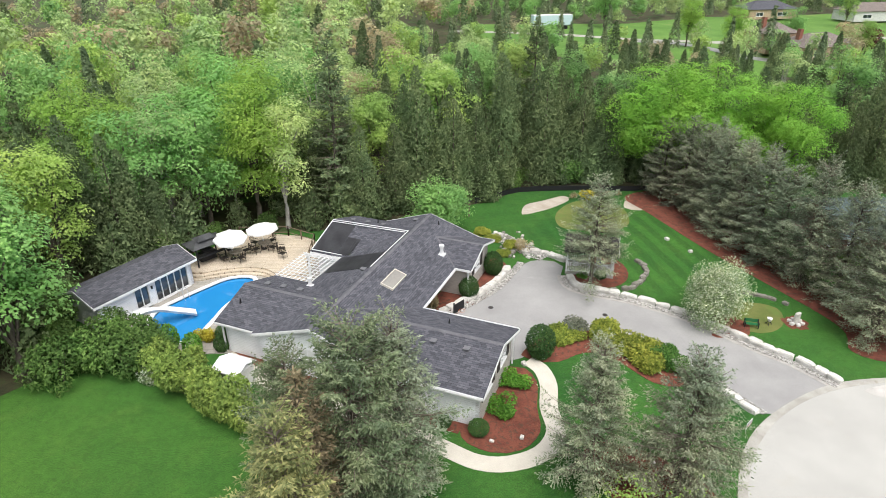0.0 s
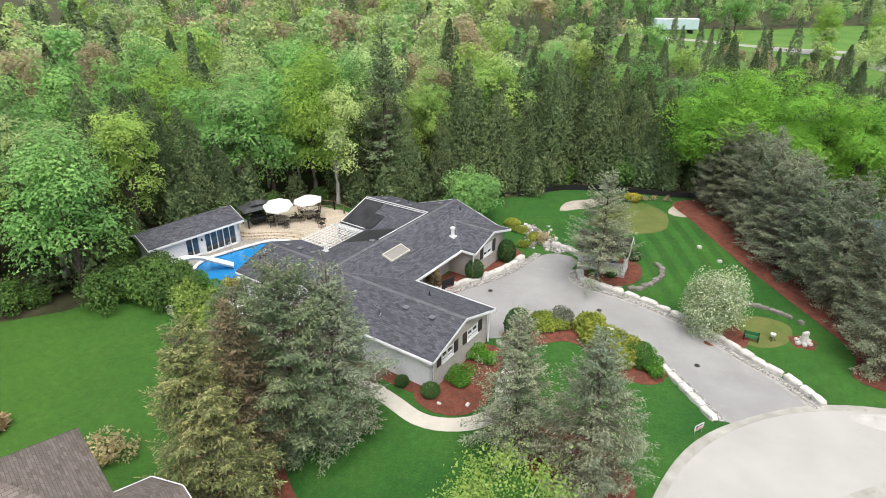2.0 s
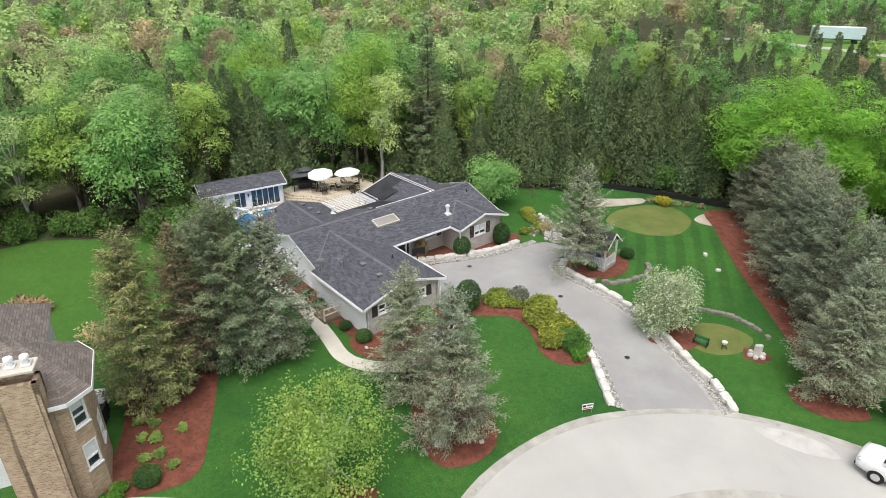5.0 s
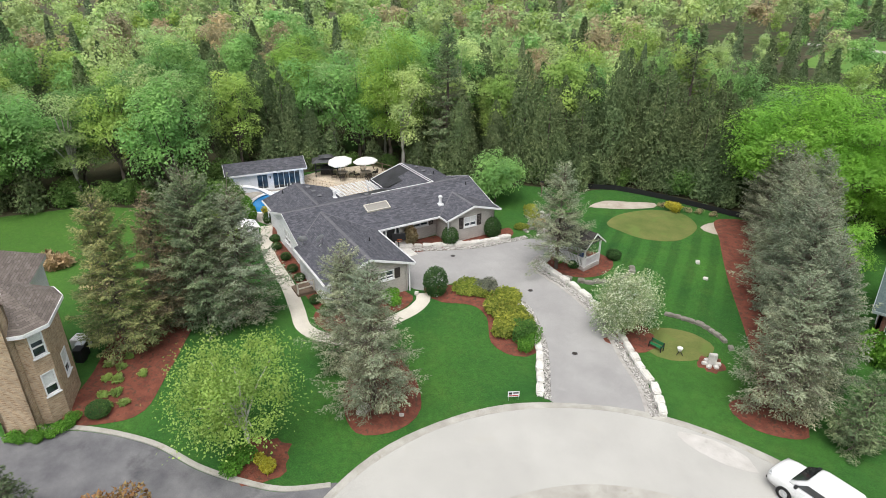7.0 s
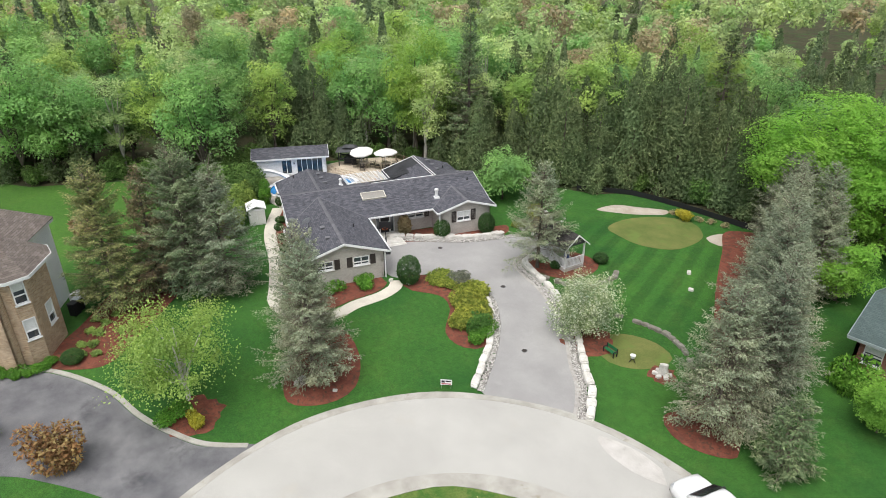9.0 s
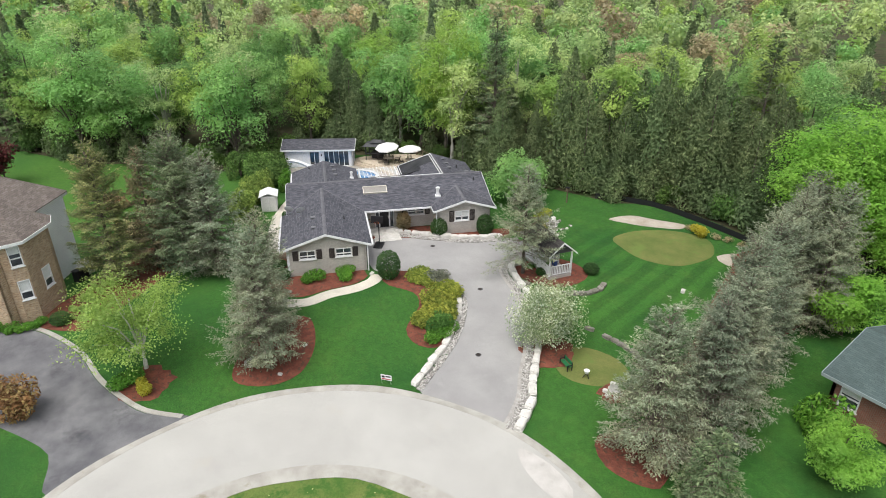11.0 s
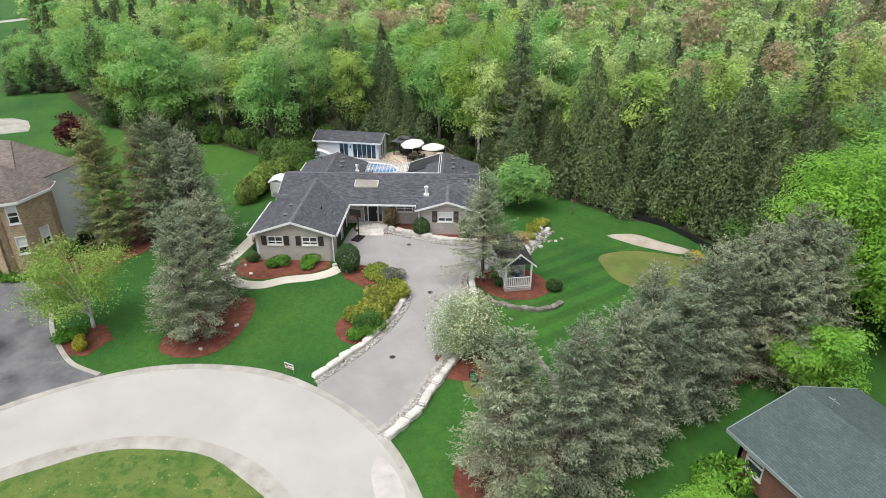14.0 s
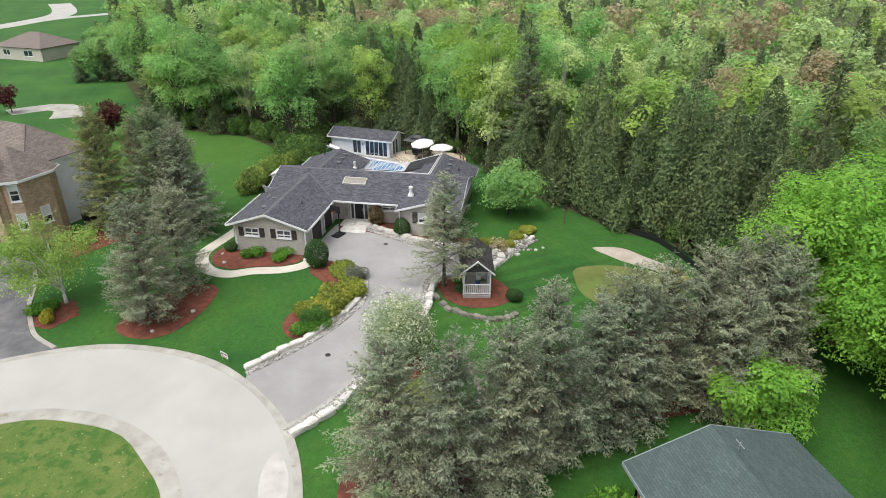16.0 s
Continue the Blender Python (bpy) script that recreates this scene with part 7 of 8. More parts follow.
for i, (x, y, s) in enumerate(((11.2, 36.4, 0.95), (12.1, 35.2, 1.0), (13.3, 34.6, 0.95), (13.6, 33.6, 0.9))):
    shrub(JUN[i % 3], x, y, "wide gold-tipped juniper bush beside the driveway", s, 1.1, 70 * i, "junipers", "juniper")
shrub(ROUND_GREEN, 14.7, 33.6, "rounded mid-green shrub among junipers", 1.0, 1.0, 0, "border shrubs")
shrub(BOX_LOW[1], 15.6, 33.0, "bright green low shrub", 0.95, 0.9, 0, "border shrubs")
shrub(BOX_LOW[0], 15.1, 34.0, "bright green low shrub", 0.8, 0.9, 0, "border shrubs")
shrub(YEW_DOME[1], 14.9, 48.5, "round green bush beside the gazebo", 0.7, 0.6, 0, "gazebo bushes")
shrub(YEW_DOME[0], 12.9, 44.9, "dark low bush beside the gazebo", 0.55, 0.5, 0, "gazebo bushes")
shrub(BOX_LOW[0], 11.5, 45.0, "low green plant in the gazebo bed", 0.5, 0.6, 0, "gazebo bushes")
shrub(BOX_LOW[1], 12.0, 46.6, "low green plant in the gazebo bed", 0.5, 0.6, 0, "gazebo bushes")
for i, (x, y) in enumerate(((-17.0, 31.2), (-15.9, 30.3), (-14.7, 29.5), (-13.5, 28.8), (-12.3, 28.2), (-11.2, 27.7), (-18.0, 32.2), (-16.0, 31.4))):
    shrub(HEDGES[i % 3], x, y, "light green clipped cedar hedge bush", 0.95 + 0.06 * (i % 3), 1.2, 65 * i, "side hedge", "hedge_bush")
for i, (x, y, s) in enumerate(((-21.6, 32.8, 1.2), (-20.0, 32.4, 1.1), (-22.6, 34.6, 1.15), (-20.4, 34.6, 1.1), (-18.8, 33.4, 1.0), (-23.8, 31.4, 1.1))):
    shrub(WILD[i % 3], x, y, "dense green shrub by the pool fence", s, 1.05, 50 * i, "pool shrubs")
shrub(ARB, -18.4, 34.9, "small bright green arborvitae", 1.0, 1.0, 0, "arborvitae", "arborvitae")
shrub(ARB, -16.5, 33.9, "small bright green arborvitae", 1.0, 1.0, 60, "arborvitae", "arborvitae")
shrub(GOLD, -16.4, 35.8, "yellow-gold low shrub beside the pool", 1.0)
shrub(YEW_DOME[0], -15.2, 36.0, "clipped dark shrub at the house corner", 0.6, 0.9, 0, "yews", "yew")
shrub(YEW_DOME[1], -14.9, 34.8, "clipped dark shrub at the house corner", 0.6, 0.9, 30, "yews", "yew")
shrub(YEW_DOME[1], -11.2, 32.6, "small dark shrub on mulch", 0.55, 0.5, 0)
WHITE_FLOWER = shrub_meshes(411, 2.2, 1.7, BLOSSOM, 1600, 0.16, 6)
shrub(WHITE_FLOWER, -18.2, 31.2, "shrub with clusters of white flowers", 0.9)
shrub(WEEP, -1.2, 39.7, "small weeping tree of dry straw twigs", 1.0, 1.1, 0, "weeping trees", "weeping_tree")
shrub(WEEP, -3.0, 37.0, "small weeping tree of dry straw twigs", 0.95, 1.1, 90, "weeping trees", "weeping_tree")
shrub(shrub_meshes(421, 1.6, 1.5, RUSTY, 600, 0.14, 5), 7.2, 49.6, "bare reddish shrub in the rockery", 1.0)
for i, (x, y) in enumerate(((6.0, 50.6), (4.6, 52.0), (3.6, 53.4), (5.4, 49.0))):
    shrub(JUN[i % 3], x, y, "low yellow-green rockery plant", 0.55, 0.9, 60 * i, "rockery plants")
shrub(GOLD, 15.3, 61.9, "yellow-green shrub behind the putting green", 1.1)
for i, (x, y) in enumerate(((14.0, 62.6), (16.6, 62.8), (17.6, 63.2), (19.0, 63.4))):
    shrub(shrub_meshes(431 + i, 1.0, 0.6, RUSTY, 260, 0.12, 4), x, y, "low brown shrub by the fence", 1.0, 1.0, 0, "fence shrubs")
for i, (x, y, s) in enumerate(((-4.6, 13.7, 1.0), (-3.6, 14.1, 1.0), (-1.3, 12.7, 1.1), (-2.5, 13.5, 1.2), (-0.7, 11.9, 1.0), (-1.9, 12.2, 1.0), (-0.3, 12.6, 1.0), (-3.4, 13.0, 1.0), (-2.0, 14.6, 1.0), (-4.4, 15.0, 0.9))):
    shrub(PERENNIAL, x, y, "small green perennial on red mulch", s, 1.0, 40 * i, "bed perennials", "perennial")
shrub(YEW_DOME[0], -0.5, 11.2, "dark low evergreen on red mulch", 0.75, 0.55, 0)
for i, (x, y) in enumerate(((-0.9, 8.9), (-1.0, 9.9), (-1.3, 8.1), (-2.0, 7.4))):
    shrub(BOX_LOW[i % 2], x, y, "green shrub against the brick wall", 0.6, 0.9, 30 * i, "wall shrubs")
shrub(BOX_LOW[0], 34.9, 46.5, "round green shrub by the red brick wall", 1.4, 1.5, 0)
shrub(YEW_DOME[0], 36.6, 47.0, "dark green shrub by the red brick wall", 0.6, 0.5, 0)
shrub(GOLD, 10.2, 14.7, "yellow shrub under the birch", 0.9)
shrub(BOX_LOW[1], 9.0, 14.0, "dark green shrub under the birch", 1.0, 0.9, 0)
shrub(shrub_meshes(441, 3.2, 2.6, REDDISH, 2400, 0.22, 9), 8.3, 8.0, "bush with orange-red new leaves", 1.0)
plant("spruce", SMALL, 3.6, 5.0, "small grey-green spruce by the driveway", "tree", 70, 0.75)
shrub(shrub_meshes(451, 3.0, 2.0, RUSTY, 900, 0.2, 7), -13.4, 18.2, "lilac bush beginning to flower", 1.0)
shrub(shrub_meshes(452, 2.0, 1.4, STRAWY, 900, 0.5, 4, -0.5), -21.8, 18.0, "tall clump of dry ornamental grass", 1.0)
# small trees on the lots
BLOSSOM_TREE = shrub_meshes(461, 4.5, 5.0, BLOSSOM, 22000, 0.13, 34, 0.0, 0.25)
plant("blossom_tree", BLOSSOM_TREE, 19.9, 39.0, "round white-blossomed tree by the driveway", "tree", 0, 1.0)
ROUND = leafy_meshes(471, 5.9, 2.9, MAPLE_DEEP, 11000, 0.22, 0.0, 40, three=True)
plant("round_tree", ROUND, -0.5, 52.9, "round fresh green tree at the house corner", "tree", 0, 1.0)
BARK_WHITE = surface("white birch bark", (0.5, 0.48, 0.44), (0.7, 0.68, 0.64), 1.5, 9.0, 0.9, 0, 0.5, 0.02, ((0.1, 0.09, 0.08), 0.62, 4.0))
BIRCH = leafy_meshes(481, 6.4, 3.3, BIRCHLEAF, 15000, 0.12, 0.03, 34, BARK_WHITE, 0.75, 1.2)
plant("birch", BIRCH, 7.9, 15.3, "airy yellow-green birch with white limbs", "tree", 0, 1.1)
LINDEN = leafy_meshes(491, 5.2, 2.6, FRESH, 16000, 0.15, 0.05, 34, three=True, lump=0.8)
plant("maple", LINDEN, 30.6, 57.6, "small bright green maple by the spruces", "tree", 0, 1.05)
plant("maple", LINDEN, 37.4, 43.4, "small bright green maple by the bungalow", "tree", 90, 0.75)
WINEM = leafy_meshes(501, 6.0, 2.2, WINE, 2600, 0.32, 0.12, 16)
plant("wine_maple", WINEM, -35.6, 8.7, "dark wine-red maple on the lawn", "tree", 0, 0.95)
plant("wine_maple", WINEM, -54.0, -10.5, "dark wine-red maple on the far lawn", "tree", 70, 0.8)
# undergrowth at the wood's edge
re_ = random.Random(21)
for (x0, y0), (x1, y1) in zip(FOREST_EDGE[3:20], FOREST_EDGE[4:21]):
    L = math.hypot(x1 - x0, y1 - y0)
    nx, ny = (y1 - y0) / L, -(x1 - x0) / L
    k = int(L / 2.0)
    for i in range(k):
        t = (i + re_.random()) / k
        s = re_.uniform(0.6, 1.3)
        off = re_.uniform(0.3, 2.0)
        x, y = x0 + (x1 - x0) * t - nx * off, y0 + (y1 - y0) * t - ny * off
        bright = x < -10 or x > 20
        pool_ = WILD if re_.random() < (0.55 if bright else 0.3) else WILD_C
        plant("undergrowth", pool_[re_.randrange(len(pool_))], x, y, "leafy undergrowth at the edge of the woods", "shrub", re_.uniform(0, 360), s, "undergrowth")
# dark mesh fence along the back of the lawn
FENCE = smooth_line([(3.4, 60.8), (5.4, 62.4), (8.2, 64.0), (13.6, 64.6), (20.2, 64.4), (22.5, 64.6)], 2.2)
fe = thing("mesh_fence", "low black mesh fence along the woods", "fence")
for a, b in zip(FENCE, FENCE[1:]):
    x = (b - a).normalized()
    m = Matrix.Translation((a.x, a.y, 0.5)) @ Matrix((x, Vector((-x.y, x.x, 0)), Vector((0, 0, 1)))).transposed().to_4x4()
    part("panel", boxed(0.03, -0.012, 0.05, (b - a).length - 0.03, 0.012, 0.6), BLACK, fe, m=m)
    part("post", boxed(-0.03, -0.03, -0.2, 0.03, 0.03, 0.75), BLACK, fe, m=m)
flag = thing("bird_house", "small wooden bird house on a post", "bird house", pose(2.6, 57.4, 0.5))
part("post", boxed(-0.05, -0.05, -0.1, 0.05, 0.05, 1.3), RAILWOOD, flag)
part("box", boxed(-0.16, -0.14, 1.3, 0.16, 0.14, 1.65, 0.01), RAILWOOD, flag)
part("roof", boxed(-0.2, -0.18, 1.65, 0.2, 0.18, 1.7), BLACK, flag)
for i, (X, Y, k) in enumerate(((25.5, 10.2, 0), (25.6, 14.2, 1), (25.6, 16.0, 0), (25.8, 18.4, 1), (25.7, 20.8, 0))):
    x, y = hloc(X, Y)
    shrub(YEW_DOME[k], x, y, "low dark shrub along the side wall", 0.5, 0.6, 40 * i, "side wall shrubs")

# ---- woods ----
MAPLES = [leafy_meshes(61 + i, 15.0, 4.6, MAPLE, 24000, 0.2, 0.06, 46, three=True, lump=0.82) for i in range(2)]
DEEPS = [leafy_meshes(71 + i, 14.0, 4.4, MAPLE_DEEP, 11500, 0.25, 0.04, 38, three=True, lump=0.85) for i in range(4)]
LIMES = [leafy_meshes(81 + i, 13.0, 3.5, LIME, 9500, 0.225, 0.1, 32, three=True, lump=0.85) for i in range(2)]
PALES = [leafy_meshes(91 + i, 14.0, 3.4, PALE, 7000, 0.22, 0.12, 24, BARK_PALE, 0.35, three=True) for i in range(2)]
RUSTS = [leafy_meshes(96, 13.0, 3.6, RUSTY, 4200, 0.28, 0.15, 20, BARK, 0.4, three=True)]
CEDARS = [cedar_meshes(101 + i, 12.0, 2.2, CEDAR, 9000, 0.27, 0.02, True) for i in range(4)]
SPIRES = [spruce_meshes(111 + i, 16.0, 3.0, SPRUCE_DARK, 0.42, 0.27, 7, dead=0.3) for i in range(2)]
FIRS = [spruce_meshes(121 + i, 14.0, 2.5, CEDAR, 0.55, 0.38, 6) for i in range(2)]
plant("maple", MAPLES[0], -17.8, 55.7, "tall bright green maple at the edge of the woods", "tree", 0, 1.08)
plant("spruce", SPIRES[0], -10.3, 57.5, "very tall dark spruce behind the house", "tree", 0, 1.12)
plant("maple", LIMES[0], 0.1, 66.9, "yellow-green maple rising over the cedars", "tree", 40, 1.1)
plant("maple", LIMES[1], -8.2, 66.2, "small yellow-green maple over the cedars", "tree", 80, 0.98)
plant("maple", MAPLES[1], -32.5, 54.9, "bright green maple in the woods", "tree", 100, 0.98)
BIGM = [leafy_meshes(65 + i, 15.5, 6.3, FRESH, 52000, 0.18, 0.0, 60, three=True, lump=0.68) for i in range(2)]
plant("maple", BIGM[1], 24.6, 67.8, "large fresh green maple by the lawn", "tree", 10, 1.06, "", 0.9)
plant("maple", BIGM[0], 30.6, 67.4, "large fresh green maple beyond the spruces", "tree", 190, 0.92, "", 0.98)
plant("maple", BIGM[1], 36.6, 65.6, "large fresh green maple beyond the spruces", "tree", 250, 0.88)

SPECIAL = [(-17.8, 55.7, 5), (-10.3, 57.5, 3.0), (0.1, 66.9, 3.5), (-8.2, 66.2, 3.0), (-32.5, 54.9, 4.0), (24.6, 67.8, 9.5), (30.6, 67.4, 9), (36.6, 65.6, 9)]
CLEARING = [(8, 160), (30, 150), (60, 135), (100, 118), (130, 118), (165, 200), (150, 250), (95, 236), (60, 214), (10, 212)]
rng = random.Random(7)
KINDS = [("cedar", CEDARS, 12.0, "dark olive cedar in the woods"), ("maple", DEEPS, 14.0, "green broadleaved tree in the woods"), ("maple", LIMES, 13.0, "yellow-green tree in the woods"), ("birch", PALES, 14.0, "pale green birch in the woods"), ("fir", FIRS, 14.0, "dark fir in the woods"), ("tree_bare", RUSTS, 13.0, "reddish half-bare tree in the woods")]


def pick(x, y, deep):
    """Cedars along the north edge, broadleaved trees in the west, a mix behind."""
    west = x < -17
    if deep < 7 and not west:
        return rng.choices(range(6), (10, 0.25, 0.05, 0.2, 1.3, 0))[0]
    if deep < 15 and not west:
        return rng.choices(range(6), (6, 1.4, 0.5, 1.2, 1.6, 0.1))[0]
    if x > 6 and deep < 60 and y < 150:
        return rng.choices(range(6), (6, 0.6, 0.25, 1.0, 2.2, 0.5))[0]
    if west and deep < 25:
        return rng.choices(range(6), (2.6, 4.4, 0.7, 1.6, 0.8, 0))[0]
    return rng.choices(range(6), (2.4, 2.2, 1.3, 2.6, 1.2, 0.7))[0]


def edge_distance(x, y):
    best = 1e9
    for (x0, y0), (x1, y1) in zip(FOREST_EDGE[:22], FOREST_EDGE[1:23]):
        dx, dy = x1 - x0, y1 - y0
        t = min(max(((x - x0) * dx + (y - y0) * dy) / (dx * dx + dy * dy), 0), 1)
        best = min(best, math.hypot(x - x0 - t * dx, y - y0 - t * dy))
    return best


near_trees, far_trees = [], []
spots = {}


def free(x, y, gap):
    i, j = int(x // 4), int(y // 4)
    for a in range(i - 2, i + 3):
        for b in range(j - 2, j + 3):
            for (px, py) in spots.get((a, b), ()):
                if (px - x) ** 2 + (py - y) ** 2 < gap * gap:
                    return False
    spots.setdefault((i, j), []).append((x, y))
    return True


for _ in range(40000):
    x, y = rng.uniform(-230, 130), rng.uniform(-34, 300)
    if not inside(x, y, FOREST_EDGE) or inside(x, y, CLEARING):
        continue
    d = edge_distance(x, y)
    bearing = math.degrees(math.atan2(53 - x, y - 34))
    if d < 0.8 or bearing > 117 or bearing < -40 or math.hypot(x, y) > (290 if x > 0 else 200):
        continue
    if any((x - a) ** 2 + (y - b) ** 2 < (r * 0.6) ** 2 for a, b, r in SPECIAL):
        continue
    if not free(x, y, 2.6 if d < 6 else (3.5 if d < 40 else (5.7 if math.hypot(x, y) < 150 else 7.2))):
        continue
    (near_trees if d < 17 and -62 < x < 60 and len(near_trees) < 250 else far_trees).append((x, y, d))
for x, y, d in near_trees:
    k = pick(x, y, d)
    name, pool, h0, label = KINDS[k]
    h = rng.uniform(0.72, 1.12)
    plant(name, pool[rng.randrange(len(pool))], x, y, label, "tree", rng.uniform(0, 360), h, "trees of the woods", rng.uniform(0.92, 1.08))


def low_tree(seed, kind, n, leaf):
    """Coarser trees for the far woods, of fewer and larger sprays."""
    g = np.random.default_rng(seed)
    if kind in (0, 4):
        h, r = (12.0, 2.2) if kind == 0 else (14.0, 2.1)
        z = h * (0.4 + 0.6 * g.random(n) ** 1.1)
        a = g.random(n) * 6.283
        f = (1 - z / h) * 1.3
        rr = r * np.minimum(1, f ** (0.8 if kind == 0 else 1.0)) * (1 - 0.35 * g.random(n)) * (1 + 0.2 * np.sin(4 * a + z))
        q = np.stack([np.cos(a), np.sin(a), 0 * a], 1)
        base = q * rr[:, None]
        base[:, 2] = z
        along = q * 0.7 + g.normal(size=(n, 3)) * 0.3 + np.array([0, 0, 0.5 if kind == 0 else -0.15])
        normal = q + np.array([0, 0, 0.7]) + g.normal(size=(n, 3)) * 0.3
        size = leaf * (0.6 + 0.7 * g.random(n))
        return blades(base, along, normal, size, size * 0.6)
    h, r, m = 13.0, 3.4, 16
    q = g.normal(size=(m, 3))
    q /= np.linalg.norm(q, axis=1, keepdims=True)
    c = q * np.array([r * 0.72, r * 0.72, h * 0.26]) * g.uniform(0.5, 1, (m, 1)) + np.array([0, 0, h * 0.7])
    w = g.integers(0, m, n)
    q = g.normal(size=(n, 3))
    q[:, 2] += 0.5
    q /= np.linalg.norm(q, axis=1, keepdims=True)
    base = c[w] + q * r * np.array([0.42, 0.42, 0.3]) * g.uniform(0.7, 1.1, (n, 1))
    size = leaf * (0.6 + 0.7 * g.random(n))
    return blades(base, q * 0.4 + g.normal(size=(n, 3)) * 0.6, q + np.array([0, 0, 0.5]) + g.normal(size=(n, 3)) * 0.22, size, size * 0.85)


MID = {k: [low_tree(200 + 7 * k + i, k, 2500, 0.32) for i in range(3)] for k in range(6)}
LOW = {k: [low_tree(300 + 7 * k + i, k, 620, 0.62) for i in range(3)] for k in range(6)}
heaps = {(k, j): [] for k in range(6) for j in range(4)}
for _ in range(3600):
    x, y = rng.uniform(-70, 185), rng.uniform(180, 305)
    if not inside(x, y, CLEARING) and inside(x, y, FOREST_EDGE) and free(x, y, 7.0):
        far_trees.append((x, y, 60))
for x, y, d in far_trees:
    k = pick(x, y, d)
    if rng.random() < 0.5 and d > 40:
        k = rng.choice((0, 4, 4, 0, 4, 3, 5) if x > -5 and y < 165 else (5, 3, 3, 3, 3, 2))
    belt = y > 205 and x > -5
    if belt:
        k = rng.choice((0, 1, 0, 4, 1, 3))
    away = min(math.hypot(x, y), math.hypot(x - 53, y - 34))
    v = (MID if away < 92 else LOW)[k][rng.randrange(3)]
    a, s, st = rng.uniform(0, 6.283), rng.uniform(0.75, 1.15), rng.uniform(0.9, 1.1)
    if x > -5 and 85 < y < 165:
        s *= 0.78
    rot = np.array([[math.cos(a), -math.sin(a), 0], [math.sin(a), math.cos(a), 0], [0, 0, 1]])
    heaps[k, rng.randrange(4)].append((v @ rot.T) * np.array([s, s, s * st]) + np.array([x, y, -4.4 if belt else 0.4]))
for k, mat_k in enumerate((CEDAR, MAPLE_DEEP, LIME, PALE, SPRUCE_DARK, RUSTY)):
    for j in range(4):
        if heaps[k, j]:
            v = np.concatenate(heaps[k, j])
            ob = mesh_part(("cedar_woods", "maple_woods", "lime_woods", "birch_woods", "fir_woods", "budding_woods")[k], np_mesh("far_woods", v, np.arange(len(v)).reshape(-1, 3), [mat_k]))
            tagged(ob, ("dark olive cedars of the far woods", "green broadleaved far woods", "yellow-green trees of the far woods", "pale birches of the far woods", "dark spiky firs of the far woods", "reddish budding trees of the far woods")[k], "woods", kind="stuff")

# ---- far houses, roads and the trailer beyond the woods ----
TURF = surface("far grass", (0.07, 0.17, 0.025), (0.13, 0.24, 0.045), 0.08, 2.0, 0.95, 0, 0.2, 0.05, ((0.22, 0.24, 0.09), 0.6, 0.05))
drape("clearing_grass", CLEARING, TURF, 0.02, "bright green grass of a far clearing", False)
drape("far_road", ribbon(smooth_line([(52, 176), (66, 168), (76, 150), (92, 138)], 4), 2.2), ASPHALT, 0.04, "pale far road through the clearing", False)
drape("far_lane", ribbon(smooth_line([(2, 196), (30, 190), (62, 176), (100, 182), (150, 190)], 4), 2.0), CURB, 0.04, "pale gravel lane by the trailer", False)
TR = thing("semi_trailer", "white and pale blue box trailer in a far clearing", "trailer", pose(33.0, 201.0, 0.5, 0, 0, 12))
part("box", boxed(-6.2, -1.3, 1.2, 6.2, 1.3, 4.0, 0.05), plain("pale blue-white panel", (0.55, 0.68, 0.72), 0.4), TR)
part("roof", boxed(-6.2, -1.3, 4.0, 6.2, 1.3, 4.12), WHITE, TR)
for x in (-4.8, -3.7, 4.4):
    part("wheel", tube(bmesh.new(), (x, -1.25, 0.5), (x, 1.25, 0.5), 0.5, 0.5, 14), RUBBER, TR)
part("chassis", boxed(-6.0, -0.5, 0.9, 6.0, 0.5, 1.2), BLACK, TR)


def far_house(x, y, w, d, h, turn, wall_mat, roof_mat, label, chimney=False, rise=2.4):
    ob = thing("far_house", label, "house", pose(x, y, 0.45, 0, 0, turn), "far houses")
    hw, hd = w / 2, d / 2
    ops = [(w * 0.15, w * 0.3, 1.0, 2.2), (w * 0.6, w * 0.8, 1.0, 2.2)]
    wall(ob, (-hw, -hd), (hw, -hd), 0, h, wall_mat, ops)
    wall(ob, (hw, -hd), (hw, hd), 0, h, wall_mat)
    wall(ob, (hw, hd), (-hw, hd), 0, h, wall_mat)
    wall(ob, (-hw, hd), (-hw, -hd), 0, h, wall_mat)
    for o in ops:
        window(ob, (-hw, -hd), (hw, -hd), *o, False, 1)
    e, r = 0.4, (w - d) / 2
    c = [(-hw - e, -hd - e), (hw + e, -hd - e), (hw + e, hd + e), (-hw - e, hd + e)]
    t0, t1 = (-r, 0, h + rise), (r, 0, h + rise)
    for (a, b), tops in zip(((c[0], c[1]), (c[1], c[2]), (c[2], c[3]), (c[3], c[0])), ([t1, t0], [t1], [t0, t1], [t0])):
        facet(ob, (*a, h), (*b, h), tops, roof_mat)
    if chimney:
        part("chimney", boxed(-hw * 0.75, -0.5, h * 0.5, -hw * 0.75 + 0.9, 0.5, h + rise + 1.0), BRICK_RED, ob, "brick chimney")
    return ob


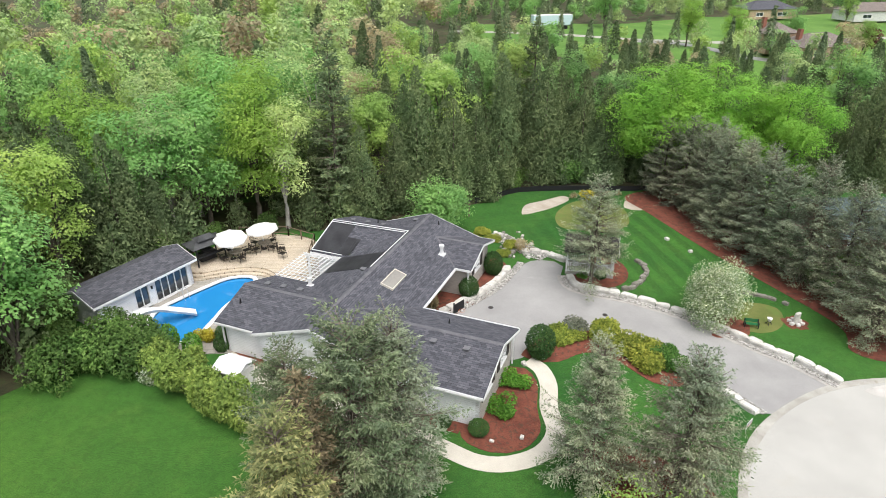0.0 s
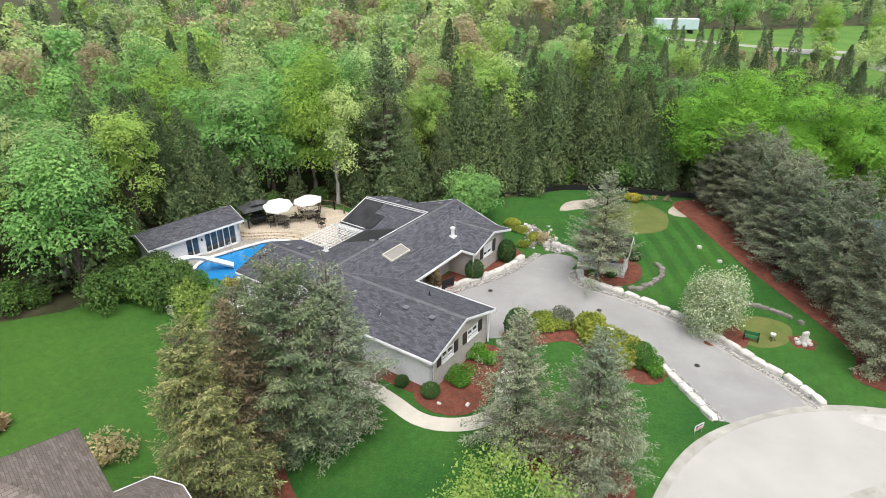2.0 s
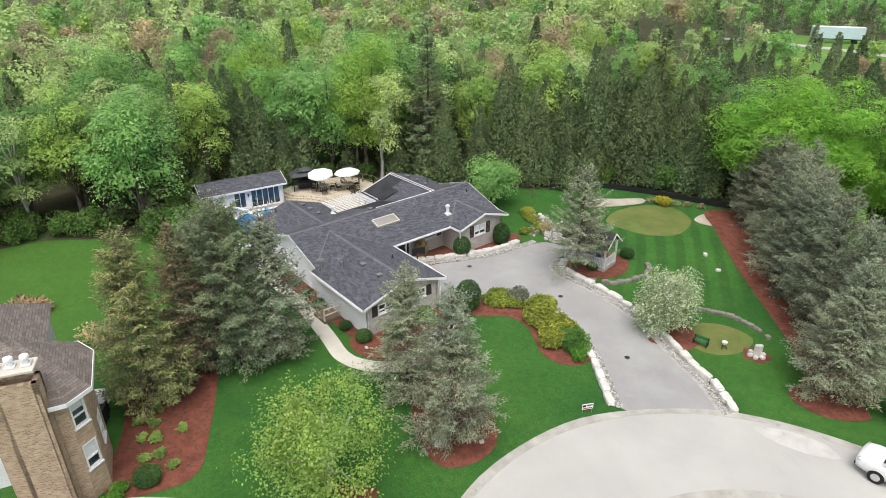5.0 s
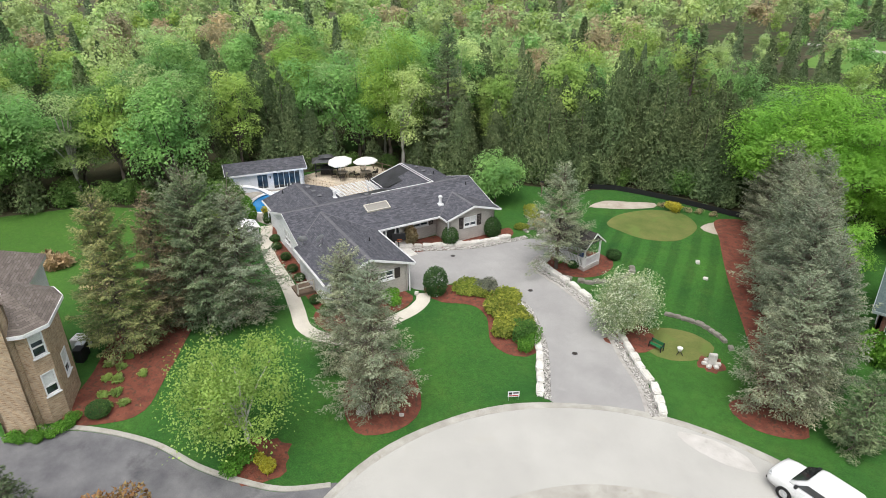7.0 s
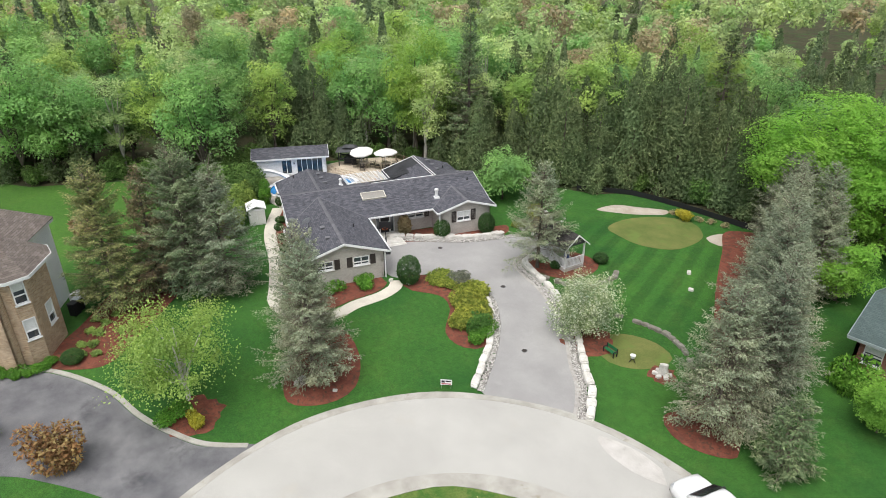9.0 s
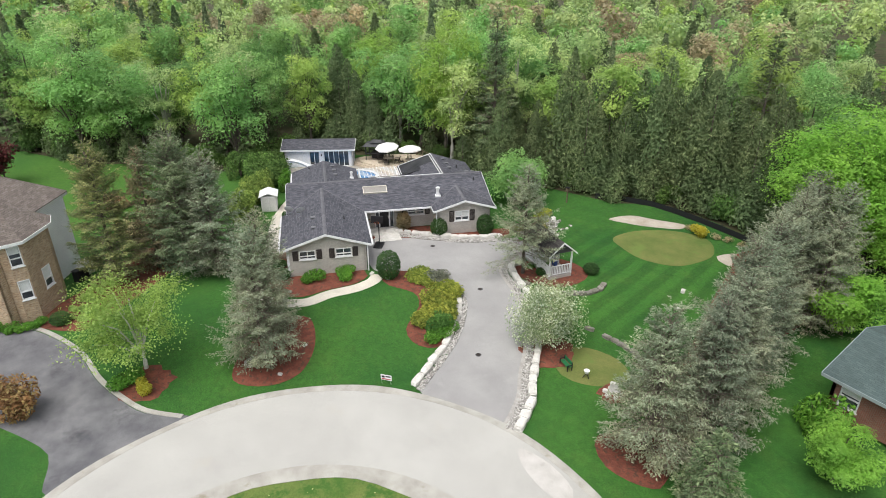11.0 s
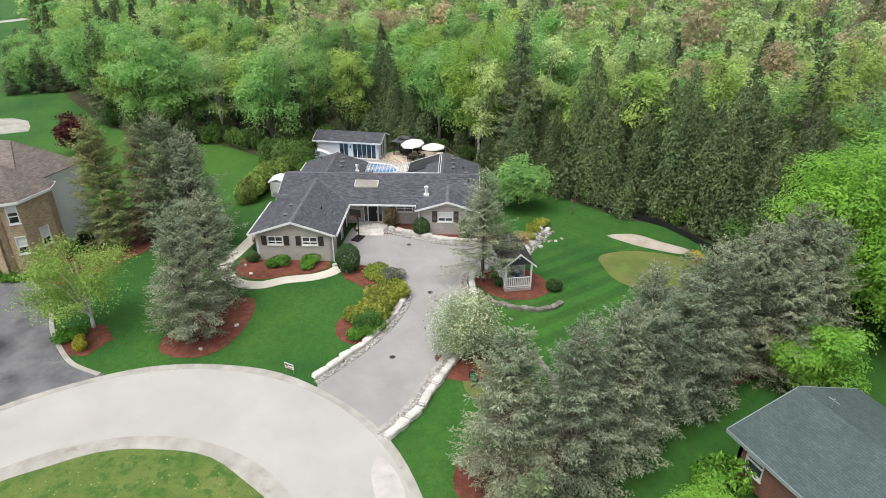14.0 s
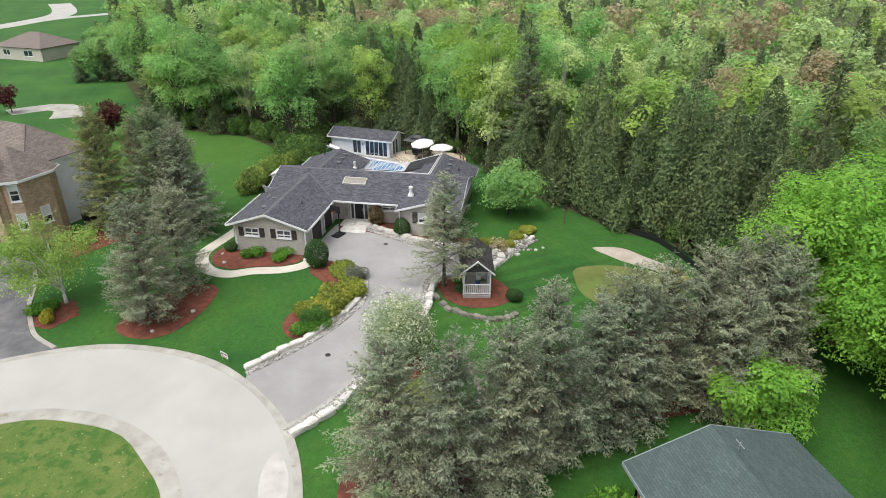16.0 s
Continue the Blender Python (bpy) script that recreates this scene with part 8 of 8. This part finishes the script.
far_house(87, 152, 16, 10, 3.0, 20, BRICK_TAN, SHINGLE_BROWN, "far brick house with a brown hip roof", True)
far_house(80, 160, 9, 8, 4.6, 20, BRICK_TAN, SHINGLE_BROWN, "taller wing of the far brick house", True)
far_house(146, 226, 22, 10, 3.2, 10, SIDING_GREY, SHINGLE_BROWN, "far pale house with a long brown roof", False)
far_house(112, 232, 18, 10, 3.2, 10, BRICK_TAN, SHINGLE, "far house with a grey roof", False)
# west side: the far street beyond the lawns
drape("street_far", ribbon(smooth_line([(-150, -62), (-172, -52), (-200, -47), (-240, -60)], 5), 4.0), ROAD, 0.04, "pale far street curving between lawns", False)
drape("street_lane", ribbon(smooth_line([(-240, -18), (-205, -26), (-186, -44), (-172, -52)], 5), 2.6), ROAD, 0.05, "pale far lane", False)
drape("gravel_path", ribbon(smooth_line([(-54, -11), (-56.5, -6), (-54.5, -2.5), (-49, -1.5)], 2), 2.2), CURB, 0.03, "pale gravel patch on the far lawn", False)
far_house(-108, -24, 13, 10, 2.8, 60, CREAM, SHINGLE_BROWN, "far open-sided pavilion with a brown hip roof", False, 2.6)
far_house(-222, -22, 18, 12, 3.2, 60, BRICK_TAN, SHINGLE_BROWN, "far brick house across the street", False)
rf = random.Random(5)
for i in range(26):
    t = rf.random()
    x, y = -76 - 36 * t, -7 - 7 * t + rf.uniform(0, 11)
    even = i % 3 > 0
    plant("spruce" if even else "round_tree", SMALL if even else ROUND, x, y, "small dark spruce on the far lawn" if even else "round green tree on the far lawn", "tree", i * 40, rf.uniform(1.0, 1.5), "far lawn trees")
for i, (x, y, s) in enumerate(((70, 158, 0.8), (76, 150, 0.6), (97, 150, 0.75), (104, 144, 0.7), (92, 172, 0.8), (118, 160, 0.9), (62, 166, 0.85), (50, 205, 1.1), (128, 210, 0.9))):
    plant("maple", (MAPLES, DEEPS, LIMES)[i % 3][0], x, y, "round green tree in the far clearing", "tree", 60 * i, s, "clearing trees")
plant("wine_maple", WINEM, 103, 158, "dark wine-red maple in the far clearing", "tree", 0, 1.3)
